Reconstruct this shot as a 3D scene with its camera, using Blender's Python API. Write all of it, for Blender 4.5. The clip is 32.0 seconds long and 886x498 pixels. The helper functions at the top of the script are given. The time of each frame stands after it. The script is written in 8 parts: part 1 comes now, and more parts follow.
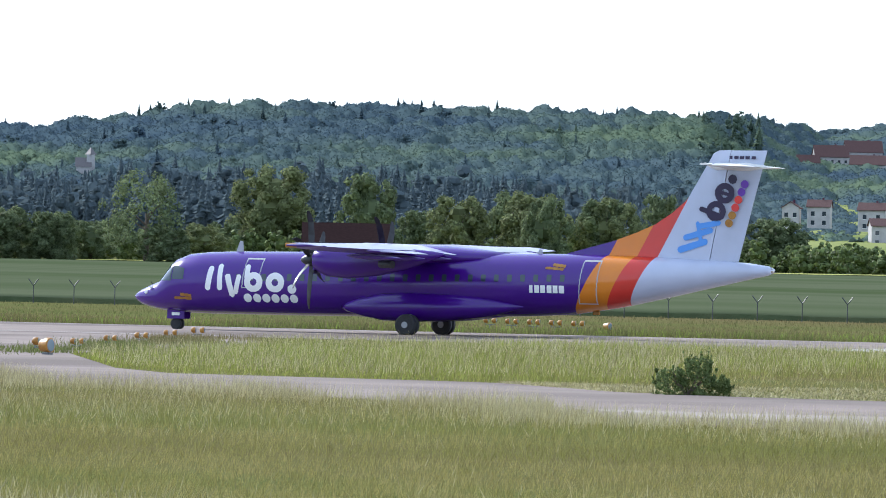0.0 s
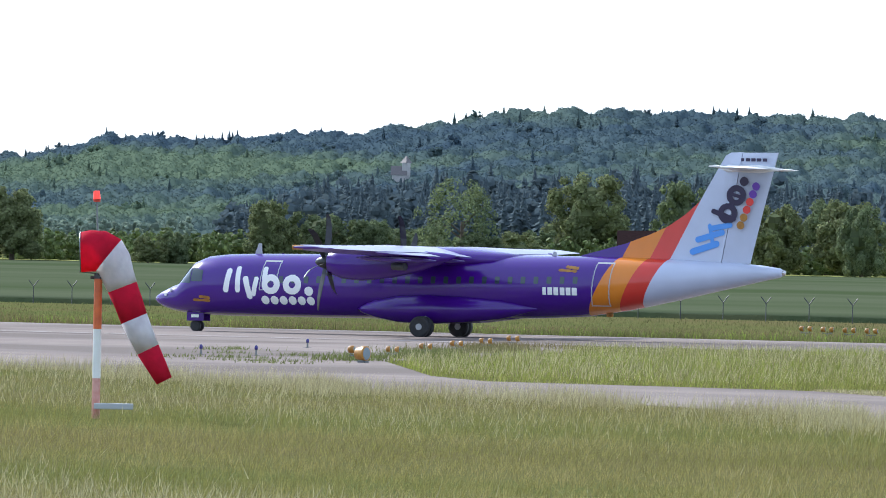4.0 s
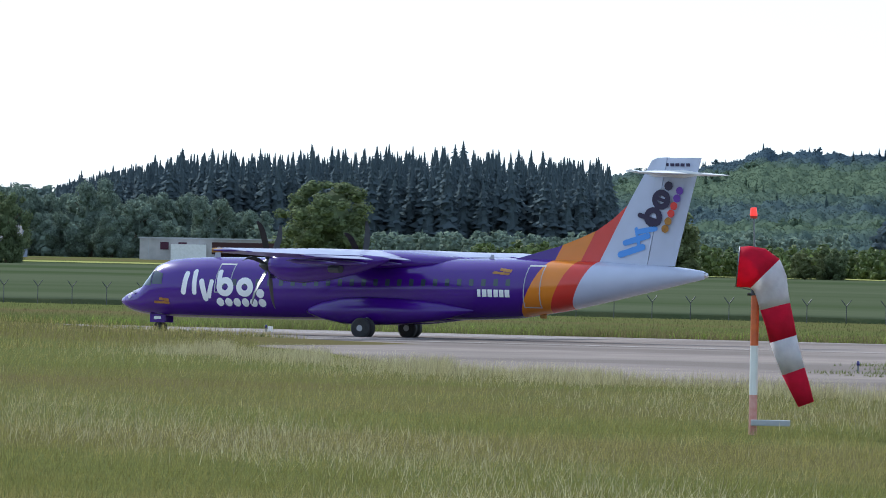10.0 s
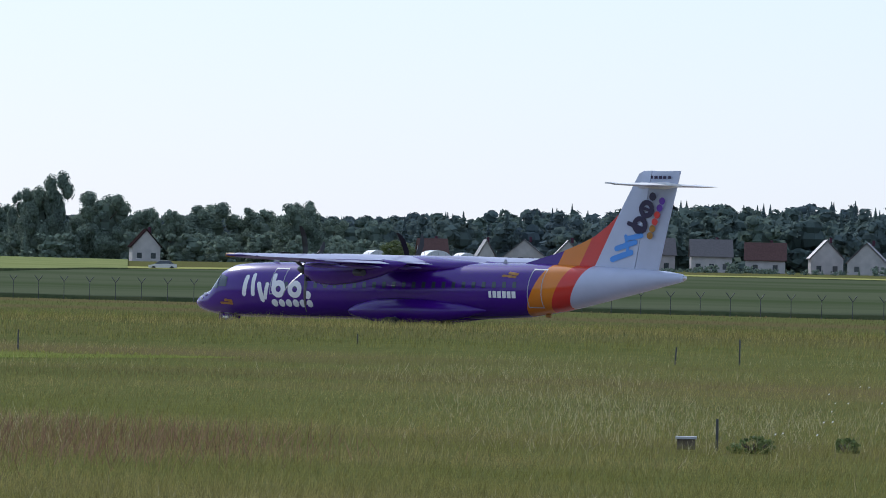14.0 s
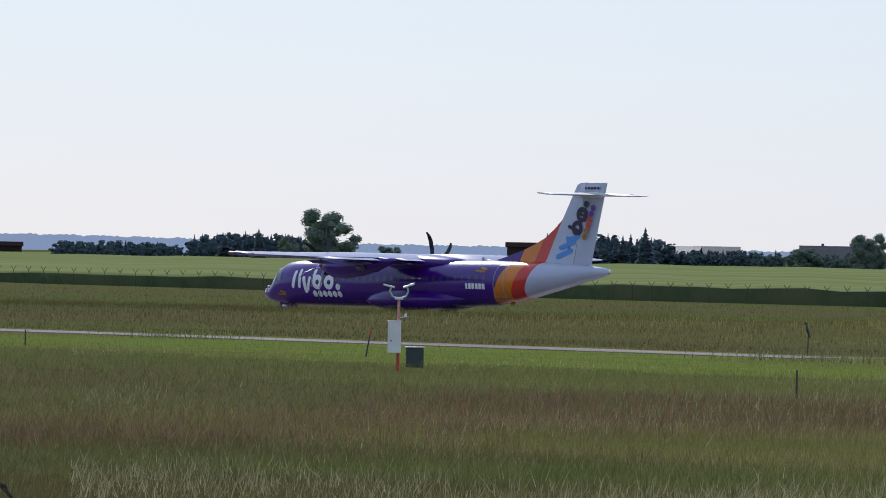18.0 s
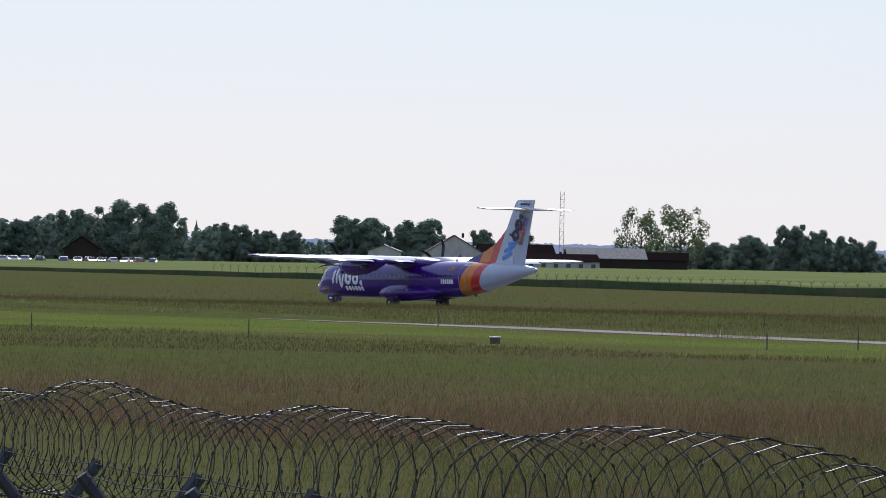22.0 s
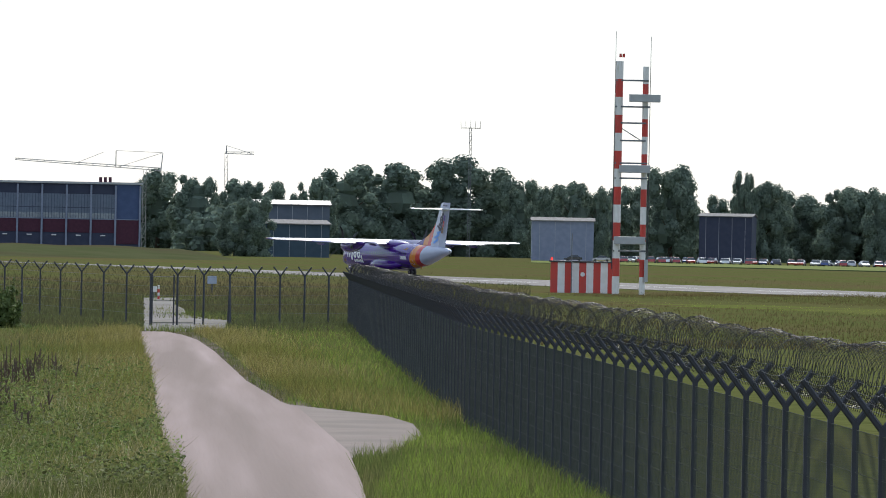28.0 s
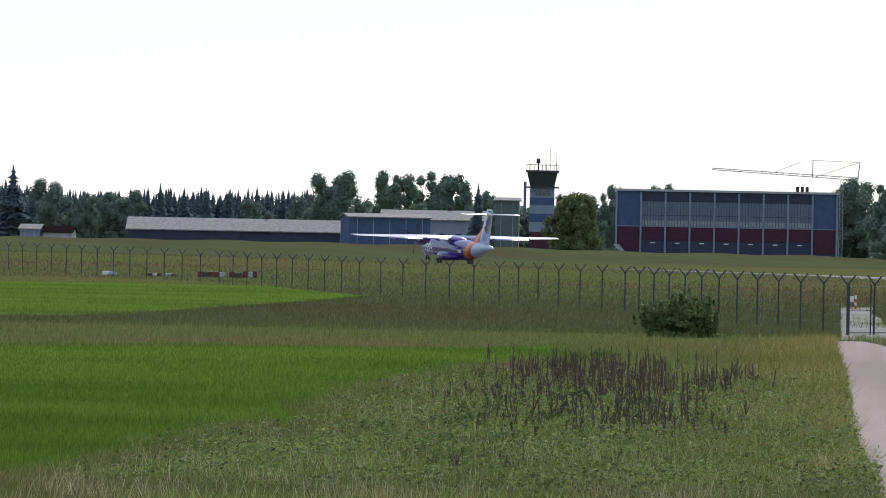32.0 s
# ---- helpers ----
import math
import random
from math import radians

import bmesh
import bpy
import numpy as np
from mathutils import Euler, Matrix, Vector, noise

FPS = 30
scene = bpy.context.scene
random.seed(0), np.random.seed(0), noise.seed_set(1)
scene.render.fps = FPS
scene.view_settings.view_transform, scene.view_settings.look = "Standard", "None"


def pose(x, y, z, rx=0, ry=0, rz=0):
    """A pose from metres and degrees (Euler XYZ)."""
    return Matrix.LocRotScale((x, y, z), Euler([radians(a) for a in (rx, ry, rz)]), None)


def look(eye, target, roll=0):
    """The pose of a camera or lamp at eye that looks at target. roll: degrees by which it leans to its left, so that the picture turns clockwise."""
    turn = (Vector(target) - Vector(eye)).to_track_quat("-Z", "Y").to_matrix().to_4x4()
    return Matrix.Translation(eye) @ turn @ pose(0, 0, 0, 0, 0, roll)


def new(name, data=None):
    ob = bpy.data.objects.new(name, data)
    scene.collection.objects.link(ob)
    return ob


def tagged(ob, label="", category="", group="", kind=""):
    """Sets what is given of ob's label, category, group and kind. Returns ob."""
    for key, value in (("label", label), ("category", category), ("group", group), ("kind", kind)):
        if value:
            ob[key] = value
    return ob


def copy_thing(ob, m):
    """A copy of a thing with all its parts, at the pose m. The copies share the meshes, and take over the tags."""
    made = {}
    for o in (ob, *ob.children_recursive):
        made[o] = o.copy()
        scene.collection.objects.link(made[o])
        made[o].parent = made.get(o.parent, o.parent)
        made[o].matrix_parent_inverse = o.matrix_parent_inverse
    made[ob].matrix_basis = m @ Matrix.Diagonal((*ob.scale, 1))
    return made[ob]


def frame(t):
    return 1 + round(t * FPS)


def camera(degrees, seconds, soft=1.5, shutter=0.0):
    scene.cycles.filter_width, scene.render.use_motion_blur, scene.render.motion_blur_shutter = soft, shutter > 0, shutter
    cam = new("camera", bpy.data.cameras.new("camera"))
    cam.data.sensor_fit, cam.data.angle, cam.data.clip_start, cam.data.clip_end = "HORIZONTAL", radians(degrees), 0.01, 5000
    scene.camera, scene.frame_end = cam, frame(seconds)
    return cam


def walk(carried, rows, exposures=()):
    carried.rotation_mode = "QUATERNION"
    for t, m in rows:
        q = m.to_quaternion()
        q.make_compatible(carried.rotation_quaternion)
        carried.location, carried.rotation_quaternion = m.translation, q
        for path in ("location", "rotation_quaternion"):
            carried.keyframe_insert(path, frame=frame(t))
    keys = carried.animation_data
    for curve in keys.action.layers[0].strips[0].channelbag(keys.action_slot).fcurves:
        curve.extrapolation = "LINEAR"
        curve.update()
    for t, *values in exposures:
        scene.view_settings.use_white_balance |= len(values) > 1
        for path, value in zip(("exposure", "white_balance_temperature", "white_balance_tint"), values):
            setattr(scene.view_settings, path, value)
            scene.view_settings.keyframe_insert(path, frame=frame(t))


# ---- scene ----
cam = camera(6.321, 32.0, soft=0.95)
# seconds, turn to the left, tilt up, lean, in degrees: a tripod that stands still and pans
PATH = [
    (0, 20.242, -0.020, 1.158), (0.5, 20.542, -0.017, 1.157), (1, 20.874, -0.015, 1.154), (1.5, 21.179, -0.017, 1.152),
    (2, 21.488, -0.015, 1.150), (2.5, 21.759, -0.015, 1.149), (3, 22.037, -0.014, 1.148), (3.5, 22.280, -0.011, 1.146),
    (5.5, 23.117, 0.014, 1.138), (6, 23.350, 0.021, 1.137), (6.5, 23.590, 0.026, 1.137), (7, 23.883, 0.028, 1.136),
    (7.5, 24.197, 0.030, 1.134), (8, 24.600, 0.029, 1.134), (8.5, 25.053, 0.027, 1.132), (9, 25.661, 0.023, 1.129),
    (9.5, 26.343, 0.021, 1.125), (10, 27.185, 0.020, 1.124), (10.5, 28.033, 0.021, 1.123), (11, 29.029, 0.027, 1.122),
    (11.5, 30.029, 0.032, 1.119), (12, 31.197, 0.038, 1.117), (12.5, 32.373, 0.040, 1.117), (13, 33.712, 0.042, 1.118),
    (13.5, 34.942, 0.041, 1.121), (14, 36.252, 0.043, 1.121), (14.5, 37.468, 0.038, 1.121), (15, 38.815, 0.032, 1.121),
    (15.5, 40.096, 0.029, 1.121), (17.5, 45.921, 0.030, 1.122), (18, 47.363, 0.030, 1.123), (18.5, 48.612, 0.030, 1.123),
    (19, 49.939, 0.031, 1.125), (19.5, 51.168, 0.037, 1.124), (20, 52.499, 0.048, 1.124), (20.5, 53.712, 0.055, 1.123),
    (21, 55.000, 0.062, 1.123), (21.5, 56.146, 0.068, 1.123), (22, 57.325, 0.067, 1.124), (22.5, 58.340, 0.066, 1.125),
    (23, 59.363, 0.059, 1.127), (23.5, 60.288, 0.053, 1.126), (24, 61.283, 0.045, 1.126), (24.5, 62.208, 0.033, 1.126),
    (25, 63.179, 0.020, 1.128), (25.5, 64.024, 0.008, 1.130), (26, 64.850, -0.001, 1.131), (26.5, 65.553, -0.002, 1.131),
    (28.5, 68.387, -0.017, 1.132), (29, 69.160, -0.019, 1.130), (29.5, 69.861, -0.022, 1.128), (30, 70.580, -0.028, 1.125),
    (30.5, 71.179, -0.033, 1.122), (31, 71.739, -0.037, 1.120), (31.5, 72.179, -0.039, 1.119), (32, 72.605, -0.040, 1.118),
]
EYE = 3.6
EXPOSURES = [(0, 0.85, 5720, 10), (6, 0.74, 5680, 9), (9, 0.51, 5640, 7), (11, 0.31, 5580, 8), (13, 0.07, 5590, 12), (17.5, -0.27, 5660, 13), (21, -0.31, 5680, 14), (23, -0.27, 5740, 14.5), (24.5, -0.05, 5850, 12), (26, 0.1, 6080, 10), (32, 0.05, 5990, 9.5)]
walk(cam, [(t, pose(0, 0, EYE, 90 + b, 0, a) @ pose(0, 0, 0, 0, 0, c)) for t, a, b, c in PATH], EXPOSURES)

# ---- light ----
SUN_TURN, SUN_HIGH = 60.0, 33.0
world = bpy.data.worlds.new("world")
scene.world = world
world.use_nodes = True
wn = world.node_tree.nodes
sky = wn.new("ShaderNodeTexSky")
sky.sky_type, sky.sun_disc = "NISHITA", False
sky.sun_elevation, sky.sun_rotation = radians(SUN_HIGH), radians(-SUN_TURN)
sky.dust_density, sky.ozone_density, sky.air_density = 0.4, 3.0, 1.0
wn["Background"].inputs[1].default_value = 0.1
veil = wn.new("ShaderNodeMix")
veil.data_type = "RGBA"
veil.inputs[0].default_value = 0.58
veil.inputs[7].default_value = (8.0, 8.9, 10.1, 1)  # thin white high cloud over the blue
world.node_tree.links.new(sky.outputs[0], veil.inputs[6])
world.node_tree.links.new(veil.outputs[2], wn["Background"].inputs[0])
sun = new("sun", bpy.data.lights.new("sun", "SUN"))
sun.data.energy, sun.data.angle, sun.data.color = 3.6, radians(0.53), (1.0, 0.93, 0.82)
SUN_WAY = Vector((-math.sin(radians(SUN_TURN)) * math.cos(radians(SUN_HIGH)), math.cos(radians(SUN_TURN)) * math.cos(radians(SUN_HIGH)), math.sin(radians(SUN_HIGH))))
sun.matrix_world = look(SUN_WAY * 100, (0, 0, 0))


# ---- materials ----
def material(name, colour, rough=0.6, metal=0.0, second=None, scale=2.0, detail=4.0, bump=0.0, bump_scale=None, coat=0.0, island=0.0, translucent=0.0, stretch=None, along=None, third=None, third_scale=0.05, spec=0.5):
    """A surface with two scales of variation: a second colour by fine noise, a third one by broad noise."""
    m = bpy.data.materials.new(name)
    m.use_nodes = True
    nt = m.node_tree
    b = nt.nodes["Principled BSDF"]
    b.inputs["Roughness"].default_value, b.inputs["Metallic"].default_value = rough, metal
    b.inputs["Specular IOR Level"].default_value = spec
    b.inputs["Coat Weight"].default_value = coat
    b.inputs["Coat Roughness"].default_value = 0.08
    b.inputs["Base Color"].default_value = (*colour, 1)
    coord = nt.nodes.new("ShaderNodeTexCoord")
    source = coord.outputs["Object"]
    if along is not None:
        mr = nt.nodes.new("ShaderNodeMapping")
        mr.inputs["Rotation"].default_value = (0, 0, radians(along))
        nt.links.new(source, mr.inputs["Vector"])
        source = mr.outputs["Vector"]
    if stretch:
        mp = nt.nodes.new("ShaderNodeMapping")
        mp.inputs["Scale"].default_value = stretch
        nt.links.new(source, mp.inputs["Vector"])
        source = mp.outputs["Vector"]
    out = None
    if second:
        n = nt.nodes.new("ShaderNodeTexNoise")
        n.inputs["Scale"].default_value, n.inputs["Detail"].default_value = scale, detail
        nt.links.new(source, n.inputs["Vector"])
        mix = nt.nodes.new("ShaderNodeMix")
        mix.data_type = "RGBA"
        mix.inputs[6].default_value, mix.inputs[7].default_value = (*colour, 1), (*second, 1)
        ramp = nt.nodes.new("ShaderNodeMapRange")
        ramp.inputs[1].default_value, ramp.inputs[2].default_value = 0.35, 0.65
        nt.links.new(n.outputs["Fac"], ramp.inputs[0])
        nt.links.new(ramp.outputs[0], mix.inputs[0])
        out = mix.outputs[2]
        if third:
            n3 = nt.nodes.new("ShaderNodeTexNoise")
            n3.inputs["Scale"].default_value, n3.inputs["Detail"].default_value = third_scale, 3.0
            nt.links.new(source, n3.inputs["Vector"])
            r3 = nt.nodes.new("ShaderNodeMapRange")
            r3.inputs[1].default_value, r3.inputs[2].default_value = 0.45, 0.62
            nt.links.new(n3.outputs["Fac"], r3.inputs[0])
            m3 = nt.nodes.new("ShaderNodeMix")
            m3.data_type = "RGBA"
            m3.inputs[7].default_value = (*third, 1)
            nt.links.new(out, m3.inputs[6])
            nt.links.new(r3.outputs[0], m3.inputs[0])
            out = m3.outputs[2]
    if island:
        geo = nt.nodes.new("ShaderNodeNewGeometry")
        hsv = nt.nodes.new("ShaderNodeHueSaturation")
        rng = nt.nodes.new("ShaderNodeMapRange")
        rng.inputs[3].default_value, rng.inputs[4].default_value = 1 - island, 1 + island
        nt.links.new(geo.outputs["Random Per Island"], rng.inputs[0])
        nt.links.new(rng.outputs[0], hsv.inputs["Value"])
        hsv.inputs["Color"].default_value = (*colour, 1)
        if out:
            nt.links.new(out, hsv.inputs["Color"])
        out = hsv.outputs[0]
    if out:
        nt.links.new(out, b.inputs["Base Color"])
    if bump:
        nb = nt.nodes.new("ShaderNodeTexNoise")
        nb.inputs["Scale"].default_value, nb.inputs["Detail"].default_value = bump_scale or scale * 4, 3.0
        nt.links.new(source, nb.inputs["Vector"])
        bp = nt.nodes.new("ShaderNodeBump")
        bp.inputs["Strength"].default_value, bp.inputs["Distance"].default_value = bump, 0.05
        nt.links.new(nb.outputs["Fac"], bp.inputs["Height"])
        nt.links.new(bp.outputs[0], b.inputs["Normal"])
    if translucent:
        tr = nt.nodes.new("ShaderNodeBsdfTranslucent")
        tr.inputs[0].default_value = (*colour, 1)
        if out:
            nt.links.new(out, tr.inputs[0])
        ms = nt.nodes.new("ShaderNodeMixShader")
        ms.inputs[0].default_value = translucent
        nt.links.new(b.outputs[0], ms.inputs[1])
        nt.links.new(tr.outputs[0], ms.inputs[2])
        nt.links.new(ms.outputs[0], nt.nodes["Material Output"].inputs[0])
    return m


def glow(name, colour, strength):
    m = bpy.data.materials.new(name)
    m.use_nodes = True
    b = m.node_tree.nodes["Principled BSDF"]
    b.inputs["Base Color"].default_value = (*colour, 1)
    b.inputs["Emission Color"].default_value, b.inputs["Emission Strength"].default_value = (*colour, 1), strength
    return m


SOIL = material("soil_grass", (0.08, 0.092, 0.028), 1.0, second=(0.125, 0.13, 0.046), stretch=(0.35, 1, 1), scale=1.6, detail=8, third=(0.118, 0.1, 0.045), third_scale=0.03, bump=0.8, bump_scale=8, spec=0.0)
GRASS = material("grass_blade", (0.225, 0.205, 0.05), 0.8, second=(0.38, 0.315, 0.135), scale=1.5, third=(0.215, 0.205, 0.056), third_scale=0.06, island=0.5, translucent=0.22, stretch=(0.6, 1, 1), spec=0.05)
# Browner grass, its colour also darkened for blades seen against the sun.
MEADOW_BACKLIT = material("backlit_meadow_blade", (0.08, 0.085, 0.027), 0.9, second=(0.158, 0.136, 0.054), scale=1.6, third=(0.122, 0.092, 0.044), third_scale=0.05, island=0.4, translucent=0.32, stretch=(0.6, 1, 1), spec=0.0)
RUSSET = material("russet_blade", (0.118, 0.093, 0.044), 0.9, second=(0.205, 0.15, 0.082), scale=1.8, third=(0.128, 0.103, 0.047), third_scale=0.08, island=0.45, translucent=0.24, stretch=(0.6, 1, 1), spec=0.0)
FRESH = material("fresh_blade", (0.085, 0.114, 0.03), 0.85, second=(0.165, 0.182, 0.055), scale=1.6, third=(0.107, 0.116, 0.04), third_scale=0.08, island=0.5, translucent=0.32, stretch=(0.6, 1, 1), spec=0.0)
VERGE = material("verge_blade", (0.12, 0.145, 0.046), 0.8, second=(0.155, 0.16, 0.062), scale=0.2, third=(0.165, 0.135, 0.066), third_scale=0.03, island=0.35, translucent=0.38, stretch=(0.4, 1, 1), spec=0.05)
WEED = material("weed_blade", (0.12, 0.168, 0.038), 0.8, second=(0.19, 0.2, 0.07), scale=0.5, third=(0.2, 0.17, 0.08), third_scale=0.06, island=0.5, translucent=0.25, spec=0.05)
DRY = material("dry_blade", (0.25, 0.15, 0.09), 0.9, second=(0.31, 0.2, 0.12), scale=0.3, island=0.4, translucent=0.1, spec=0.0)
STRAW = material("straw_blade", (0.4, 0.34, 0.17), 0.8, second=(0.5, 0.44, 0.26), scale=0.4, island=0.45, translucent=0.12, spec=0.05)
LUSH = material("lush_blade", (0.165, 0.24, 0.038), 0.7, second=(0.23, 0.29, 0.06), scale=0.3, third=(0.13, 0.175, 0.04), third_scale=0.12, island=0.5, translucent=0.5, spec=0.05)
TURF = material("turf_blade", (0.27, 0.295, 0.056), 0.8, second=(0.19, 0.218, 0.05), scale=1.6, third=(0.205, 0.2, 0.066), third_scale=0.06, island=0.45, translucent=0.42, stretch=(0.4, 1, 1), spec=0.03)
MOWN = material("mown_turf", (0.115, 0.148, 0.03), 1.0, second=(0.155, 0.182, 0.045), stretch=(0.4, 1, 1), scale=0.5, detail=8, third=(0.12, 0.112, 0.045), third_scale=0.05, bump=0.8, bump_scale=8, spec=0.0)
CROP = material("crop", (0.078, 0.091, 0.053), 1.0, second=(0.087, 0.102, 0.058), scale=0.35, third=(0.055, 0.073, 0.034), third_scale=0.01, bump=0.6, bump_scale=3, stretch=(0.3, 1, 1), spec=0.0)
# Front of the standing crop, painted darker to carry its shade.
SHADED_STALKS = material("shaded_stalks", (0.075, 0.094, 0.044), 1.0, second=(0.052, 0.07, 0.032), scale=0.8, third=(0.088, 0.096, 0.046), third_scale=0.1, bump=1.0, bump_scale=5, spec=0.0)
CROP_PALE = material("crop_pale", (0.26, 0.27, 0.08), 1.0, second=(0.33, 0.32, 0.12), scale=0.2, bump=0.5, bump_scale=2, spec=0.0)
CROP_MID = material("crop_mid", (0.185, 0.21, 0.078), 0.9, second=(0.232, 0.248, 0.1), scale=0.1, third=(0.165, 0.195, 0.07), third_scale=0.02, bump=0.5, bump_scale=2, spec=0.0)
GREENCROP = material("young_crop", (0.104, 0.17, 0.024), 0.9, second=(0.134, 0.196, 0.032), scale=0.4, third=(0.086, 0.146, 0.022), third_scale=0.05, island=0.3, translucent=0.35, spec=0.0)
OLIVE = material("olive_blade", (0.098, 0.112, 0.05), 0.9, second=(0.12, 0.128, 0.062), scale=0.2, third=(0.11, 0.098, 0.055), third_scale=0.03, island=0.35, translucent=0.28, stretch=(0.35, 1, 1), spec=0.0)
ASPHALT = material("asphalt", (0.225, 0.186, 0.164), 0.95, spec=0.04, second=(0.265, 0.22, 0.195), scale=0.4, third=(0.165, 0.136, 0.12), third_scale=0.06, bump=0.3, bump_scale=30)
ASPHALT_SMOOTH = material("smooth_asphalt", (0.13, 0.118, 0.11), 0.8, spec=0.1, second=(0.16, 0.145, 0.135), scale=0.4, third=(0.1, 0.092, 0.088), third_scale=0.06)
ROADWAY = material("pale_road", (0.245, 0.197, 0.178), 0.9, spec=0.1, stretch=(0.05, 1.1, 1), along=20.4, second=(0.29, 0.236, 0.215), scale=0.9, third=(0.17, 0.135, 0.118), third_scale=0.3, bump=0.3, bump_scale=20)
TRACKTOP = material("worn_track", (0.37, 0.29, 0.268), 0.95, spec=0.05, stretch=(0.02, 0.9, 1), along=20.4, second=(0.28, 0.218, 0.195), scale=1.1, detail=8, third=(0.24, 0.188, 0.165), third_scale=0.5, bump=0.4, bump_scale=14)
APRONTOP = material("apron_asphalt", (0.27, 0.25, 0.235), 0.95, second=(0.16, 0.15, 0.13), scale=0.5, detail=8, third=(0.2, 0.18, 0.15), third_scale=0.12, bump=0.5, bump_scale=6, spec=0.05)
GRAVEL = material("gravel", (0.13, 0.105, 0.085), 1.0, second=(0.22, 0.185, 0.155), scale=2.2, detail=8, third=(0.09, 0.085, 0.05), third_scale=0.3, bump=1.0, bump_scale=14, spec=0.0)
MARKING = material("marking", (0.7, 0.69, 0.67), 0.95, second=(0.42, 0.4, 0.38), scale=0.6, spec=0.05)
EARTH = material("earth", (0.06, 0.034, 0.02), 0.95, second=(0.1, 0.06, 0.035), scale=0.8, bump=1.0, bump_scale=2)
LEAF = material("leaf", (0.128, 0.162, 0.082), 0.7, second=(0.16, 0.195, 0.095), scale=3.0, island=0.4, translucent=0.4, spec=0.05)
LEAF_PALE = material("leaf_pale", (0.155, 0.18, 0.08), 0.7, second=(0.19, 0.212, 0.096), scale=3.0, island=0.4, translucent=0.4, spec=0.05)
# Paler, bluer copy of the leaf colour that holds the distance haze.
HAZY_LEAF = material("hazy_leaf", (0.17, 0.218, 0.178), 0.75, second=(0.204, 0.256, 0.192), scale=3.0, island=0.32, translucent=0.4, spec=0.0)
# Blue lifted for every spruce: distance haze is put into the needle colour.
HAZY_NEEDLE = material("needle", (0.094, 0.124, 0.138), 0.85, second=(0.108, 0.138, 0.148), scale=4.0, island=0.1, translucent=0.3, spec=0.0)
BARK = material("bark", (0.09, 0.07, 0.05), 0.9, second=(0.14, 0.11, 0.08), scale=6, bump=0.5)
# Haze over the hill is painted in as a pale blue-green.
HAZY_WOODS = material("woods", (0.092, 0.128, 0.128), 0.8, second=(0.062, 0.093, 0.12), scale=0.014, third=(0.118, 0.16, 0.105), third_scale=0.005, island=0.22, translucent=0.25, spec=0.0)
# Also lightened and blued, carrying haze in the leaf colour.
HAZY_WOOD_DARK = material("hazy_dark_wood_leaf", (0.115, 0.152, 0.142), 0.8, second=(0.138, 0.184, 0.15), scale=0.05, third=(0.1, 0.132, 0.142), third_scale=0.01, island=0.25, translucent=0.34, spec=0.0)
HAZEL = material("sapling_leaf", (0.105, 0.145, 0.05), 0.65, second=(0.14, 0.175, 0.065), scale=2.0, island=0.45, translucent=0.34, spec=0.1)
GALV = material("galvanised", (0.19, 0.2, 0.21), 0.35, 0.6, second=(0.13, 0.14, 0.15), scale=3)
WIRE = material("wire", (0.075, 0.071, 0.075), 0.52, 0.4, second=(0.04, 0.038, 0.04), scale=2.5, spec=0.25)
MESHWIRE = material("mesh_wire", (0.06, 0.068, 0.06), 0.75, spec=0.25, second=(0.045, 0.052, 0.045), scale=3)
POSTGREY = material("post_grey", (0.056, 0.059, 0.07), 0.6, spec=0.3, second=(0.042, 0.044, 0.054), scale=4)
WHITE = material("white_paint", (0.78, 0.77, 0.75), 0.4, second=(0.7, 0.69, 0.66), scale=2)
RED = material("red_paint", (0.55, 0.045, 0.03), 0.4, second=(0.48, 0.05, 0.035), scale=2)
ORANGE = material("orange_paint", (0.4, 0.19, 0.02), 0.5, second=(0.28, 0.12, 0.015), scale=6)
BLACK = material("black_rubber", (0.02, 0.02, 0.022), 0.7, second=(0.03, 0.03, 0.03), scale=6)
DARK = material("dark_paint", (0.03, 0.032, 0.04), 0.45, second=(0.045, 0.045, 0.05), scale=5)
GLASS = material("window_glass", (0.03, 0.04, 0.05), 0.06, coat=0.5)
CABIN = material("cabin_pane", (0.035, 0.05, 0.062), 0.1, coat=0.5)
GREY = material("grey_panel", (0.42, 0.43, 0.44), 0.5, second=(0.37, 0.38, 0.39), scale=1.5)


# ---- mesh helpers ----
def part(name, bm, mat, parent=None, label="", smooth=False):
    """Link a bmesh (or mesh) as one object under parent."""
    if isinstance(bm, bmesh.types.BMesh):
        me = bpy.data.meshes.new(name)
        bm.to_mesh(me)
        bm.free()
    else:
        me = bm
    if smooth:
        me.shade_smooth()
    if not me.materials:
        me.materials.append(mat)
    ob = new(name, me)
    if parent:
        ob.parent = parent
    return tagged(ob, label)


def thing(name, m, label, category, group="", kind=""):
    ob = new(name)
    ob.empty_display_size = 0.3
    ob.matrix_basis = m
    return tagged(ob, label, category, group, kind)


def box(size, at=(0, 0, 0), bevel=0.0, bm=None, turn=None):
    """A box of that size, centred in x and y, standing on at's z."""
    own = bm is None
    bm = bm or bmesh.new()
    m = Matrix.Translation((at[0], at[1], at[2] + (0 if turn else size[2] / 2)))
    if turn:
        m = m @ turn
    geo = bmesh.ops.create_cube(bm, size=1, matrix=m @ Matrix.Diagonal((*size, 1)))
    if bevel:
        es = list({e for v in geo["verts"] for e in v.link_edges})
        bmesh.ops.bevel(bm, geom=es, offset=bevel, segments=2, affect="EDGES", profile=0.5)
    return bm


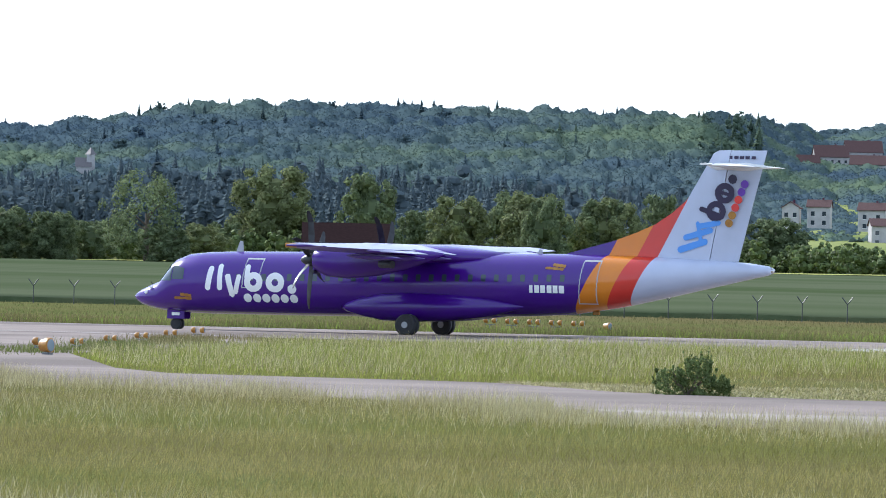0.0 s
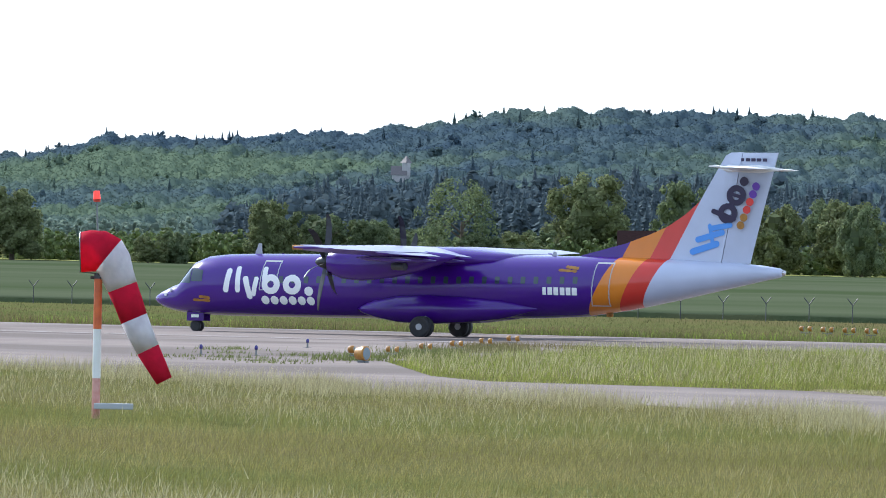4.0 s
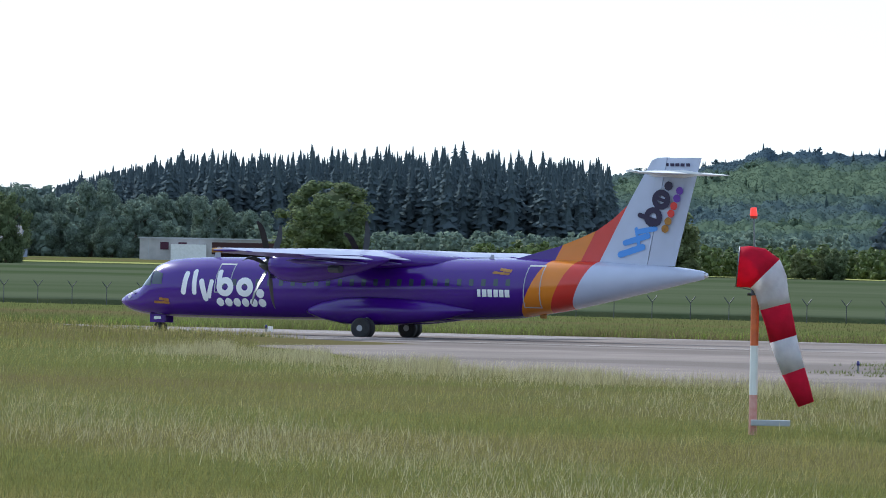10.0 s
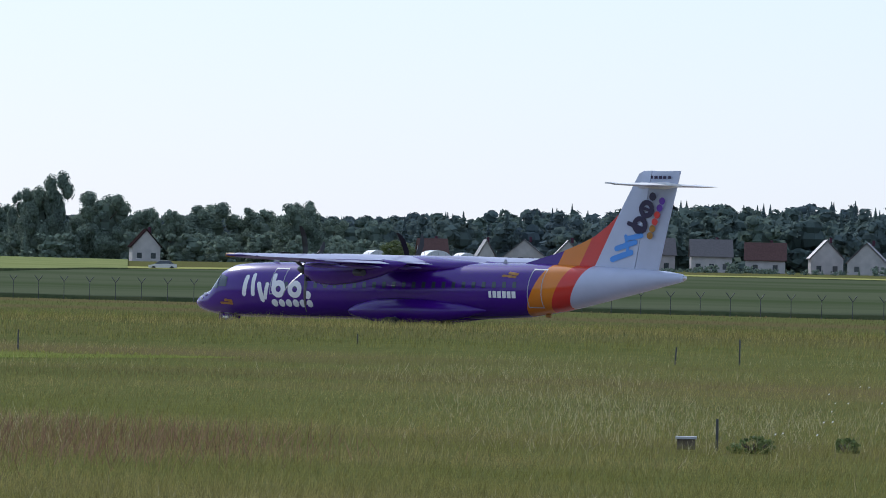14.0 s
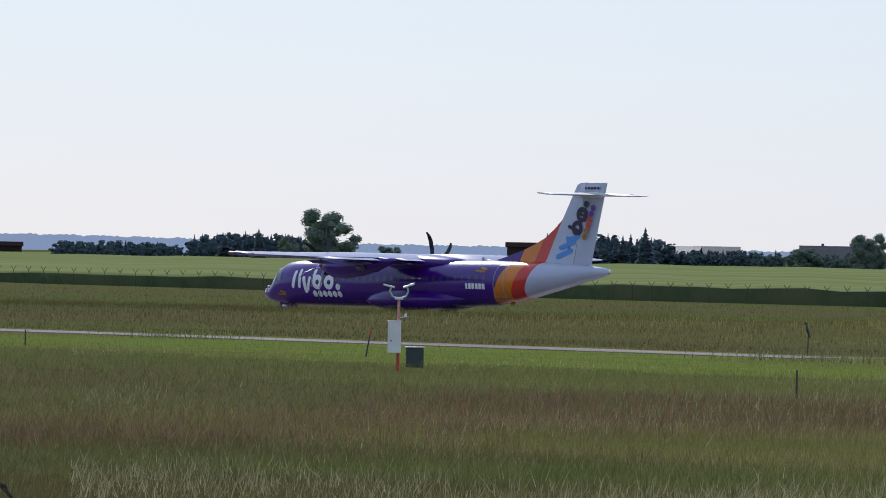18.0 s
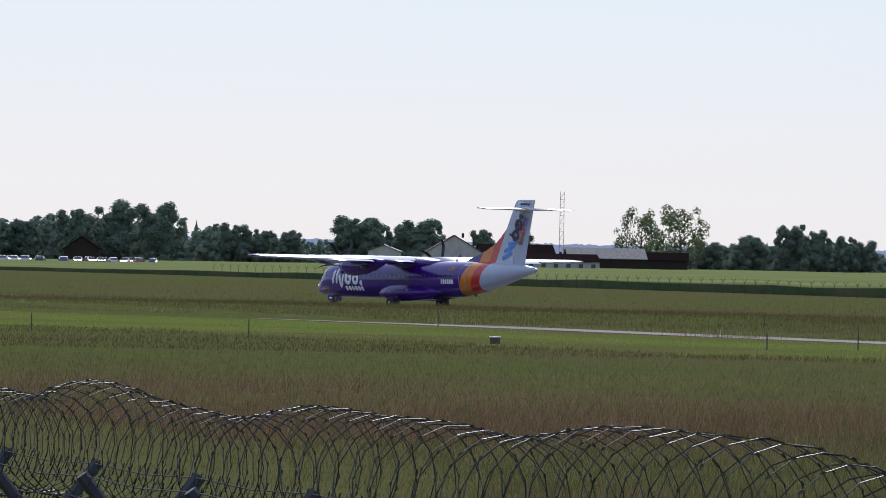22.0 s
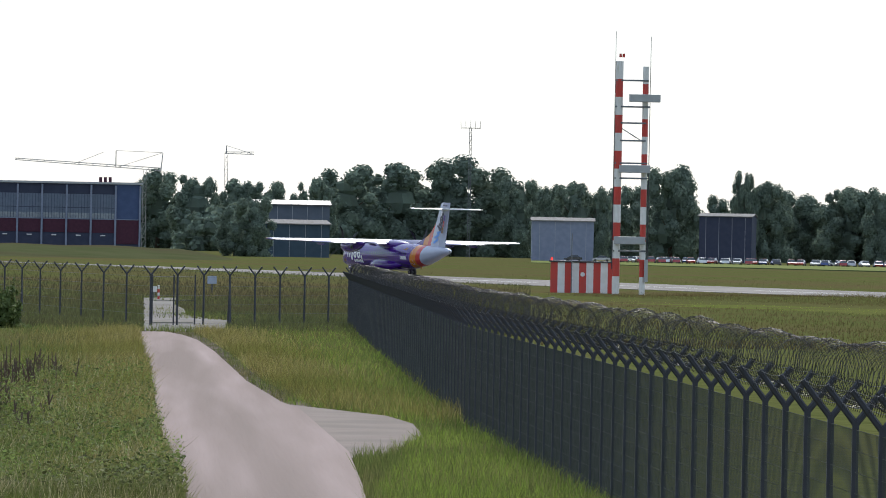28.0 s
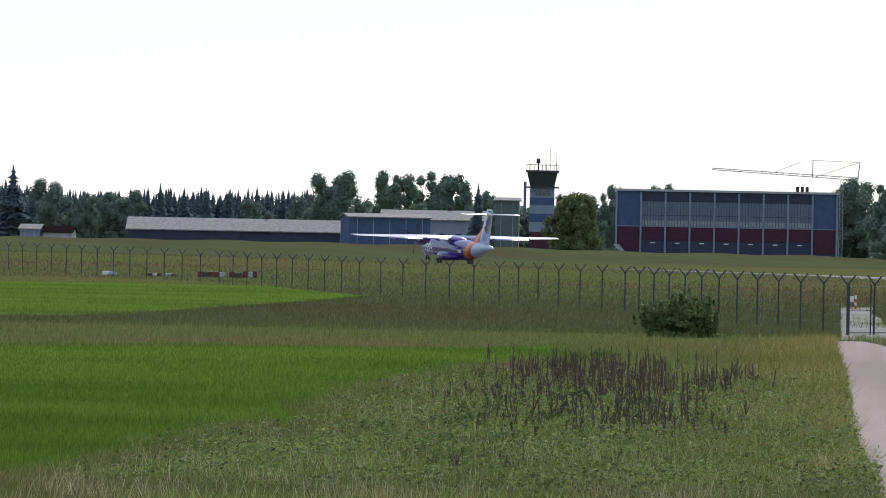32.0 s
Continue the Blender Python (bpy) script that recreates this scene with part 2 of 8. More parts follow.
def rod(a, b, r, r2=None, n=10, bm=None):
    """A round bar from a to b."""
    bm = bm or bmesh.new()
    a, b = Vector(a), Vector(b)
    q = (b - a).to_track_quat("Z", "Y").to_matrix().to_4x4()
    bmesh.ops.create_cone(bm, cap_ends=True, segments=n, radius1=r, radius2=r if r2 is None else r2, depth=(b - a).length, matrix=Matrix.Translation((a + b) / 2) @ q)
    return bm


def loft(rings, bm=None, closed=True):
    """A skin through rings of equally many points, with both ends closed."""
    bm = bm or bmesh.new()
    vs = [[bm.verts.new(p) for p in r] for r in rings]
    n = len(vs[0])
    for a, b in zip(vs, vs[1:]):
        for i in range(n):
            bm.faces.new((a[i], a[(i + 1) % n], b[(i + 1) % n], b[i]))
    if closed:
        bm.faces.new(vs[0][::-1])
        bm.faces.new(vs[-1])
    bmesh.ops.recalc_face_normals(bm, faces=bm.faces)
    return bm


def prism(outline, z0, z1, bm=None):
    """A flat slab over an outline in x and y."""
    bm = bm or bmesh.new()
    lo = [bm.verts.new((x, y, z0)) for x, y in outline]
    hi = [bm.verts.new((x, y, z1)) for x, y in outline]
    n = len(lo)
    for i in range(n):
        bm.faces.new((lo[i], lo[(i + 1) % n], hi[(i + 1) % n], hi[i]))
    top = bm.faces.new(hi)
    bm.faces.new(lo[::-1])
    bmesh.ops.triangulate(bm, faces=[f for f in bm.faces if len(f.verts) > 4])
    bmesh.ops.recalc_face_normals(bm, faces=bm.faces)
    return bm


def mesh_np(name, verts, faces):
    """A mesh from arrays: verts n x 3, faces m x k."""
    me = bpy.data.meshes.new(name)
    k = faces.shape[1]
    me.vertices.add(len(verts))
    me.vertices.foreach_set("co", np.ascontiguousarray(verts, dtype=np.float32).ravel())
    me.loops.add(faces.size)
    me.loops.foreach_set("vertex_index", np.ascontiguousarray(faces, dtype=np.int32).ravel())
    me.polygons.add(len(faces))
    me.polygons.foreach_set("loop_start", np.arange(0, faces.size, k, dtype=np.int32))
    me.update(calc_edges=True)
    return me


def polar(az, d, z=0.0):
    """A place at that turn to the left of north and that distance from the viewing mound."""
    return Vector((-math.sin(radians(az)) * d, math.cos(radians(az)) * d, z))


def facing(az, d, z=0.0, turn=0.0):
    """A pose there whose local y points away from the viewing mound."""
    p = polar(az, d, z)
    return pose(p.x, p.y, p.z, 0, 0, az + turn)


def rise(x):
    """The ground's height: level, then a slow rise towards the far runway end."""
    s = np.clip((-480 - x) / 470, 0, 1)
    return 0.9 * s * s * (3 - 2 * s)

# ---- ground ----
def ground():
    az = np.radians(np.linspace(-180, 180, 361))
    d = np.concatenate([[0.001, 4, 10, 16, 25], np.arange(50, 1500, 25), np.geomspace(1500, 4900, 16)])
    a, r = np.meshgrid(az, d, indexing="ij")
    x, y = -np.sin(a) * r + 0.9 * np.clip(1 - r / 4, 0, 1), np.cos(a) * r - 0.7 * np.clip(1 - r / 4, 0, 1)
    bank = 1.9 * np.clip(1 - r / 16.0, 0, 1)
    v = np.stack([x, y, rise(x) + bank], -1).reshape(-1, 3)
    n = len(d)
    i, j = np.meshgrid(np.arange(len(az) - 1), np.arange(n - 1), indexing="ij")
    f = np.stack([i * n + j, (i + 1) * n + j, (i + 1) * n + j + 1, i * n + j + 1], -1).reshape(-1, 4)
    me = mesh_np("ground", v, f)
    me.shade_smooth()
    tagged(part("ground", me, SOIL), "dry summer airfield grassland, green and straw coloured", "ground", kind="structure")


ground()


def strip(name, x0, x1, y0, y1, z, mat, label, category, kind="structure", step=20.0):
    """A slab along the runway that follows the rise of the ground."""
    n = max(2, int(abs(x1 - x0) / step) + 1)
    rings = [[(x, y0, rise(x) - 0.3), (x, y1, rise(x) - 0.3), (x, y1, rise(x) + z), (x, y0, rise(x) + z)] for x in np.linspace(x0, x1, n)]
    return tagged(part(name, loft(rings), mat), label, category, kind=kind)


runway = strip("runway", 90, -420, 281, 313, 0.03, ASPHALT, "worn grey asphalt runway with white markings", "runway")
strip("runway", -420, -1500, 281, 313, 0.03, ASPHALT_SMOOTH, "smoother, darker asphalt part of the runway", "runway")
TAXIWAY = [(-150, 282), (-112, 282), (-103, 262), (-98, 232), (-86, 207), (-81.9, 201), (-73.6, 199.9), (-71.5, 199.2), (-65.5, 190.9), (-61.8, 188.8), (-57.8, 188), (-20, 179), (-20, 149), (-47.5, 154.9), (-53.1, 157.3), (-57.9, 165), (-63.3, 172), (-71.7, 179), (-80, 186), (-94, 202), (-104, 210), (-121, 231), (-132, 248), (-140, 258), (-146, 268)]
taxiway = tagged(part("taxiway", prism(TAXIWAY, -0.3, 0.02), ASPHALT), "pale worn asphalt taxiway joining the runway", "taxiway", kind="structure")
part("edge_strip", prism([(-59.7, 170), (-55.4, 169.1), (-52.3, 169.6), (-20, 160), (-20, 154), (-48, 160.5), (-54.5, 163.5)], -0.3, 0.026), material("pale_edge", (0.36, 0.31, 0.285), 0.95, second=(0.29, 0.245, 0.22), scale=0.5, third=(0.25, 0.21, 0.185), third_scale=0.1, spec=0.05), taxiway, "paler worn strip along the taxiway edge")


def mark(name, x0, x1, y0, y1, base=0.03, parent=runway):
    n = max(2, int(abs(x1 - x0) / 30) + 1)
    bm = loft([[(x, y0, rise(x) + base - 0.01), (x, y1, rise(x) + base - 0.01), (x, y1, rise(x) + base + 0.006), (x, y0, rise(x) + base + 0.006)] for x in np.linspace(x0, x1, n)])
    return part(name, bm, MARKING, parent)


WORN_LINE = material("worn_line", (0.4, 0.36, 0.34), 0.95, second=(0.27, 0.235, 0.215), scale=0.6, third=(0.33, 0.29, 0.27), third_scale=0.1, spec=0.05)
for y in (282.6, 310.5):
    line = mark("edge_line", 60, -1480, y, y + 0.9)
    line.data.materials[0] = WORN_LINE
for k in range(36):
    mark("centre_line", -230 - k * 36, -252 - k * 36, 296.6, 297.4)
for k in range(4):
    for s in (-1, 1):
        mark("threshold_bar", -60, -90, 297 + s * (2.4 + k * 3.0), 297 + s * (4.2 + k * 3.0))
for s in (-1, 1):
    for k in range(3):
        mark("touchdown_bar", -150, -172, 297 + s * (4.5 + k * 2.6), 297 + s * (6.3 + k * 2.6)).data.materials[0] = WORN_LINE
PATHWAY = [(-206, 207), (-235, 209.5), (-282, 213.5), (-352, 228), (-478, 251), (-560, 262), (-560, 267), (-478, 256), (-352, 233), (-282, 218.5), (-235, 214.5), (-206, 212)]
tagged(part("service_path", prism(PATHWAY, -0.3, 0.04), ROADWAY), "narrow pale asphalt service path through the grass", "path", kind="structure")


PATH_LINE = [(165, 203.4), (235, 208), (282, 211), (352, 224), (478, 246), (560, 256), (640, 266)]


def wavy(side):
    """One ragged edge of the mown strip, side metres from the path's line."""
    out = []
    for k in range(160):
        x = 165 + 475 * k / 159
        y = float(np.interp(x, [p[0] for p in PATH_LINE], [p[1] for p in PATH_LINE])) + side
        out.append((-x, y + 1.6 * math.sin(x * 0.31) + 1.2 * math.sin(x * 0.83 + 1) + 0.8 * math.sin(x * 1.9)))
    return out


tagged(part("mown_strip", prism(wavy(-29.5) + wavy(10)[::-1], -0.3, 0.008), MOWN), "short bright green turf along the service path", "lawn", kind="structure")


def beyond(az, off=386.0):
    return off / (math.cos(radians(az)) - 0.15 * math.sin(radians(az)))


def field_belt(rows, mat, label, k=12):
    """A standing crop laid over the rise of the ground: rows of turn, near, far, height."""
    turns = np.linspace(rows[0][0], rows[-1][0], 110)
    near, far, tall = (np.interp(turns, [r[0] for r in rows], [r[q] for r in rows]) for q in (1, 2, 3))
    v = []
    for a, n0, f0, h in zip(turns, near, far, tall):
        for j in range(k + 1):
            p = polar(a, n0 + (f0 - n0) * (max(j - 1, 0) / (k - 1)) ** 1.4)
            v.append((p.x, p.y, float(rise(p.x)) + (h * (1 + 0.06 * math.sin(a * 90) + 0.05 * math.sin(a * 231 + j)) if j else -0.3)))
    w = k + 1
    f = [(i * w + j, (i + 1) * w + j, (i + 1) * w + j + 1, i * w + j + 1) for i in range(len(turns) - 1) for j in range(k)]
    me = mesh_np("crop_field", np.array(v), np.array(f))
    me.materials.append(mat)
    # the front face gets the darker colour, shade painted in
    me.materials.append(SHADED_STALKS)
    me.polygons.foreach_set("material_index", np.array([int(q % k == 0) for q in range(len(f))], dtype=np.int32))
    return tagged(part("crop_field", me, mat), label, "field", kind="structure")


field_belt([(a, beyond(a), f, 0.28) for a, f in ((10, 1240), (16, 1250), (24, 1270), (30, 1330), (34, 1330), (38.5, 1160), (40, 900), (41.8, beyond(41.8) + 5))], CROP, "dark green field of standing crop behind the fence")
field_belt([(a, f + 6, f + 70, 0.35) for a, f in ((10, 1240), (16, 1250), (24, 1270), (30, 1330), (34, 1330), (38.5, 1160))], CROP_PALE, "sunlit yellow-green strip of field")
field_belt([(38.5, 1166, 1800, 0.35), (40, 906, 1720, 0.8)] + [(a, beyond(a) + 3, f, h) for a, f, h in ((41.8, 1650, 1.25), (46, 1620, 1.25), (50, 2050, 0.95), (53, 2300, 1.0), (57, 2400, 0.85), (60, 2150, 0.5), (62.4, 1768, 0.22), (67, 1770, 0.12))], CROP_MID, "tall sunlit cereal field before the distant trees")


# ---- trees ----
def quads(c, right, up):
    """Four corners round each centre."""
    v = np.stack([c - right - up, c + right - up * 0.8, c + right * 0.9 + up, c - right * 0.9 + up * 0.9], 1).reshape(-1, 3)
    return v, np.arange(len(v)).reshape(-1, 4)


def unit(rng, n):
    v = rng.normal(size=(n, 3))
    return v / np.linalg.norm(v, axis=1, keepdims=True)


def lobe_set(rng, lobes, low=0.12, top=0.96, girth=0.34):
    """Middles and radii of the lobes of an uneven crown, one unit high."""
    z = low + 0.1 + (top - low - 0.2) * (np.arange(lobes) + rng.random(lobes)) / lobes
    u = (z - low) / (top - low)
    wide = girth * np.sqrt(np.clip(1 - ((u - 0.42) / 0.62) ** 2, 0.02, 1))
    ang = np.arange(lobes) * 2.4 + rng.uniform(-0.6, 0.6, lobes)
    lop = 1 + 0.22 * np.sin(ang + rng.uniform(0, 6.28)) + 0.15 * np.sin(2 * ang + rng.uniform(0, 6.28))
    rad = wide * lop * rng.uniform(0.25, 1.0, lobes) ** 0.7
    size = rng.uniform(0.085, 0.17, lobes) * (1.25 - 0.55 * u) * min(1.0, (18 / lobes) ** 0.4)
    return np.stack([np.cos(ang) * rad, np.sin(ang) * rad, z], -1), size


def crown_points(rng, n, low=0.12, lobes=16):
    """Points on the shells of many lobes that make up an uneven crown, one unit high and wide."""
    cen, size = lobe_set(rng, lobes, low)
    k = rng.choice(lobes, n, p=size ** 2 / (size ** 2).sum())
    u = unit(rng, n)
    out = cen[k] - (0, 0, 0.42)
    u = u + 0.55 * out / (np.linalg.norm(out, axis=1, keepdims=True) + 1e-6)
    u /= np.linalg.norm(u, axis=1, keepdims=True)
    p = cen[k] + u * size[k, None] * rng.uniform(0.74, 1.22, (n, 1)) * (1, 1, 1.05)
    return p, u


CUBE = [(sign, axis) for axis in range(3) for sign in (-1, 1)]


def balls(cen, size):
    """Lumpy round bodies of 24 faces each, joined."""
    vs, fs = [], []
    for sign, axis in CUBE:
        for i in (-1, 0):
            for j in (-1, 0):
                q = np.array([(i, j), (i + 1, j), (i + 1, j + 1), (i, j + 1)], float)
                p = np.insert(q, axis, sign, axis=1)
                p = p / np.linalg.norm(p, axis=1, keepdims=True)
                fs.append(p if (sign > 0) != (axis == 1) else p[::-1])
    shape = np.array(fs).reshape(-1, 3)
    v = (cen[:, None, :] + shape[None] * size[:, None, None]).reshape(-1, 3)
    return v, np.arange(len(v)).reshape(-1, 4)


def crown_arrays(rng, n, size, low=0.12, lobes=16, inner=0.8):
    """A leafy crown: dense lobes closed by balls of shade, with leaves all over them."""
    state = rng.bit_generator.state
    cen, rad = lobe_set(rng, lobes, low)
    rng.bit_generator.state = state
    p, u = crown_points(rng, n, low, lobes)
    w = unit(rng, n) * 0.5 + u
    w /= np.linalg.norm(w, axis=1, keepdims=True)
    r = np.cross(w, unit(rng, n))
    r /= np.linalg.norm(r, axis=1, keepdims=True) + 1e-6
    s = size * rng.uniform(0.5, 1.5, (n, 1))
    v, f = quads(p, r * s, np.cross(w, r) * s * 0.75)
    if inner > 0.5:
        deep = np.array([(0.04, -0.03, low + 0.3), (-0.03, 0.04, 0.52), (0.0, 0.0, 0.68)])
        cen, rad = np.concatenate([cen, deep]), np.concatenate([rad, np.array([0.15, 0.17, 0.12]) / inner])
    bv, bf = balls(cen, rad * inner)
    return np.concatenate([v, bv]), np.concatenate([f, bf + len(v)])


def leaf_mesh(name, seed, n=3400, size=0.019, low=0.12, lobes=16, inner=0.8):
    v, f = crown_arrays(np.random.default_rng(seed), n, size, low, lobes, inner)
    return mesh_np(name, v, f)


def needle_arrays(rng, layers=13, per=9, core=True):
    """A conifer one unit high: ragged tiers of drooping branches round a dark core."""
    vs, fs = [], []
    for i in range(layers):
        t = i / (layers - 1)
        z = 0.06 + 0.9 * t + rng.normal(0, 0.006)
        reach = (0.2 * (1 - t) ** 0.75 + 0.004) * rng.uniform(0.75, 1.2)
        a = rng.uniform(0, 2 * np.pi) + np.arange(per) * 2 * np.pi / per + rng.normal(0, 0.3, per)
        rr = reach * rng.uniform(0.45, 1.2, per)
        for ang, r in zip(a, rr):
            c, s = math.cos(ang), math.sin(ang)
            w = r * rng.uniform(0.28, 0.5)
            drop = r * rng.uniform(0.15, 0.6)
            b = len(vs)
            vs += [(0, 0, z + 0.035), (c * r * 0.8 - s * w, s * r * 0.8 + c * w, z - drop), (c * r * 1.15, s * r * 1.15, z - drop * 0.7), (c * r * 0.8 + s * w, s * r * 0.8 - c * w, z - drop)]
            fs.append((b, b + 1, b + 2, b + 3))
    if core:
        for k in range(7):
            a0, a1 = k * 2 * math.pi / 7, (k + 1) * 2 * math.pi / 7
            b = len(vs)
            vs += [(0.13 * math.cos(a0), 0.13 * math.sin(a0), 0.05), (0.13 * math.cos(a1), 0.13 * math.sin(a1), 0.05), (0.004 * math.cos(a1), 0.004 * math.sin(a1), 1.0), (0.004 * math.cos(a0), 0.004 * math.sin(a0), 1.0)]
            fs.append((b, b + 1, b + 2, b + 3))
    return np.array(vs), np.array(fs)


LEAVES = [leaf_mesh("crown", 10 + i, 6400, 0.0125, -0.06 + 0.05 * (i % 3), 46 + 6 * i, 0.74) for i in range(6)]
for i, me in enumerate(LEAVES):
    me.materials.append(LEAF_PALE if i % 3 == 2 else LEAF)
LARGE = [leaf_mesh("crown", 60 + i, 9600, 0.0098, -0.06 + 0.04 * (i % 3), 74 + 8 * i, 0.74) for i in range(4)]
for i, me in enumerate(LARGE):
    me.materials.append(LEAF_PALE if i == 2 else LEAF)
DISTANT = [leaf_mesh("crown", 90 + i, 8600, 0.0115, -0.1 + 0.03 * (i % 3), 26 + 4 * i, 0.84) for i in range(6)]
# far crowns take the leaf colour with haze painted in
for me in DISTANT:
    me.materials.append(HAZY_LEAF)
AIRY = leaf_mesh("crown", 77, 4200, 0.0105, 0.1, 34, 0.25)
AIRY.materials.append(LEAF)
NEEDLES = []
for i in range(3):
    v, f = needle_arrays(np.random.default_rng(40 + i), 30, 13)
    NEEDLES.append(mesh_np("crown", v * (1.5, 1.5, 1), f))
    NEEDLES[-1].materials.append(HAZY_NEEDLE)


def trunk_mesh(seed, tall):
    rng = random.Random(seed)
    bm = rod((0, 0, -0.05), (0, 0, tall), 0.03, 0.016, 8)
    if tall < 0.9:
        for k in range(5):
            a = k * 1.3 + rng.random()
            rod((0, 0, tall * 0.55 + 0.05 * k), (0.22 * math.cos(a), 0.22 * math.sin(a), tall * 0.8 + 0.07 * k), 0.011, 0.004, 5, bm)
    me = bpy.data.meshes.new("trunk")
    bm.to_mesh(me)
    bm.free()
    me.materials.append(BARK)
    return me


TRUNKS = [trunk_mesh(3, 0.5), trunk_mesh(4, 0.95)]
tree_count = [0]


def tree(az, d, height, width, kind="broadleaf", label="", z=None):
    tree_count[0] += 1
    k = tree_count[0]
    p = polar(az, d)
    z = float(rise(p.x)) if z is None else z
    m = pose(p.x, p.y, z, 0, 0, (k * 67) % 360) @ Matrix.Diagonal((width * 1.4, width * 1.4, height * 1.03, 1))
    conifer = kind == "conifer"
    t = thing("tree", m, label or ("dark green spruce at the far edge of the fields" if conifer else "leafy green broadleaf tree behind the airfield"), "tree", "trees behind the airfield")
    part("trunk", TRUNKS[1] if conifer else TRUNKS[0], BARK, t)
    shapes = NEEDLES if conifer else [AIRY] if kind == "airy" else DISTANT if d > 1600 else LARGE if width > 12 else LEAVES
    part("crown", shapes[k % len(shapes)], LEAF, t)
    return t


def tree_row(d, rows):
    for row in rows:
        az, h, w = row[:3]
        tree(az, d + 40 * math.sin(az * 37), h, w, *row[3:])


tree_row(1300, [(22.36, 15.2, 12.0, "airy"), (21.44, 17.5, 14.6), (20.80, 16.2, 10.5), (20.45, 10.0, 7.3), (20.13, 12.4, 10.1), (19.76, 13.7, 9.6), (19.51, 12.3, 7.8), (19.10, 12.6, 10.3), (18.70, 13.6, 8.7), (17.86, 10.0, 11.4), (23.35, 8.7, 8.2), (23.03, 8.2, 7.3), (22.76, 7.1, 7.3), (22.00, 6.8, 8.2), (21.80, 7.3, 7.3), (22.20, 6.0, 7.3)])  # row_a
tree_row(1300, [(23.75, 11.3, 8.2), (23.37, 9.4, 9.2), (23.01, 8.4, 6.4), (19.62, 13.2, 11.9), (19.10, 12.5, 11.0), (22.78, 7.1, 6.4), (24.60, 4.9, 5.5), (24.39, 5.8, 5.5), (24.15, 5.6, 6.4), (25.57, 12.5, 11.0), (25.91, 7.4, 9.2), (23.03, 8.4, 6.4)])  # row_b
tree_row(1400, [(27.99, 16.1, 18.7)])  # oak
tree_row(1250, [(36.57, 5.5, 6.6), (32.11, 6.9, 5.3), (31.45, 7.6, 4.4), (30.30, 12.1, 7.9), (31.55, 9.8, 5.3), (32.03, 10.0, 6.2)])  # row_c
tree_row(1950, [(39.04, 20.8, 10.5), (39.16, 17.6, 9.0), (38.67, 16.6, 12.0), (38.2, 13.2, 9.0), (37.28, 15.6, 11.0), (43.03, 15.8, 13.0), (42.66, 14.7, 11.0), (42.32, 17.0, 13.7), (42.05, 12.4, 9.6), (41.65, 14.4, 11.0), (41.13, 19.4, 15.1), (40.65, 20.6, 17.9), (40.44, 17.6, 9.6), (40.12, 12.7, 11.0), (39.83, 14.5, 11.0), (39.59, 15.0, 11.0), (39.43, 14.1, 11.0), (39.23, 17.4, 8.2), (38.71, 16.1, 13.7), (38.38, 13.0, 9.6), (37.90, 15.0, 15.1), (37.58, 14.4, 12.4), (37.29, 14.8, 12.4), (37.05, 11.6, 9.6)])  # row_d
tree_row(1670, [(48.20, 11.1, 12.2), (43.32, 13.4, 12.9), (44.33, 8.8, 8.2), (44.12, 10.0, 5.9, "conifer"), (45.92, 8.7, 5.9, "conifer"), (46.32, 7.7, 6.5, "conifer"), (46.62, 7.1, 4.1, "conifer"), (46.46, 6.6, 4.7, "conifer"), (43.74, 8.4, 2.4, "conifer"), (46.08, 7.1, 4.7, "conifer"), (48.68, 6.8, 4.7, "conifer"), (48.92, 5.8, 4.7, "conifer"), (48.48, 5.5, 4.7), (47.75, 4.0, 5.9), (44.77, 5.3, 7.1)])  # row_e
tree_row(2100, [(52.12, 14.0, 11.8), (51.91, 12.8, 9.8)])  # row_f
tree_row(2400, [(55.91, 20.0, 12.7, "airy"), (55.63, 20.5, 15.2, "airy"), (55.42, 9.7, 11.8), (55.14, 11.6, 11.8), (54.84, 15.9, 11.8), (54.64, 13.7, 10.1), (54.46, 12.2, 8.5), (54.32, 10.3, 10.1), (56.80, 11.1, 8.5), (53.65, 5.6, 6.8), (57.92, 15.5, 15.2), (57.50, 14.8, 16.9), (57.04, 12.1, 8.5), (56.79, 11.7, 10.1), (53.64, 5.5, 8.5)])  # row_g
tree_row(2400, [(57.93, 15.5, 16.9), (57.63, 13.6, 10.1), (57.43, 14.6, 11.8), (59.95, 16.2, 11.8), (59.67, 18.5, 16.9), (59.36, 18.1, 15.2), (58.82, 12.6, 10.1), (58.61, 11.1, 10.1), (58.43, 10.7, 10.1), (60.33, 12.2, 11.8), (60.61, 12.3, 10.1), (60.94, 20.8, 15.2), (61.32, 17.8, 18.6), (61.64, 20.2, 10.1, "conifer"), (61.81, 20.3, 8.5, "conifer"), (62.01, 22.0, 10.1, "conifer"), (62.19, 20.8, 11.8, "conifer"), (62.43, 21.9, 15.2), (60.75, 11.9, 8.5)])  # row_h
tree_row(2400, [(64.29, 25.1, 18.6), (64.51, 23.5, 13.5), (64.77, 24.0, 15.2), (65.09, 21.7, 18.6), (65.32, 24.2, 13.5), (64.01, 20.2, 13.5), (63.68, 20.8, 16.9), (63.24, 19.8, 16.9), (62.88, 19.8, 16.9), (62.43, 21.9, 20.3), (62.15, 21.3, 13.5), (60.98, 21.0, 13.5), (60.65, 12.3, 10.1), (60.33, 12.6, 10.1)])  # row_i
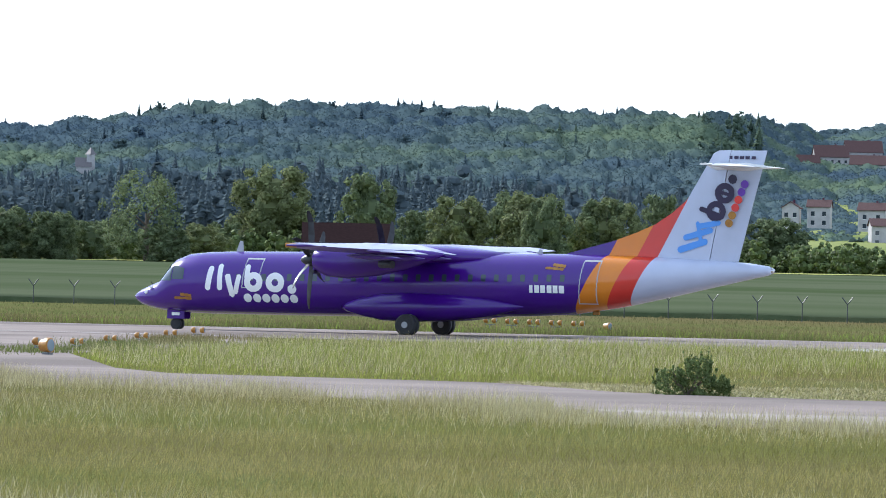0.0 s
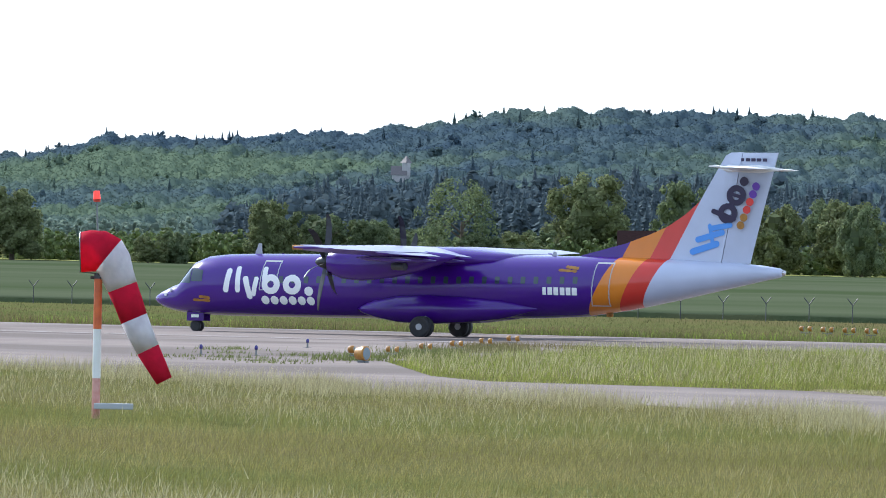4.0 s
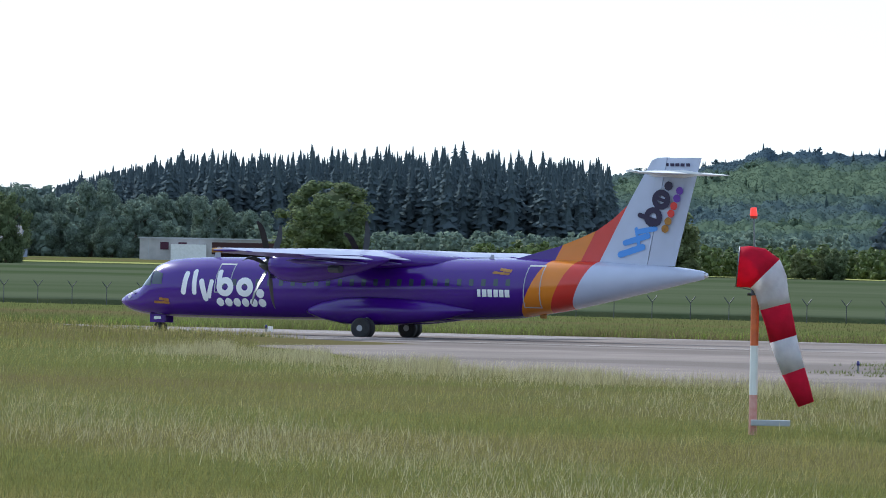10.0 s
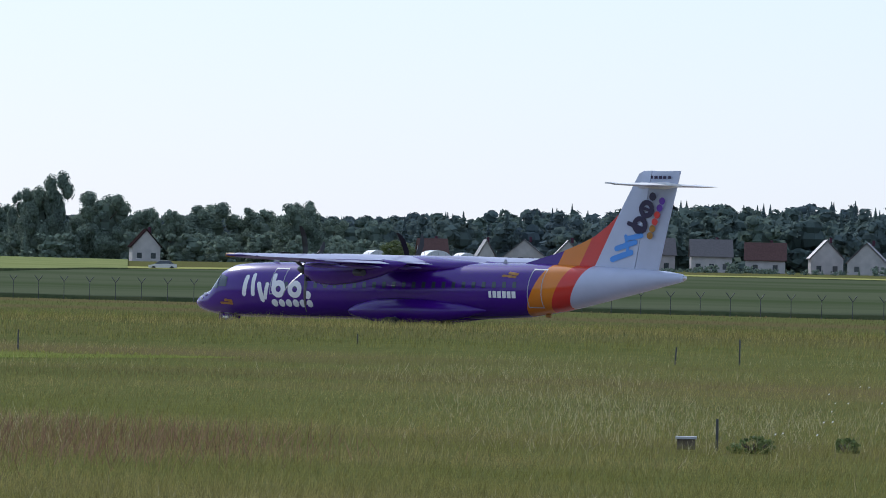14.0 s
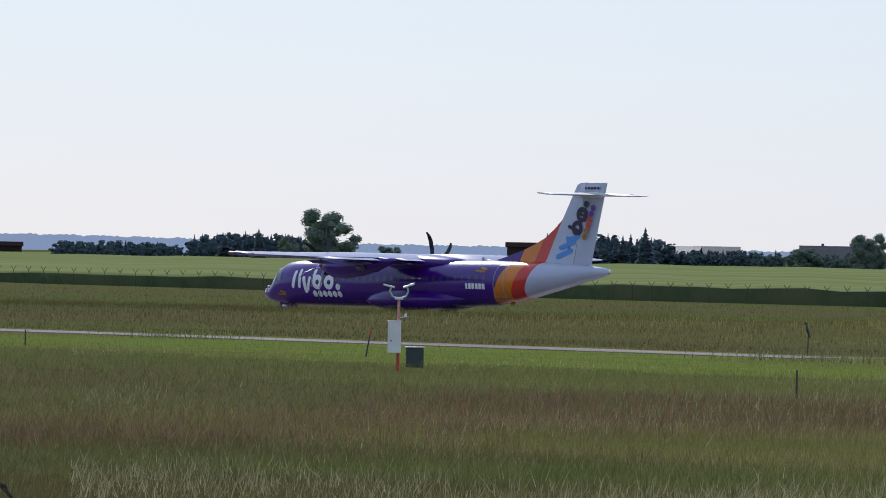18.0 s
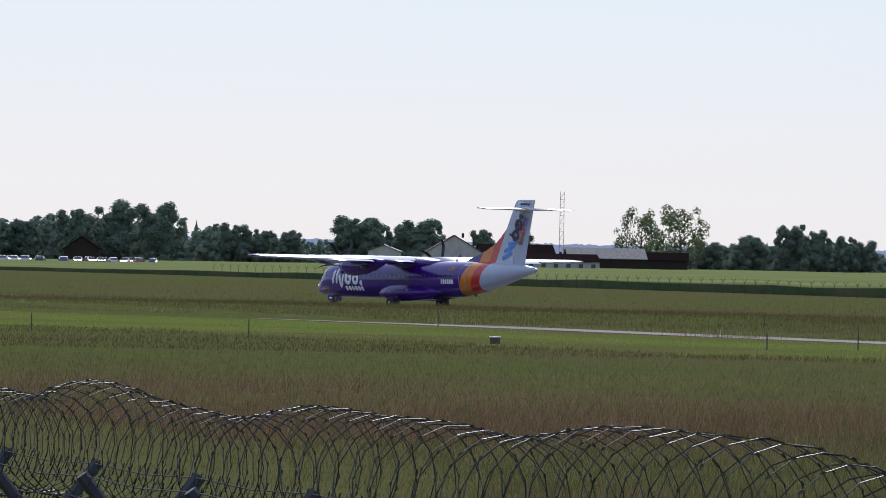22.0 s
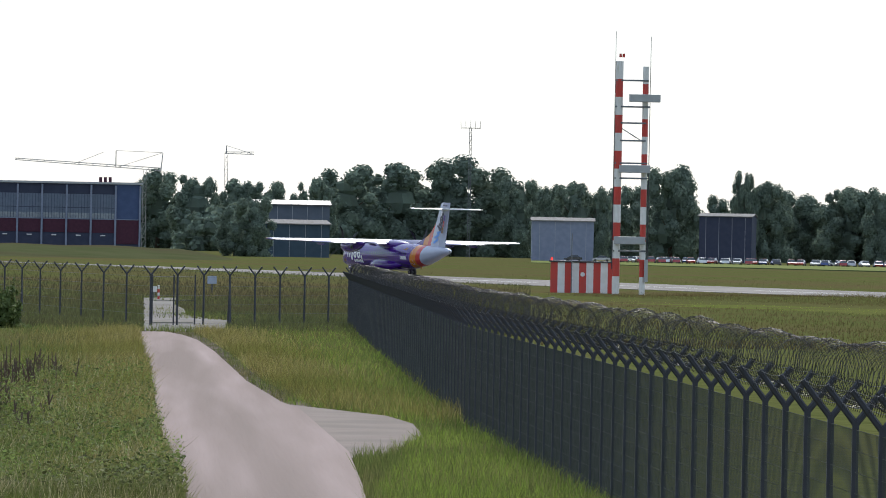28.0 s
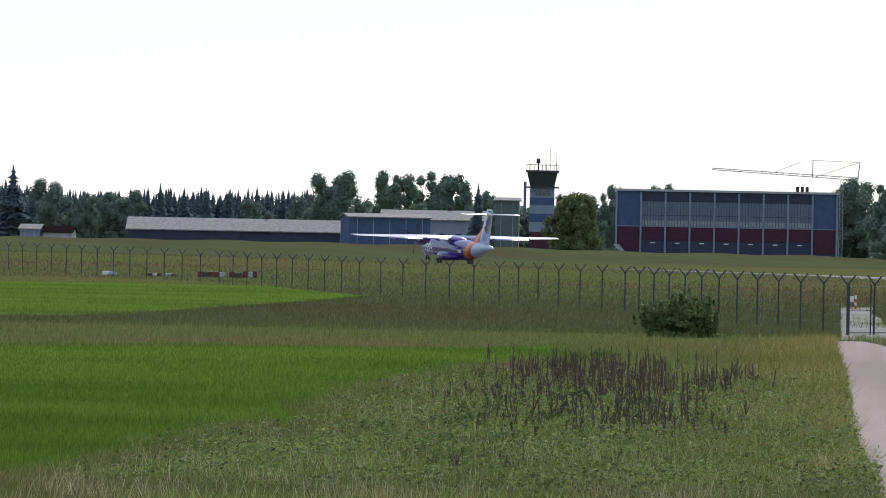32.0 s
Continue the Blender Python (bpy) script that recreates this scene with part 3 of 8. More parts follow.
tree_row(2400, [(65.50, 28.2, 8.5), (65.32, 23.6, 13.5), (65.64, 20.0, 11.8), (66.01, 29.1, 18.6), (66.25, 24.5, 15.2), (66.69, 23.5, 11.8), (66.91, 22.6, 15.2), (66.47, 21.0, 13.5), (65.08, 21.3, 18.6), (64.71, 23.8, 18.6), (64.27, 24.5, 20.3), (63.83, 20.6, 20.3), (63.22, 19.8, 18.6), (62.82, 20.3, 18.6), (62.41, 21.4, 20.3), (62.01, 21.6, 6.8, "conifer"), (61.81, 20.1, 8.5, "conifer")])  # row_j
tree_row(2300, [(68.34, 26.3, 24.3), (67.98, 28.3, 27.5), (67.62, 29.3, 25.9), (67.29, 26.4, 22.7), (67.09, 24.1, 13.0), (68.54, 22.9, 11.3), (66.89, 21.8, 11.3), (66.69, 22.5, 13.0), (66.52, 20.5, 8.1)])  # row_k
tree_row(2600, [(73.38, 26.0, 18.3), (72.96, 26.3, 14.6), (72.60, 27.4, 20.1), (72.33, 20.5, 11.0), (71.65, 20.2, 20.1), (71.39, 22.6, 11.0), (71.06, 23.8, 11.0), (69.67, 27.4, 20.1), (69.39, 25.9, 16.5), (69.11, 24.3, 16.5), (68.87, 24.1, 16.5), (68.66, 19.2, 9.2), (72.37, 18.6, 7.3, "conifer"), (69.49, 17.5, 9.2, "conifer"), (69.31, 18.6, 11.0), (69.10, 16.0, 7.3, "conifer")])  # row_l
tree_row(2700, [(75.68, 25.3, 13.3, "conifer"), (75.41, 21.7, 15.2), (75.15, 17.6, 9.5), (74.91, 19.2, 17.1), (74.63, 20.6, 9.5, "conifer"), (74.46, 19.2, 9.5, "conifer"), (74.30, 19.3, 9.5, "conifer"), (74.14, 18.5, 9.5, "conifer"), (73.94, 20.1, 9.5, "conifer"), (73.76, 18.9, 9.5, "conifer"), (73.60, 19.6, 11.4), (73.96, 16.8, 11.4), (73.44, 19.2, 9.5, "conifer")])  # row_m

rng = random.Random(29)
for az, el in ((30.42, 0.36), (30.3, 0.4), (30.2, 0.41), (30.06, 0.38), (29.93, 0.36), (29.8, 0.36), (29.7, 0.45), (29.6, 0.38), (29.47, 0.34), (29.38, 0.33), (29.28, 0.37), (29.16, 0.33), (29.05, 0.35), (28.95, 0.35), (28.85, 0.36), (28.74, 0.27), (28.62, 0.25), (28.5, 0.25), (30.37, 0.22), (30.0, 0.22), (29.55, 0.2), (29.2, 0.2), (28.9, 0.22)):
    d = rng.uniform(1790, 1860)
    h = EYE + d * math.tan(radians(el)) + rng.uniform(-0.6, 0.3)
    tree(az, d, h, h * rng.uniform(0.62, 0.85), "broadleaf", "tall leafy green tree at the edge of the spruce wood")


def woods(name, label, seed, count, az_range, d_range, top, tree_h, kinds=0.5, base=None, mat=HAZY_WOODS, size=1.0, cells=54, open_below=(0, 0), spread=0.34):
    """Far woods: many crowns on rising ground. top(az): the skyline in degrees. One object of kind stuff."""
    rng = np.random.default_rng(seed)
    spruces = [needle_arrays(rng, 25, 7) for _ in range(4)]
    crowns = [crown_arrays(rng, cells * 2 + 30, 0.044, -0.08, 9, 0.7) for _ in range(6)]
    vs, fs, n = [], [], 0
    az = rng.uniform(*az_range, count)
    t = rng.random(count) ** 0.8
    for a, u in zip(az, t):
        d = d_range[0] + (d_range[1] - d_range[0]) * u
        h = tree_h * rng.uniform(0.72, 1.15)
        h = min(h, 1.02 * (EYE + d * math.tan(radians(top(a)))))
        if a < open_below[0] and d < open_below[1]:
            continue
        crest = EYE + d * math.tan(radians(top(a))) - h + (rng.uniform(-spread, 0.04) + 0.07 * math.sin(a * 23 + 2 * math.sin(a * 57)) + 0.04 * math.sin(a * 141)) * tree_h
        z = max(crest, 0) * (u if base is None else base(u))
        if rng.random() < kinds + 0.25 * math.sin(a * 9 + u * 5) * (0.05 < kinds < 0.95):
            v, f = spruces[rng.integers(4)]
            w = h * rng.uniform(0.95, 1.35) * min(1.0, 1.25 - h / 60)
        else:
            v, f = crowns[rng.integers(6)]
            w = h * rng.uniform(0.95, 1.4) * size
        ang = rng.uniform(0, 6.28)
        c, s = math.cos(ang) * w, math.sin(ang) * w
        vs.append(v @ np.array([[c, s, 0], [-s, c, 0], [0, 0, h]]) + np.array(polar(a, d, z)))
        fs.append(f + n)
        n += len(v)
    me = mesh_np(name, np.concatenate(vs), np.concatenate(fs))
    return tagged(part(name, me, mat), label, "woods", kind="stuff")


def skyline(*rows):
    xs, ys = [r[0] for r in rows], [r[1] for r in rows]

    def top(a):
        return float(np.interp(a, xs, ys))

    top.rows = (xs, ys)
    return top


HILL = skyline((14, 0.94), (17.1, 0.99), (17.5, 0.94), (17.8, 0.98), (18.2, 1.05), (21, 1.08), (21.8, 1.07), (22.2, 1.03), (22.6, 0.95), (23, 0.91), (23.7, 0.86), (24.3, 0.81), (24.9, 0.83), (25.15, 0.73), (25.7, 0.67), (26, 0.63), (27, 0.6), (29.5, 0.45), (31, 0.3))
WOOD_A = skyline((26.0, 0.66), (26.6, 0.71), (27.2, 0.75), (27.8, 0.72), (28.4, 0.68), (29.06, 0.66), (29.4, 0.56), (29.7, 0.49), (29.95, 0.42))
WOOD_B = skyline((29.7, 0.44), (30.1, 0.45), (30.5, 0.525), (31, 0.54), (32.1, 0.525), (32.8, 0.495), (33.2, 0.445), (34.3, 0.44), (34.66, 0.47), (35.1, 0.365), (36.1, 0.31), (36.8, 0.26), (39, 0.23))


def hill_ground(name, az_range, d_range, top, below, mat, label):
    """The slope that carries the far woods."""
    n, k = 40, 8
    v = []
    for i in range(n):
        a = az_range[0] + (az_range[1] - az_range[0]) * i / (n - 1)
        for j in range(k + 2):
            u = min(j / (k - 1), 1)
            d = d_range[0] + (d_range[1] - d_range[0]) * u + (300 if j > k else 0)
            z = (EYE + d * math.tan(radians(top(a))) - below) * u
            v.append(polar(a, d, -1 if j > k - 1 else z))
    w = k + 2
    f = [(i * w + j, (i + 1) * w + j, (i + 1) * w + j + 1, i * w + j + 1) for i in range(n - 1) for j in range(w - 1)]
    me = mesh_np(name, np.array(v), np.array(f))
    me.shade_smooth()
    return tagged(part(name, me, mat), label, "hillside", kind="structure")


def canopy(name, az_range, top, below, mat, label, n=820, k=150, seed=3, crown=6.6, leaves=330000):
    """The hill's tree tops: a closed sheet of rounded crowns, covered all over with leafy tufts."""
    rng = np.random.default_rng(seed)

    def height(a, u):
        near, far = np.interp(a, [17.5, 18.4], [2300, 2600]), np.interp(a, [17.5, 18.4], [4200, 3400])
        d = near + (far - near) * u
        el = np.interp(a, *top.rows)
        z = (EYE + d * np.tan(np.radians(el)) - below) * u
        for pitch, rise_by, salt in ((1.0, 0.62, 97), (2.1, 0.36, 53), (4.7, 0.2, 29)):
            gx, gy = np.radians(a) * 3000 / crown * pitch, u * 30 * pitch
            gx = gx + 0.35 * np.sin(gy * 1.9)
            ix, iy = np.floor(gx).astype(int), np.floor(gy).astype(int)
            dome = np.zeros_like(z)
            for ox in (-1, 0, 1):
                for oy in (-1, 0, 1):
                    cx, cy = ix + ox, iy + oy
                    h = (cx * 374761393 + cy * 668265263 + seed * salt) % 1000003
                    jx, jy, jh = (h * 7919 % 1009) / 1009, (h * 104729 % 1013) / 1013, (h * 1299709 % 997) / 997
                    q = 1 - ((gx - cx - jx) ** 2 + (gy - cy - jy) ** 2) / (0.45 + 0.75 * jh)
                    dome = np.maximum(dome, np.sqrt(np.clip(q, 0, 1)) * (0.45 + 0.9 * jh))
            z = z + dome * crown * rise_by
        return np.stack([-np.sin(np.radians(a)) * d, np.cos(np.radians(a)) * d, z], -1)

    a, u = np.meshgrid(np.linspace(*az_range, n), np.linspace(0, 1, k), indexing="ij")
    v = height(a, u).reshape(-1, 3)
    i, j = np.meshgrid(np.arange(n - 1), np.arange(k - 1), indexing="ij")
    f = np.stack([i * k + j, (i + 1) * k + j, (i + 1) * k + j + 1, i * k + j + 1], -1).reshape(-1, 4)
    tagged(part(name, mesh_np(name, v, f), mat), label, "hillside", kind="structure")
    a, u = rng.uniform(*az_range, leaves), rng.random(leaves) ** 0.9
    p = height(a, u)
    w = unit(rng, leaves) * 0.8 + (0, -0.3, 0.6)
    r = np.cross(w, unit(rng, leaves))
    r /= np.linalg.norm(r, axis=1, keepdims=True) + 1e-6
    w /= np.linalg.norm(w, axis=1, keepdims=True)
    size = rng.uniform(0.16, 0.44, (leaves, 1))
    v, f = quads(p + (0, 0, 0.1), r * size, np.cross(w, r) * size * 0.8)
    tagged(part("treetop_leaves", mesh_np("treetop_leaves", v, f), mat), "leafy treetops all over the hillside", "woods", kind="stuff")


canopy("hillside", (16.6, 30), HILL, 11.5, HAZY_WOODS, "wooded hillside rising behind the fields")
hill_ground("meadow_slope", (13, 18.0), (1800, 3300), skyline((13, 0.46), (17.5, 0.44), (18.0, 0.3)), 0, CROP_MID, "sunlit meadow below the hillside village")
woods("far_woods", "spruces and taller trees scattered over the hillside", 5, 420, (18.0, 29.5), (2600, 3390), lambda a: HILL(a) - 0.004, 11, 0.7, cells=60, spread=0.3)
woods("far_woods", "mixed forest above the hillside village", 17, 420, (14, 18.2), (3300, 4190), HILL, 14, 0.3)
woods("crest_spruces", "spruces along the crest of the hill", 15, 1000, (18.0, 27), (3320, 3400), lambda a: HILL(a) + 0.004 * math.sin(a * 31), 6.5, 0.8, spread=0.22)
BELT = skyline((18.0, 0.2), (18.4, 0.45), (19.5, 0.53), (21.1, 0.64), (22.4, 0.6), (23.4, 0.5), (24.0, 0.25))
hill_ground("hillside", (18.0, 24.0), (2000, 2260), BELT, 8, HAZY_NEEDLE, "slope under the spruces at the foot of the hill")
woods("spruce_belt", "dark spruces at the foot of the hill, blue with painted haze", 16, 800, (18.0, 24.0), (2000, 2200), BELT, 16, 0.8, mat=HAZY_NEEDLE, cells=50)
hill_ground("hillside", (26.0, 30), (1950, 2250), WOOD_A, 15, HAZY_NEEDLE, "slope under the spruce wood")
woods("spruce_wood", "dark spruce wood with a jagged top", 6, 1300, (26.0, 29.95), (1950, 2080), lambda a: WOOD_A(a) - 0.012, 24, 1.0, base=lambda u: 0.3 + 0.7 * u, mat=HAZY_NEEDLE, spread=0.2)
woods("wood_edge", "young mixed trees along the edge of the wood", 7, 300, (24.3, 31), (1800, 1900), skyline((24, 0.25), (28.2, 0.13), (28.6, 0.24), (31, 0.24)), 9, 0.15, base=lambda u: 0.25, mat=HAZY_LEAF)
hill_ground("hillside", (29.7, 39), (2000, 2500), WOOD_B, 9, HAZY_WOOD_DARK, "slope under the mixed wood")
woods("mixed_wood", "mixed dark wood behind the village", 8, 900, (29.7, 39), (2000, 2350), WOOD_B, 16, 0.35, mat=HAZY_WOOD_DARK, cells=90, spread=0.26)


woods("tree_belt", "dense grove of broadleaf trees beside the farm", 21, 130, (54.16, 56.2), (2440, 2520), skyline((54.16, 0.06), (54.33, 0.13), (54.6, 0.2), (54.86, 0.15), (55.14, 0.17), (55.42, 0.12), (56.2, 0.06)), 12, 0.12, base=lambda u: 0.2, mat=HAZY_LEAF)
woods("tree_belt", "belt of trees behind the car park", 9, 400, (56.5, 69.5), (2480, 2600), skyline((56.5, 0.12), (58.5, 0.12), (59.2, 0.25), (60, 0.3), (60.6, 0.22), (61, 0.34), (62, 0.37), (63, 0.36), (65, 0.42), (66.5, 0.4), (68, 0.52), (69.5, 0.36)), 16, 0.12, base=lambda u: 0.35, mat=HAZY_LEAF)
woods("tree_belt", "belt of broadleaf trees behind the hangars", 10, 420, (69.3, 77.5), (2820, 2930), skyline((69.3, 0.36), (71, 0.34), (72.5, 0.42), (73.3, 0.4), (73.6, 0.3), (74.9, 0.29), (75.3, 0.3), (75.5, 0.42), (76, 0.46), (77.5, 0.4)), 17, 0.1, base=lambda u: 0.5, mat=HAZY_LEAF)
woods("spruce_wood", "dense dark spruces behind the long shed", 20, 560, (73.3, 76.4), (2740, 2860), skyline((73.3, 0.36), (74.2, 0.365), (74.9, 0.34), (75.15, 0.31), (75.45, 0.33), (75.7, 0.45), (76.4, 0.46)), 18, 1.0, base=lambda u: 0.5, mat=HAZY_NEEDLE, spread=0.2)
woods("tree_belt", "belt of bushes and small trees before the village", 12, 380, (36.5, 46.8), (1900, 1960), skyline((36.5, 0.1), (38, 0.2), (39, 0.22), (41, 0.24), (43, 0.22), (43.6, 0.05), (46.8, 0.03)), 8, 0.1, base=lambda u: 0.3, mat=HAZY_LEAF)
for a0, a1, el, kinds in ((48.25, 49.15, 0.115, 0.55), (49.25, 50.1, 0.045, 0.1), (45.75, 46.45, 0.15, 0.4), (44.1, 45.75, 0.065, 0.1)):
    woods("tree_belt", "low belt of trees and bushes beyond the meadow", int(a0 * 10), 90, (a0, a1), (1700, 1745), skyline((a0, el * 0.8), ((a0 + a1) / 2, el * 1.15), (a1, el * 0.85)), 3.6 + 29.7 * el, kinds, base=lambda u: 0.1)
woods("tree_belt", "broadleaf trees round the village church", 18, 330, (38.2, 43.5), (2010, 2120), skyline((38.2, 0.13), (39, 0.24), (39.8, 0.2), (40.4, 0.23), (41, 0.29), (42, 0.27), (43, 0.25), (43.5, 0.1)), 11, 0.05, base=lambda u: 0.25, mat=HAZY_LEAF)
woods("tree_belt", "garden trees and hedges before the village", 19, 170, (31.3, 37.0), (1690, 1755), skyline((31.3, 0.0), (32.4, -0.03), (33.0, 0.05), (33.3, -0.05), (34.0, -0.05), (34.2, 0.0), (34.5, -0.06), (35.1, -0.05), (35.3, 0.01), (35.7, -0.06), (36.2, -0.02), (37, -0.02)), 4.0, 0.1, base=lambda u: 0.2, mat=HAZY_LEAF)
woods("hedge", "dense hedge along the fields", 13, 300, (15, 27), (1310, 1345), skyline((15, 0.12), (18, 0.14), (22, 0.17), (25, 0.15), (27, 0.08)), 5.5, 0.0, base=lambda u: 0.3, mat=HAZEL)


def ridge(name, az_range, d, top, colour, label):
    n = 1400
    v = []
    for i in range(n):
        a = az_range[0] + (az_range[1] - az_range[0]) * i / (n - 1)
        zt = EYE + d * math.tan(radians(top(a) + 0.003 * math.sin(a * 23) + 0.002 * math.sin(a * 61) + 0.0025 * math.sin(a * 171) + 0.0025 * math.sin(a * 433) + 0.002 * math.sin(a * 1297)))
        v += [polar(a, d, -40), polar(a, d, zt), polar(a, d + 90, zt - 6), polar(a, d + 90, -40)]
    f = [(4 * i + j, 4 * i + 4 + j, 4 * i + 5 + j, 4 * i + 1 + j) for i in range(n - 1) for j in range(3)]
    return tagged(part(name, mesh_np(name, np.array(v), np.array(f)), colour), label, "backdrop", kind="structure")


tree(71.66, 1440, 13.0, 9.8, label="dark round tree beside the control tower")
tree(72.36, 1440, 13.2, 5.5, "conifer")
tree(68.98, 1640, 12.5, 9.0)
tree(69.12, 1650, 10.5, 7.5)


def grass_bank():
    """A low grass bank before the hangars that hides their feet."""
    crest = skyline((69.0, 0.4), (69.5, 2.6), (70.2, 2.9), (71.2, 2.9), (72.4, 3.3), (74, 3.5), (76, 3.45), (79, 3.4))
    rows = ((1222, 0.0), (1245, 0.25), (1285, 0.75), (1320, 0.97), (1350, 1.0), (1385, 0.9), (1420, 0.0))
    v, n = [], 60
    for i in range(n):
        a = 69.0 + 10 * i / (n - 1)
        for d, h in rows:
            p = polar(a, d)
            g = float(rise(p.x))
            v.append((p.x, p.y, g - 0.1 + (crest(a) + 0.12 * math.sin(a * 9) - g) * h))
    k = len(rows)
    f = [(i * k + j, (i + 1) * k + j, (i + 1) * k + j + 1, i * k + j + 1) for i in range(n - 1) for j in range(k - 1)]
    me = mesh_np("grass_bank", np.array(v), np.array(f))
    me.shade_smooth()
    tagged(part("grass_bank", me, OLIVE), "low grass bank before the hangars", "ground", kind="structure")


grass_bank()
# Haze painted as a self-glowing blue; the hills are no light source.
HAZEBLUE = glow("hazy_hills_glow", (0.235, 0.275, 0.355), 0.8)
ridge("backdrop", (36, 64), 4700, skyline((36, 0.1), (44, 0.06), (48, 0.055), (50, 0.08), (53, 0.085), (54, 0.115), (58, 0.12), (64, 0.1)), HAZEBLUE, "hazy blue wooded hills on the horizon")

# ---- the airliner: nose at x = 0, tail at x = 27.2, port side at negative y, wheels on z = 0 ----
def livery(name, rough=0.22):
    """Glossy paint: violet, then slanting orange, red and white bands towards the tail."""
    m = bpy.data.materials.new(name)
    m.use_nodes = True
    nt = m.node_tree
    b = nt.nodes["Principled BSDF"]
    b.inputs["Roughness"].default_value, b.inputs["Coat Weight"].default_value, b.inputs["Coat Roughness"].default_value = rough, 0.22, 0.06
    tc = nt.nodes.new("ShaderNodeTexCoord")
    sep = nt.nodes.new("ShaderNodeSeparateXYZ")
    nt.links.new(tc.outputs["Object"], sep.inputs[0])
    mul = nt.nodes.new("ShaderNodeMath")
    mul.operation, mul.inputs[1].default_value = "MULTIPLY_ADD", -0.52
    nt.links.new(sep.outputs[2], mul.inputs[0])
    nt.links.new(sep.outputs[0], mul.inputs[2])
    div = nt.nodes.new("ShaderNodeMath")
    div.operation, div.inputs[1].default_value = "DIVIDE", 28.0
    nt.links.new(mul.outputs[0], div.inputs[0])
    ramp = nt.nodes.new("ShaderNodeValToRGB")
    ramp.color_ramp.interpolation = "CONSTANT"
    e = ramp.color_ramp.elements
    e[0].position, e[0].color = 0.0, (0.05, 0.0048, 0.205, 1)
    e[1].position, e[1].color = 18.6 / 28, (0.64, 0.2, 0.01, 1)
    for at, c in ((19.9, (0.56, 0.032, 0.02, 1)), (20.77, (0.47, 0.51, 0.64, 1))):
        k = e.new(at / 28)
        k.color = c
    nt.links.new(div.outputs[0], ramp.inputs[0])
    noise_tex = nt.nodes.new("ShaderNodeTexNoise")
    noise_tex.inputs["Scale"].default_value, noise_tex.inputs["Detail"].default_value = 1.2, 5
    nt.links.new(tc.outputs["Object"], noise_tex.inputs["Vector"])
    hsv = nt.nodes.new("ShaderNodeHueSaturation")
    rng = nt.nodes.new("ShaderNodeMapRange")
    rng.inputs[3].default_value, rng.inputs[4].default_value = 0.9, 1.08
    nt.links.new(noise_tex.outputs["Fac"], rng.inputs[0])
    nt.links.new(rng.outputs[0], hsv.inputs["Value"])
    nt.links.new(ramp.outputs[0], hsv.inputs["Color"])
    nt.links.new(hsv.outputs[0], b.inputs["Base Color"])
    return m


LIVERY = livery("livery")
VIOLET = material("violet_paint", (0.05, 0.0048, 0.205), 0.25, second=(0.043, 0.0043, 0.18), scale=1.2, coat=0.22, spec=0.4)
WINGTOP = material("wing_paint", (0.3, 0.285, 0.43), 0.35, second=(0.25, 0.24, 0.37), scale=0.8, coat=0.2)
# the wing colour goes by facing: pale where faces point up, violet elsewhere
wt = WINGTOP.node_tree
wb = wt.nodes["Principled BSDF"]
wg = wt.nodes.new("ShaderNodeTexCoord")
ws_z = wt.nodes.new("ShaderNodeSeparateXYZ")
wt.links.new(wg.outputs["Normal"], ws_z.inputs[0])
wr = wt.nodes.new("ShaderNodeMapRange")
wr.inputs[1].default_value, wr.inputs[2].default_value = 0.3, 0.7
wt.links.new(ws_z.outputs[2], wr.inputs[0])
wm = wt.nodes.new("ShaderNodeMix")
wm.data_type = "RGBA"
wm.inputs[6].default_value = (0.07, 0.025, 0.25, 1)
wt.links.new(wb.inputs["Base Color"].links[0].from_socket, wm.inputs[7])
wt.links.new(wr.outputs[0], wm.inputs[0])
wt.links.new(wm.outputs[2], wb.inputs["Base Color"])
BLADE = material("blade", (0.015, 0.015, 0.017), 0.35)
LOGO_WHITE = material("decal_white", (0.8, 0.8, 0.8), 0.35)
LOGO_BLUE = material("decal_blue", (0.1, 0.3, 0.75), 0.35)
LOGO_INK = material("decal_ink", (0.02, 0.012, 0.05), 0.35)
LOGO_RED = material("decal_red", (0.65, 0.04, 0.03), 0.35)
LOGO_VIOLET = material("decal_violet", (0.12, 0.03, 0.35), 0.35)
CHROME = material("bright_metal", (0.6, 0.6, 0.62), 0.25, 0.9)

# stations along the body: x, underside, top, half width
BODY = [(0.03, 1.27, 1.36, 0.05), (0.15, 1.14, 1.47, 0.2), (0.4, 1.0, 1.62, 0.42), (0.8, 0.88, 1.8, 0.66), (1.25, 0.8, 1.98, 0.85), (1.6, 0.76, 2.42, 0.98), (1.95, 0.73, 2.86, 1.08), (2.5, 0.7, 3.08, 1.2), (3.3, 0.68, 3.17, 1.3), (4.5, 0.68, 3.22, 1.34), (8.0, 0.69, 3.27, 1.35), (12.0, 0.74, 3.31, 1.35), (17.0, 0.86, 3.37, 1.34), (19.0, 0.97, 3.39, 1.29), (21.0, 1.28, 3.38, 1.16), (23.0, 1.73, 3.34, 0.93), (25.0, 2.2, 3.26, 0.64), (26.4, 2.53, 3.16, 0.4), (27.15, 2.7, 3.06, 0.22), (27.25, 2.76, 3.0, 0.14)]
BX = [b[0] for b in BODY]


def body_at(x):
    return [float(np.interp(x, BX, [b[k] for b in BODY])) for k in (1, 2, 3)]


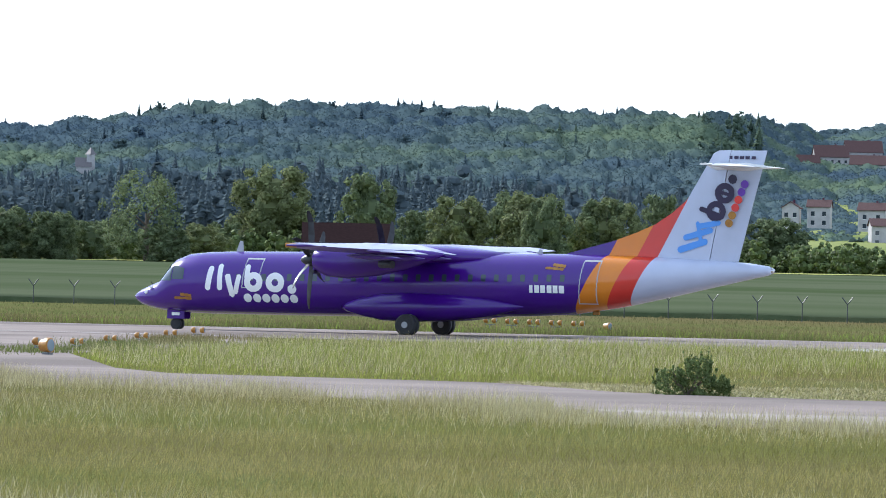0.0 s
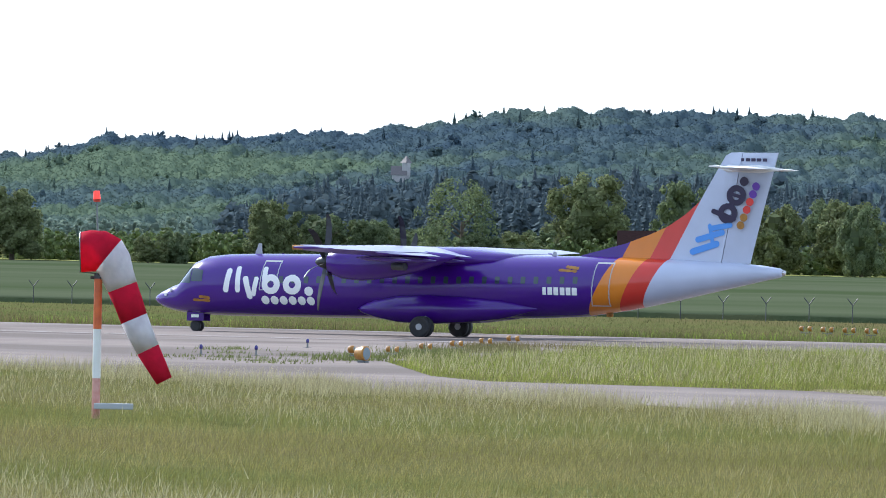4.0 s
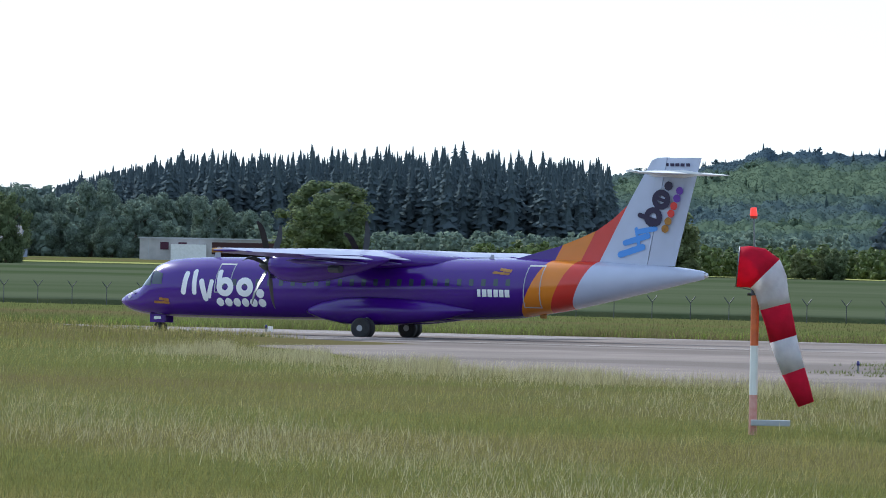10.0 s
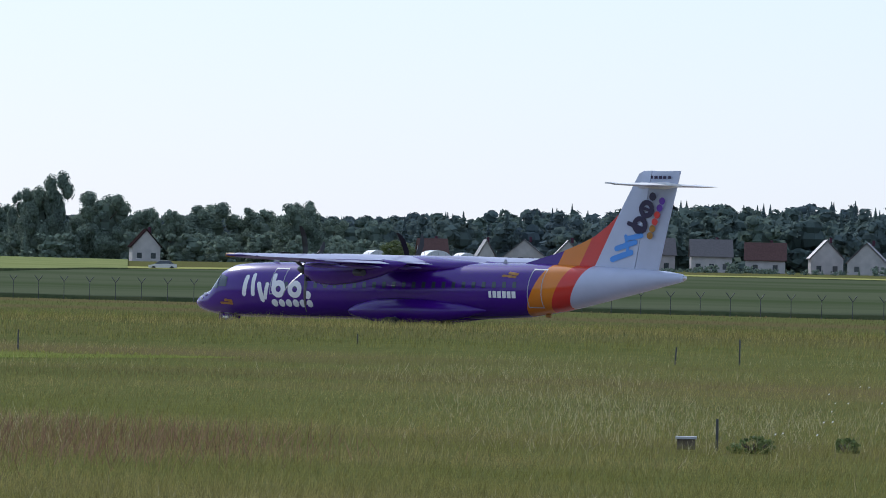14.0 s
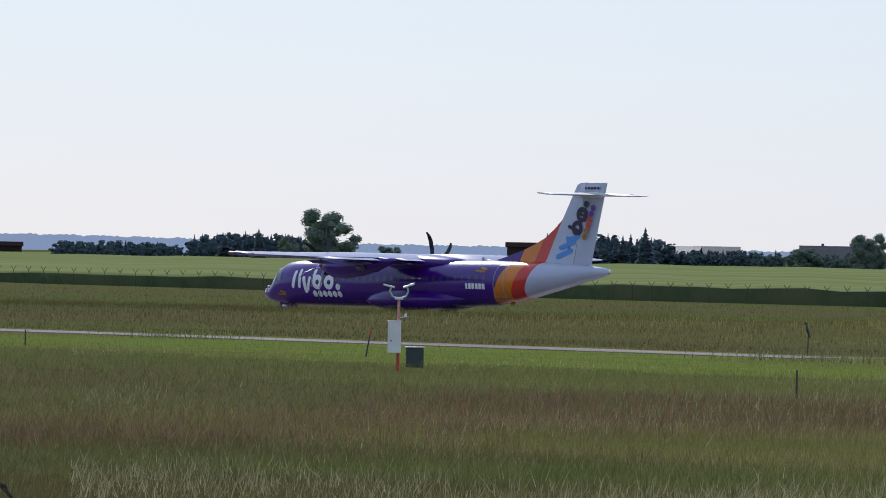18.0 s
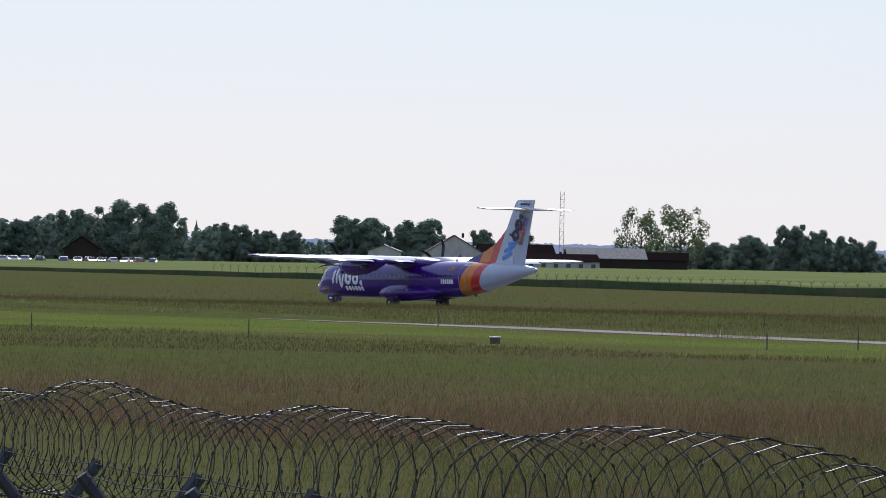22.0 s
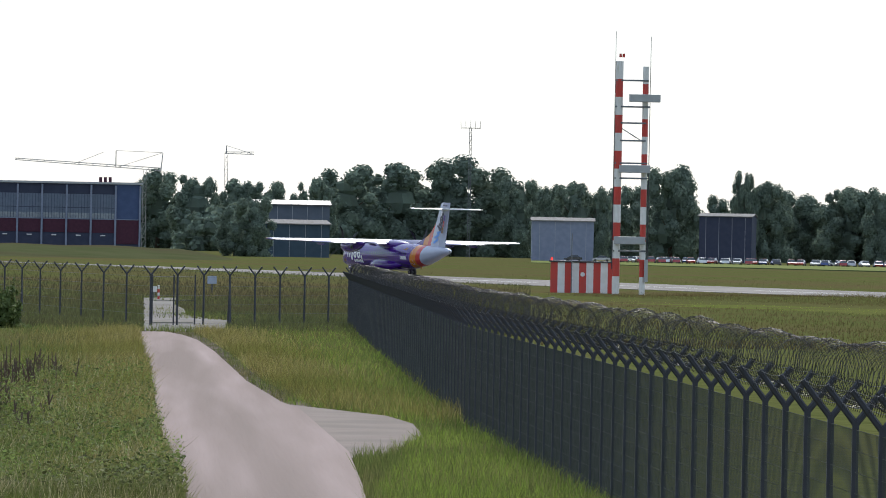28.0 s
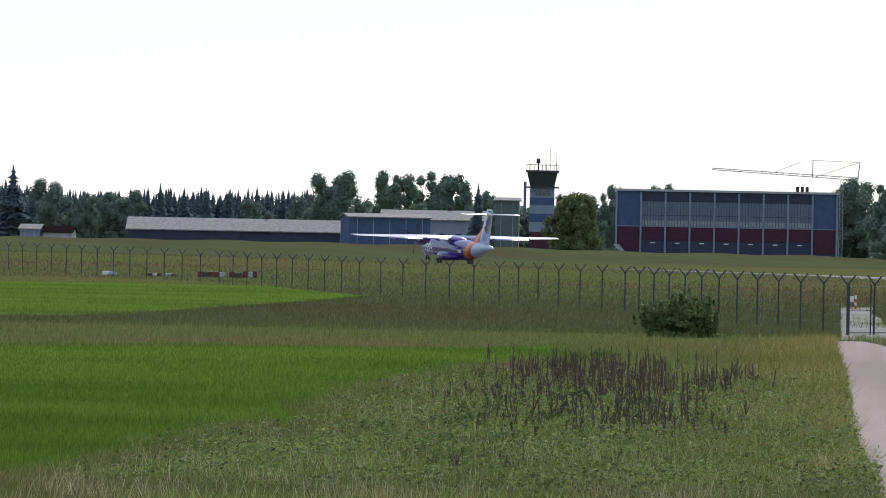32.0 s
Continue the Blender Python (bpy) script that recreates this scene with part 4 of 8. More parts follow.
def body_ring(x, n=40):
    lo, hi, w = body_at(x)
    c, hz = (lo + hi) / 2, (hi - lo) / 2
    out = []
    for i in range(n):
        a = 2 * math.pi * i / n
        ca, sa = math.cos(a), math.sin(a)
        out.append((x, w * math.copysign(abs(ca) ** 0.94, ca), c + hz * math.copysign(abs(sa) ** 0.94, sa)))
    return out


def skin(x, z):
    """The body's half width at that place on its side."""
    lo, hi, w = body_at(x)
    s = abs((z - (lo + hi) / 2) / ((hi - lo) / 2))
    sa = min(s, 0.999) ** (1 / 0.94)
    return w * math.sqrt(max(1 - sa * sa, 0)) ** 0.94


def decal(name, inside, x0, x1, z0, z1, mat, parent, off=0.006, flat=None, step=0.018, side=-1):
    """A painted shape laid on the side of the body, or on a flat plate at y = flat."""
    bm = bmesh.new()
    nx, nz = int((x1 - x0) / step) + 1, int((z1 - z0) / step) + 1
    grid = {}

    def vert(i, j):
        if (i, j) not in grid:
            x, z = x0 + i * step, z0 + j * step
            y = (flat + off) if flat is not None else skin(x, z) + off
            grid[i, j] = bm.verts.new((x, side * y, z))
        return grid[i, j]

    for i in range(nx):
        for j in range(nz):
            if inside(x0 + (i + 0.5) * step, z0 + (j + 0.5) * step):
                bm.faces.new((vert(i, j), vert(i + 1, j), vert(i + 1, j + 1), vert(i, j + 1)))
    return part(name, bm, mat, parent)


def stroke(x, z, ax, az, bx, bz, r):
    dx, dz = bx - ax, bz - az
    t = max(0, min(1, ((x - ax) * dx + (z - az) * dz) / (dx * dx + dz * dz + 1e-9)))
    return (x - ax - t * dx) ** 2 + (z - az - t * dz) ** 2 < r * r


def ring_shape(x, z, cx, cz, r, w):
    return (r - w) ** 2 < (x - cx) ** 2 + (z - cz) ** 2 < (r + w) ** 2


def aerofoil(x, y, z, chord, thick, n=9):
    """A wing section: its leading edge at x, running back by chord."""
    up, lo = [], []
    for i in range(n):
        t = (1 - math.cos(math.pi * i / (n - 1))) / 2
        h = thick * (2.97 * math.sqrt(t) - 1.26 * t - 3.52 * t * t + 2.84 * t ** 3 - 1.03 * t ** 4) / 2
        up.append((x + t * chord, y, z + h * 1.25))
        lo.append((x + t * chord, y, z - h * 0.75))
    return up + lo[-2:0:-1]


airliner = thing("airliner", Matrix(), "violet twin-propeller airliner with orange, red and white tail bands", "aircraft")
body = part("fuselage", loft([body_ring(x) for x in sorted(set(BX) | set(np.arange(5, 24, 1.0)))]), LIVERY, airliner, "glossy violet fuselage with orange and red bands", smooth=True)

# wing with dropped flaps
for s in (-1, 1):
    w = part("wing", loft([aerofoil(11.25, 0, 3.36, 2.62, 0.46), aerofoil(11.25, s * 4.9, 3.4, 2.6, 0.44), aerofoil(11.5, s * 9, 3.42, 2.15, 0.33), aerofoil(11.78, s * 13.1, 3.5, 1.55, 0.2), aerofoil(11.95, s * 13.48, 3.52, 1.2, 0.1)]), WINGTOP, airliner, "pale violet-grey high wing", smooth=True)
    for y0, y1 in ((1.5, 3.4), (4.8, 9.2)):
        part("flap", loft([aerofoil(13.62, s * y0, 3.32, 0.95, 0.12), aerofoil(13.62 if y0 < 4 else 13.55, s * y1, 3.36 if y0 < 4 else 3.37, 0.9 if y0 < 4 else 0.75, 0.1)]), WINGTOP, airliner, smooth=True).matrix_basis = pose(13.62, 0, 3.36, 0, 4, 0) @ pose(-13.62, 0, -3.36)
    part("aileron", loft([aerofoil(13.42, s * 9.4, 3.42, 0.52, 0.08), aerofoil(13.1, s * 13.0, 3.49, 0.4, 0.06)]), WINGTOP, airliner)
    for k in range(9):
        y = s * (5.2 + k * 0.9)
        part("vortex_fin", box((0.28, 0.012, 0.07), (12.1, y, 3.6 - k * 0.003)), DARK, airliner)
    for y in (2.6, 5.6, 8.2):
        part("flap_fairing", loft([[(x, s * y + r * math.cos(a), 3.14 + r * math.sin(a) - (x - 13) * 0.03) for a in np.linspace(0, 5.5, 8)] for x, r in ((12.4, 0.02), (12.9, 0.1), (13.9, 0.1), (14.7, 0.02))]), WINGTOP, airliner, smooth=True)
    tip = part("tip_lamp", loft([[(x, s * (13.4 + 0.07 * math.cos(a)), 3.52 + 0.09 * math.sin(a)) for a in np.linspace(0, 5.5, 8)] for x in (11.9, 12.1, 12.35)]), ORANGE, airliner)
part("wing_fairing", loft([[(x, w * math.cos(a), z + h * math.sin(a)) for a in np.linspace(0, 2 * math.pi, 20, endpoint=False)] for x, w, z, h in ((9.6, 0.2, 3.2, 0.1), (10.6, 0.9, 3.15, 0.36), (11.6, 1.2, 3.15, 0.5), (13.6, 1.2, 3.15, 0.48), (15.2, 0.9, 3.15, 0.34), (16.6, 0.15, 3.2, 0.12))]), VIOLET, airliner, smooth=True)

# engines and propellers
PROPS = []
for s in (-1, 1):
    y = s * 4.05
    nac = part("nacelle", loft([[(x, y + w * math.cos(a), z + h * math.sin(a)) for a in np.linspace(0, 2 * math.pi, 24, endpoint=False)] for x, w, z, h in ((9.42, 0.3, 2.95, 0.3), (9.5, 0.42, 2.93, 0.44), (10.0, 0.5, 2.88, 0.58), (10.9, 0.54, 2.87, 0.64), (12.2, 0.54, 2.95, 0.58), (13.4, 0.46, 3.06, 0.42), (14.4, 0.25, 3.2, 0.2), (14.9, 0.06, 3.27, 0.05))]), VIOLET, airliner, "violet engine nacelle", smooth=True)
    part("air_intake", box((0.1, 0.5, 0.16), (9.46, y, 2.4), 0.04), DARK, nac)
    part("exhaust", rod((12.4, y + s * 0.42, 2.85), (13.0, y + s * 0.62, 2.83), 0.16, 0.15, 14), DARK, nac)
    prop = part("propeller", loft([[(x, r * math.cos(a), r * math.sin(a)) for a in np.linspace(0, 2 * math.pi, 16, endpoint=False)] for x, r in ((-0.42, 0.02), (-0.36, 0.1), (-0.2, 0.2), (0.0, 0.27), (0.2, 0.29))]), BLADE, airliner, "black six-bladed propeller", smooth=True)
    prop.location = (9.25, y, 2.95)
    for k in range(6):
        bm = loft([[(0.02 + c * math.cos(tw) * u - 0.03 * r * r, c * math.sin(tw) * u + bow, r) for u in (-0.5, 0.5)] + [(0.05 + c * math.cos(tw) * u - 0.03 * r * r, c * math.sin(tw) * u + bow, r) for u in (0.5, -0.5)] for r, c, tw, bow in ((0.2, 0.12, 0.2, 0), (0.5, 0.18, 0.3, 0), (1.0, 0.23, 0.45, 0.05), (1.5, 0.21, 0.6, 0.03), (1.8, 0.16, 0.7, -0.07), (1.96, 0.07, 0.75, -0.17))])
        bmesh.ops.rotate(bm, verts=bm.verts, cent=(0, 0, 0), matrix=Matrix.Rotation(k * math.pi / 3, 3, "X"))
        part("blade", bm, BLADE, prop)
    PROPS.append((prop, y))

# fin, rudder and tailplane
def plate(outline, half0, half1, z0, z1):
    """A fin from an outline in x and z, thicker at its foot."""
    bm = bmesh.new()
    rows = []
    for s in (-1, 1):
        rows.append([bm.verts.new((x, s * (half0 + (half1 - half0) * (z - z0) / (z1 - z0)) * t, z)) for x, z, t in outline])
    a, b = rows
    n = len(a)
    bm.faces.new(a)
    bm.faces.new(b[::-1])
    for i in range(n):
        bm.faces.new((a[i], b[i], b[(i + 1) % n], a[(i + 1) % n]))
    bmesh.ops.triangulate(bm, faces=[f for f in bm.faces if len(f.verts) > 4])
    bmesh.ops.recalc_face_normals(bm, faces=bm.faces)
    return bm


fin = part("fin", plate([(18.5, 3.3, 0.1), (18.7, 3.42, 0.12), (20.58, 3.93, 0.2), (21.6, 4.3, 0.3), (22.4, 4.65, 0.4), (23.1, 5.12, 0.5), (23.71, 5.65, 0.5), (24.77, 7.5, 0.4), (25.0, 7.62, 0.3), (25.5, 7.64, 0.9), (25.12, 5.5, 1), (24.7, 3.2, 1)], 0.2, 0.13, 3.3, 7.65), LIVERY, airliner, "white fin with orange and red foot")
rudder = part("rudder", plate([(25.14, 5.5, 1), (25.53, 7.62, 1), (26.98, 7.64, 0.2), (26.4, 5.4, 0.15), (25.87, 3.22, 0.15), (24.73, 3.22, 1)], 0.185, 0.12, 3.3, 7.65), LIVERY, airliner, "white rudder")
for s in (-1, 1):
    st = part("tailplane", loft([aerofoil(25.0, s * 0.1, 6.98, 1.75, 0.2), aerofoil(25.65, s * 3.5, 6.98, 0.95, 0.1), aerofoil(25.9, s * 3.66, 6.98, 0.6, 0.05)]), WHITE, airliner, "white tailplane", smooth=True)
    part("elevator_horn", loft([aerofoil(25.35, s * 3.3, 7.02, 0.6, 0.1), aerofoil(25.4, s * 3.68, 7.02, 0.5, 0.08)]), WHITE, st)
part("tailplane_fairing", loft([[(x, w * math.cos(a), 6.98 + h * math.sin(a)) for a in np.linspace(0, 2 * math.pi, 14, endpoint=False)] for x, w, h in ((24.5, 0.04, 0.04), (24.9, 0.2, 0.16), (26.2, 0.2, 0.18), (27.0, 0.05, 0.05))]), WHITE, airliner, smooth=True)
part("tail_lamp", loft([[(x, r * math.cos(a), 2.88 + r * math.sin(a)) for a in np.linspace(0, 2 * math.pi, 12, endpoint=False)] for x, r in ((27.24, 0.11), (27.34, 0.1), (27.38, 0.05))]), CHROME, airliner)
part("tail_bumper", box((0.28, 0.12, 0.16), (19.95, 0, 0.98), 0.03), ORANGE, airliner)

# belly pod and landing gear
for s in (-1, 1):
    pod = part("gear_pod", loft([[(x, s * y + w * math.cos(a), z + h * math.sin(a)) for a in np.linspace(0, 2 * math.pi, 20, endpoint=False)] for x, y, w, z, h in ((9.45, 1.05, 0.05, 1.08, 0.05), (9.75, 1.08, 0.24, 1.1, 0.2), (10.3, 1.1, 0.44, 1.12, 0.38), (11.3, 1.15, 0.6, 1.13, 0.56), (12.6, 1.18, 0.65, 1.14, 0.6), (14.2, 1.1, 0.6, 1.16, 0.54), (15.8, 1.0, 0.44, 1.2, 0.38), (17.2, 0.95, 0.06, 1.25, 0.06))]), VIOLET, airliner, "violet landing gear pod", smooth=True)
    gear = part("main_gear", rod((12.67, s * 1.55, 0.95), (12.67, s * 2.05, 0.43), 0.09, 0.08), GREY, airliner)
    for dy in (-0.2, 0.2):
        y = s * 2.05 + dy
        wh = part("tyre", loft([[(12.67 + r * math.cos(a), y + d, 0.43 + r * math.sin(a)) for a in np.linspace(0, 2 * math.pi, 24, endpoint=False)] for d, r in ((-0.12, 0.24), (-0.125, 0.36), (-0.08, 0.425), (0.08, 0.425), (0.125, 0.36), (0.12, 0.24))]), BLACK, gear, smooth=False)
        part("wheel_hub", rod((12.67, y - 0.135, 0.43), (12.67, y + 0.135, 0.43), 0.13, 0.13, 16), GREY, gear)
belly = part("belly_fairing", loft([[(x, w * math.cos(a), z + h * math.sin(a)) for a in np.linspace(0, 2 * math.pi, 20, endpoint=False)] for x, w, z, h in ((9.8, 0.3, 0.85, 0.15), (11, 1.0, 0.85, 0.24), (13.5, 1.1, 0.87, 0.25), (15, 0.8, 0.92, 0.2), (16.2, 0.2, 0.95, 0.1))]), VIOLET, airliner, smooth=True)
ngear = part("nose_gear", rod((1.9, 0, 0.8), (1.9, 0, 0.24), 0.06, 0.05), GREY, airliner)
for y in (-0.16, 0.16):
    part("tyre", loft([[(1.9 + r * math.cos(a), y + d, 0.235 + r * math.sin(a)) for a in np.linspace(0, 2 * math.pi, 20, endpoint=False)] for d, r in ((-0.07, 0.12), (-0.07, 0.19), (-0.04, 0.23), (0.04, 0.23), (0.07, 0.19), (0.07, 0.12))]), BLACK, ngear)
part("gear_door", box((0.75, 0.03, 0.36), (1.95, -0.33, 0.44), 0.01), VIOLET, airliner)
part("gear_door", box((0.75, 0.03, 0.36), (1.95, 0.33, 0.44), 0.01), VIOLET, airliner)
part("door_marking", box((0.34, 0.008, 0.12), (1.95, -0.349, 0.58)), LOGO_WHITE, airliner)

# cockpit glazing, cabin windows and doors
for s in (-1, 1):
    decal("cockpit_window", lambda x, z: z > 1.98 + 0.02 * (x - 1.3) and z < 2.0 + (x - 1.3) * 1.15 and z < 2.62, 1.28, 2.0, 1.95, 2.7, CABIN, airliner, 0.012, side=s)
    decal("cockpit_window", lambda x, z: z > 2.06 and z < 2.64 - (x - 2.05) * 0.25, 2.05, 2.6, 1.95, 2.7, CABIN, airliner, 0.012, side=s)
    for k in range(26):
        x = 5.05 + k * 0.555
        z = 2.3 + (x - 12) * 0.018
        decal("cabin_window", lambda u, v: ((u - x) / 0.105) ** 4 + ((v - z) / 0.15) ** 4 < 1, x - 0.16, x + 0.16, z - 0.2, z + 0.2, CABIN, airliner, 0.008, side=s, step=0.02)
    for x0, x1, z0, z1 in ((5.2, 5.95, 1.75, 2.95), (19.55, 20.3, 1.4, 3.15)):
        decal("door_frame", lambda x, z: not (x0 + 0.04 < x - 0.09 * (z - z0) < x1 - 0.04 and z0 + 0.04 < z < z1 - 0.04) and x0 < x - 0.09 * (z - z0) < x1, x0, x1 + 0.2, z0, z1, GREY, airliner, 0.007, side=s, step=0.02)
windshield = part("windshield", loft([[(1.28, y, 2.0 - 0.2 * y * y) for y in (-0.5, -0.02)] + [(1.78, y * 0.94, 2.66 - 0.1 * y * y) for y in (-0.02, -0.5)], [(1.3, y, 1.98 - 0.2 * y * y) for y in (-0.5, -0.02)] + [(1.8, y * 0.94, 2.64 - 0.1 * y * y) for y in (-0.02, -0.5)]]), GLASS, airliner)
part("windshield", loft([[(1.28, y, 2.0 - 0.2 * y * y) for y in (0.5, 0.02)] + [(1.78, y * 0.94, 2.66 - 0.1 * y * y) for y in (0.02, 0.5)], [(1.3, y, 1.98 - 0.2 * y * y) for y in (0.5, 0.02)] + [(1.8, y * 0.94, 2.64 - 0.1 * y * y) for y in (0.02, 0.5)]]), GLASS, airliner)
for s in (-1, 1):
    part("nose_lamp", rod((0.78, s * 0.55, 1.5), (0.73, s * 0.64, 1.5), 0.085, 0.075, 14), LOGO_WHITE, airliner)
    part("nose_lamp", rod((1.0, s * 0.62, 1.68), (0.96, s * 0.69, 1.68), 0.075, 0.065, 14), LOGO_WHITE, airliner)

# painted emblems as plain shapes and bars
for s in (-1, 1):
    decal("emblem", lambda x, z: stroke(x, z, 3.72, 1.75, 3.84, 2.5, 0.12) or stroke(x, z, 4.25, 1.75, 4.25, 2.6, 0.11) or stroke(x, z, 4.6, 2.2, 4.78, 1.5, 0.12) or stroke(x, z, 5.08, 2.2, 4.95, 1.6, 0.1), 3.4, 5.3, 1.25, 2.8, LOGO_WHITE, airliner, 0.009, side=s)
    decal("emblem", lambda x, z: ring_shape(x, z, 5.72, 2.0, 0.27, 0.13) or stroke(x, z, 5.44, 2.2, 5.44, 2.6, 0.11) or ring_shape(x, z, 6.66, 2.0, 0.27, 0.13), 5.2, 7.15, 1.5, 2.75, LOGO_WHITE, airliner, 0.009, side=s)
    decal("emblem", lambda x, z: any((x - 5.45 - 0.4 * k) ** 2 + (z - 1.36) ** 2 < 0.03 for k in range(6)) or (x - 7.4) ** 2 + (z - 1.75) ** 2 < 0.035, 5.2, 7.7, 1.1, 2.0, LOGO_WHITE, airliner, 0.009, side=s)
    decal("registration_bar", lambda x, z: (x - 17.5) % 0.26 < 0.2, 17.55, 19.05, 1.82, 2.12, LOGO_WHITE, airliner, 0.009, side=s)
    decal("small_emblem", lambda x, z: stroke(x, z, 18.2, 2.82, 18.9, 2.78, 0.05) or stroke(x, z, 18.5, 2.95, 18.95, 2.9, 0.06), 18, 19.2, 2.6, 3.1, ORANGE, airliner, 0.009, side=s)
    decal("small_emblem", lambda x, z: stroke(x, z, 2.2, 1.3, 2.9, 1.28, 0.05) or stroke(x, z, 2.5, 1.44, 2.9, 1.4, 0.06), 2, 3.1, 1.1, 1.6, ORANGE, airliner, 0.009, side=s)
    decal("fin_emblem", lambda x, z: stroke(x, z, 23.5, 3.66, 24.5, 3.98, 0.13) or stroke(x, z, 23.72, 4.14, 24.72, 4.44, 0.12) or stroke(x, z, 24.3, 4.6, 25.05, 4.74, 0.11) or stroke(x, z, 24.35, 3.95, 24.2, 4.7, 0.08), 23.2, 25.3, 3.4, 5.0, LOGO_BLUE, airliner, 0.0, flat=0.2, side=s)
    decal("fin_emblem", lambda x, z: ring_shape(x, z, 24.95, 5.2, 0.29, 0.12) or stroke(x, z, 24.35, 5.28, 25.2, 4.98, 0.1) or ring_shape(x, z, 25.3, 5.92, 0.29, 0.12) or stroke(x, z, 25.05, 5.98, 25.5, 5.86, 0.07) or (x - 25.62) ** 2 + (z - 6.48) ** 2 < 0.034, 24.1, 25.95, 4.6, 6.8, LOGO_INK, airliner, 0.0, flat=0.2, side=s)
    for k, (mat, nm) in enumerate(((ORANGE, "dot"), (ORANGE, "dot"), (LOGO_RED, "dot"), (LOGO_RED, "dot"), (LOGO_VIOLET, "dot"), (LOGO_VIOLET, "dot"))):
        cx, cz = 25.5 + 0.125 * k, 4.74 + 0.31 * k
        decal(nm, lambda x, z: (x - cx) ** 2 + (z - cz) ** 2 < 0.026, cx - 0.2, cx + 0.2, cz - 0.2, cz + 0.2, mat, airliner, 0.0, flat=0.2, side=s)
    decal("type_bar", lambda x, z: (x - 25.4) % 0.24 < 0.18, 25.45, 26.6, 7.28, 7.4, LOGO_INK, airliner, 0.0, flat=0.14, side=s)
for x, h in ((4.4, 0.45), (9.8, 0.3), (17.3, 0.35)):
    part("antenna", plate([(x, 3.15, 1), (x + 0.18, 3.2 + h, 0.6), (x + 0.3, 3.2 + h, 0.6), (x + 0.34, 3.15, 1)], 0.03, 0.015, 3.1, 3.7), GREY, airliner)

# ---- windsock ----
SOCK_AT = facing(24.95, 163.0)
FADED = material("faded_red_paint", (0.5, 0.2, 0.16), 0.5, second=(0.6, 0.32, 0.27), scale=8)
mast = thing("windsock_mast", SOCK_AT, "red and white banded mast with a red lamp on top", "mast")
for z0, z1, mat, lab in ((0, 0.82, FADED, "faded red band"), (0.82, 1.82, WHITE, "white band"), (1.82, 2.86, material("mast_orange", (0.62, 0.13, 0.03), 0.45, second=(0.5, 0.1, 0.03), scale=6), "orange band")):
    part("pole", rod((0, 0, z0), (0, 0, z1), 0.085, 0.083, 18), mat, mast, lab)
part("collar", rod((-0.16, 0, 2.86), (0.12, 0, 2.86), 0.03, 0.03, 8, rod((0, 0, 2.84), (0, 0, 2.95), 0.1, 0.09, 14)), DARK, mast)
part("thin_pole", rod((0, 0, 2.9), (-0.06, 0, 4.42), 0.024, 0.018, 10), GALV, mast, "thin galvanised pole")
part("lamp", rod((-0.06, 0, 4.46), (-0.07, 0, 4.62), 0.075, 0.055, 14), glow("red_lamp", (0.9, 0.03, 0.02), 1.2), mast, "lit red obstruction lamp")
part("lamp_base", rod((-0.06, 0, 4.4), (-0.06, 0, 4.46), 0.07, 0.08, 14), RED, mast)
part("foot_beam", box((0.8, 0.2, 0.12), (0.36, -0.25, 0.2), 0.015), GREY, mast, "grey foot beam")
RED_CLOTH = material("red_cloth", (0.7, 0.018, 0.06), 0.85, second=(0.6, 0.018, 0.052), scale=5, translucent=0.5, spec=0.1, bump=0.4, bump_scale=9)
WHITE_CLOTH = material("white_cloth", (0.8, 0.78, 0.79), 0.85, second=(0.7, 0.68, 0.7), scale=5, translucent=0.5, spec=0.1, bump=0.4, bump_scale=9)
SOCK_PIVOT = SOCK_AT @ pose(0, 0, 3.36)
windsock = thing("windsock", SOCK_PIVOT, "red and white striped windsock hanging in light wind", "windsock")
SOCK = [(-0.37, 0.0, 0.41, 5), (-0.2, 0.03, 0.425, 0), (0.02, 0.03, 0.43, -12), (0.2, -0.04, 0.415, -35), (0.33, -0.2, 0.38, -56), (0.44, -0.45, 0.33, -64), (0.52, -0.66, 0.31, -65), (0.66, -0.97, 0.295, -65), (0.8, -1.28, 0.28, -63), (0.97, -1.58, 0.26, -61), (1.14, -1.88, 0.24, -60), (1.32, -2.19, 0.205, -60), (1.5, -2.5, 0.17, -60)]


def sock_ring(k, n=26):
    x, z, r, tilt = SOCK[k]
    q = Matrix.Rotation(radians(tilt), 3, Vector((0, -1, 0)))
    out = []
    for i in range(n):
        a = 2 * math.pi * i / n
        rr = r * (1 + 0.035 * math.sin(3 * a + k * 1.3) + 0.02 * math.sin(5 * a + k))
        out.append(Vector((x, 0, z)) + q @ Vector((0, rr * math.cos(a), rr * math.sin(a))))
    return out


for k0, k1, mat in ((0, 3, RED_CLOTH), (3, 6, WHITE_CLOTH), (6, 8, RED_CLOTH), (8, 10, WHITE_CLOTH), (10, 12, RED_CLOTH)):
    ob = part("cloth_band", loft([sock_ring(k) for k in range(k0, k1 + 1)], closed=False), mat, windsock, "red cloth band" if mat is RED_CLOTH else "white cloth band", smooth=True)
    thick = ob.modifiers.new("thickness", "SOLIDIFY")
    thick.thickness = 0.008


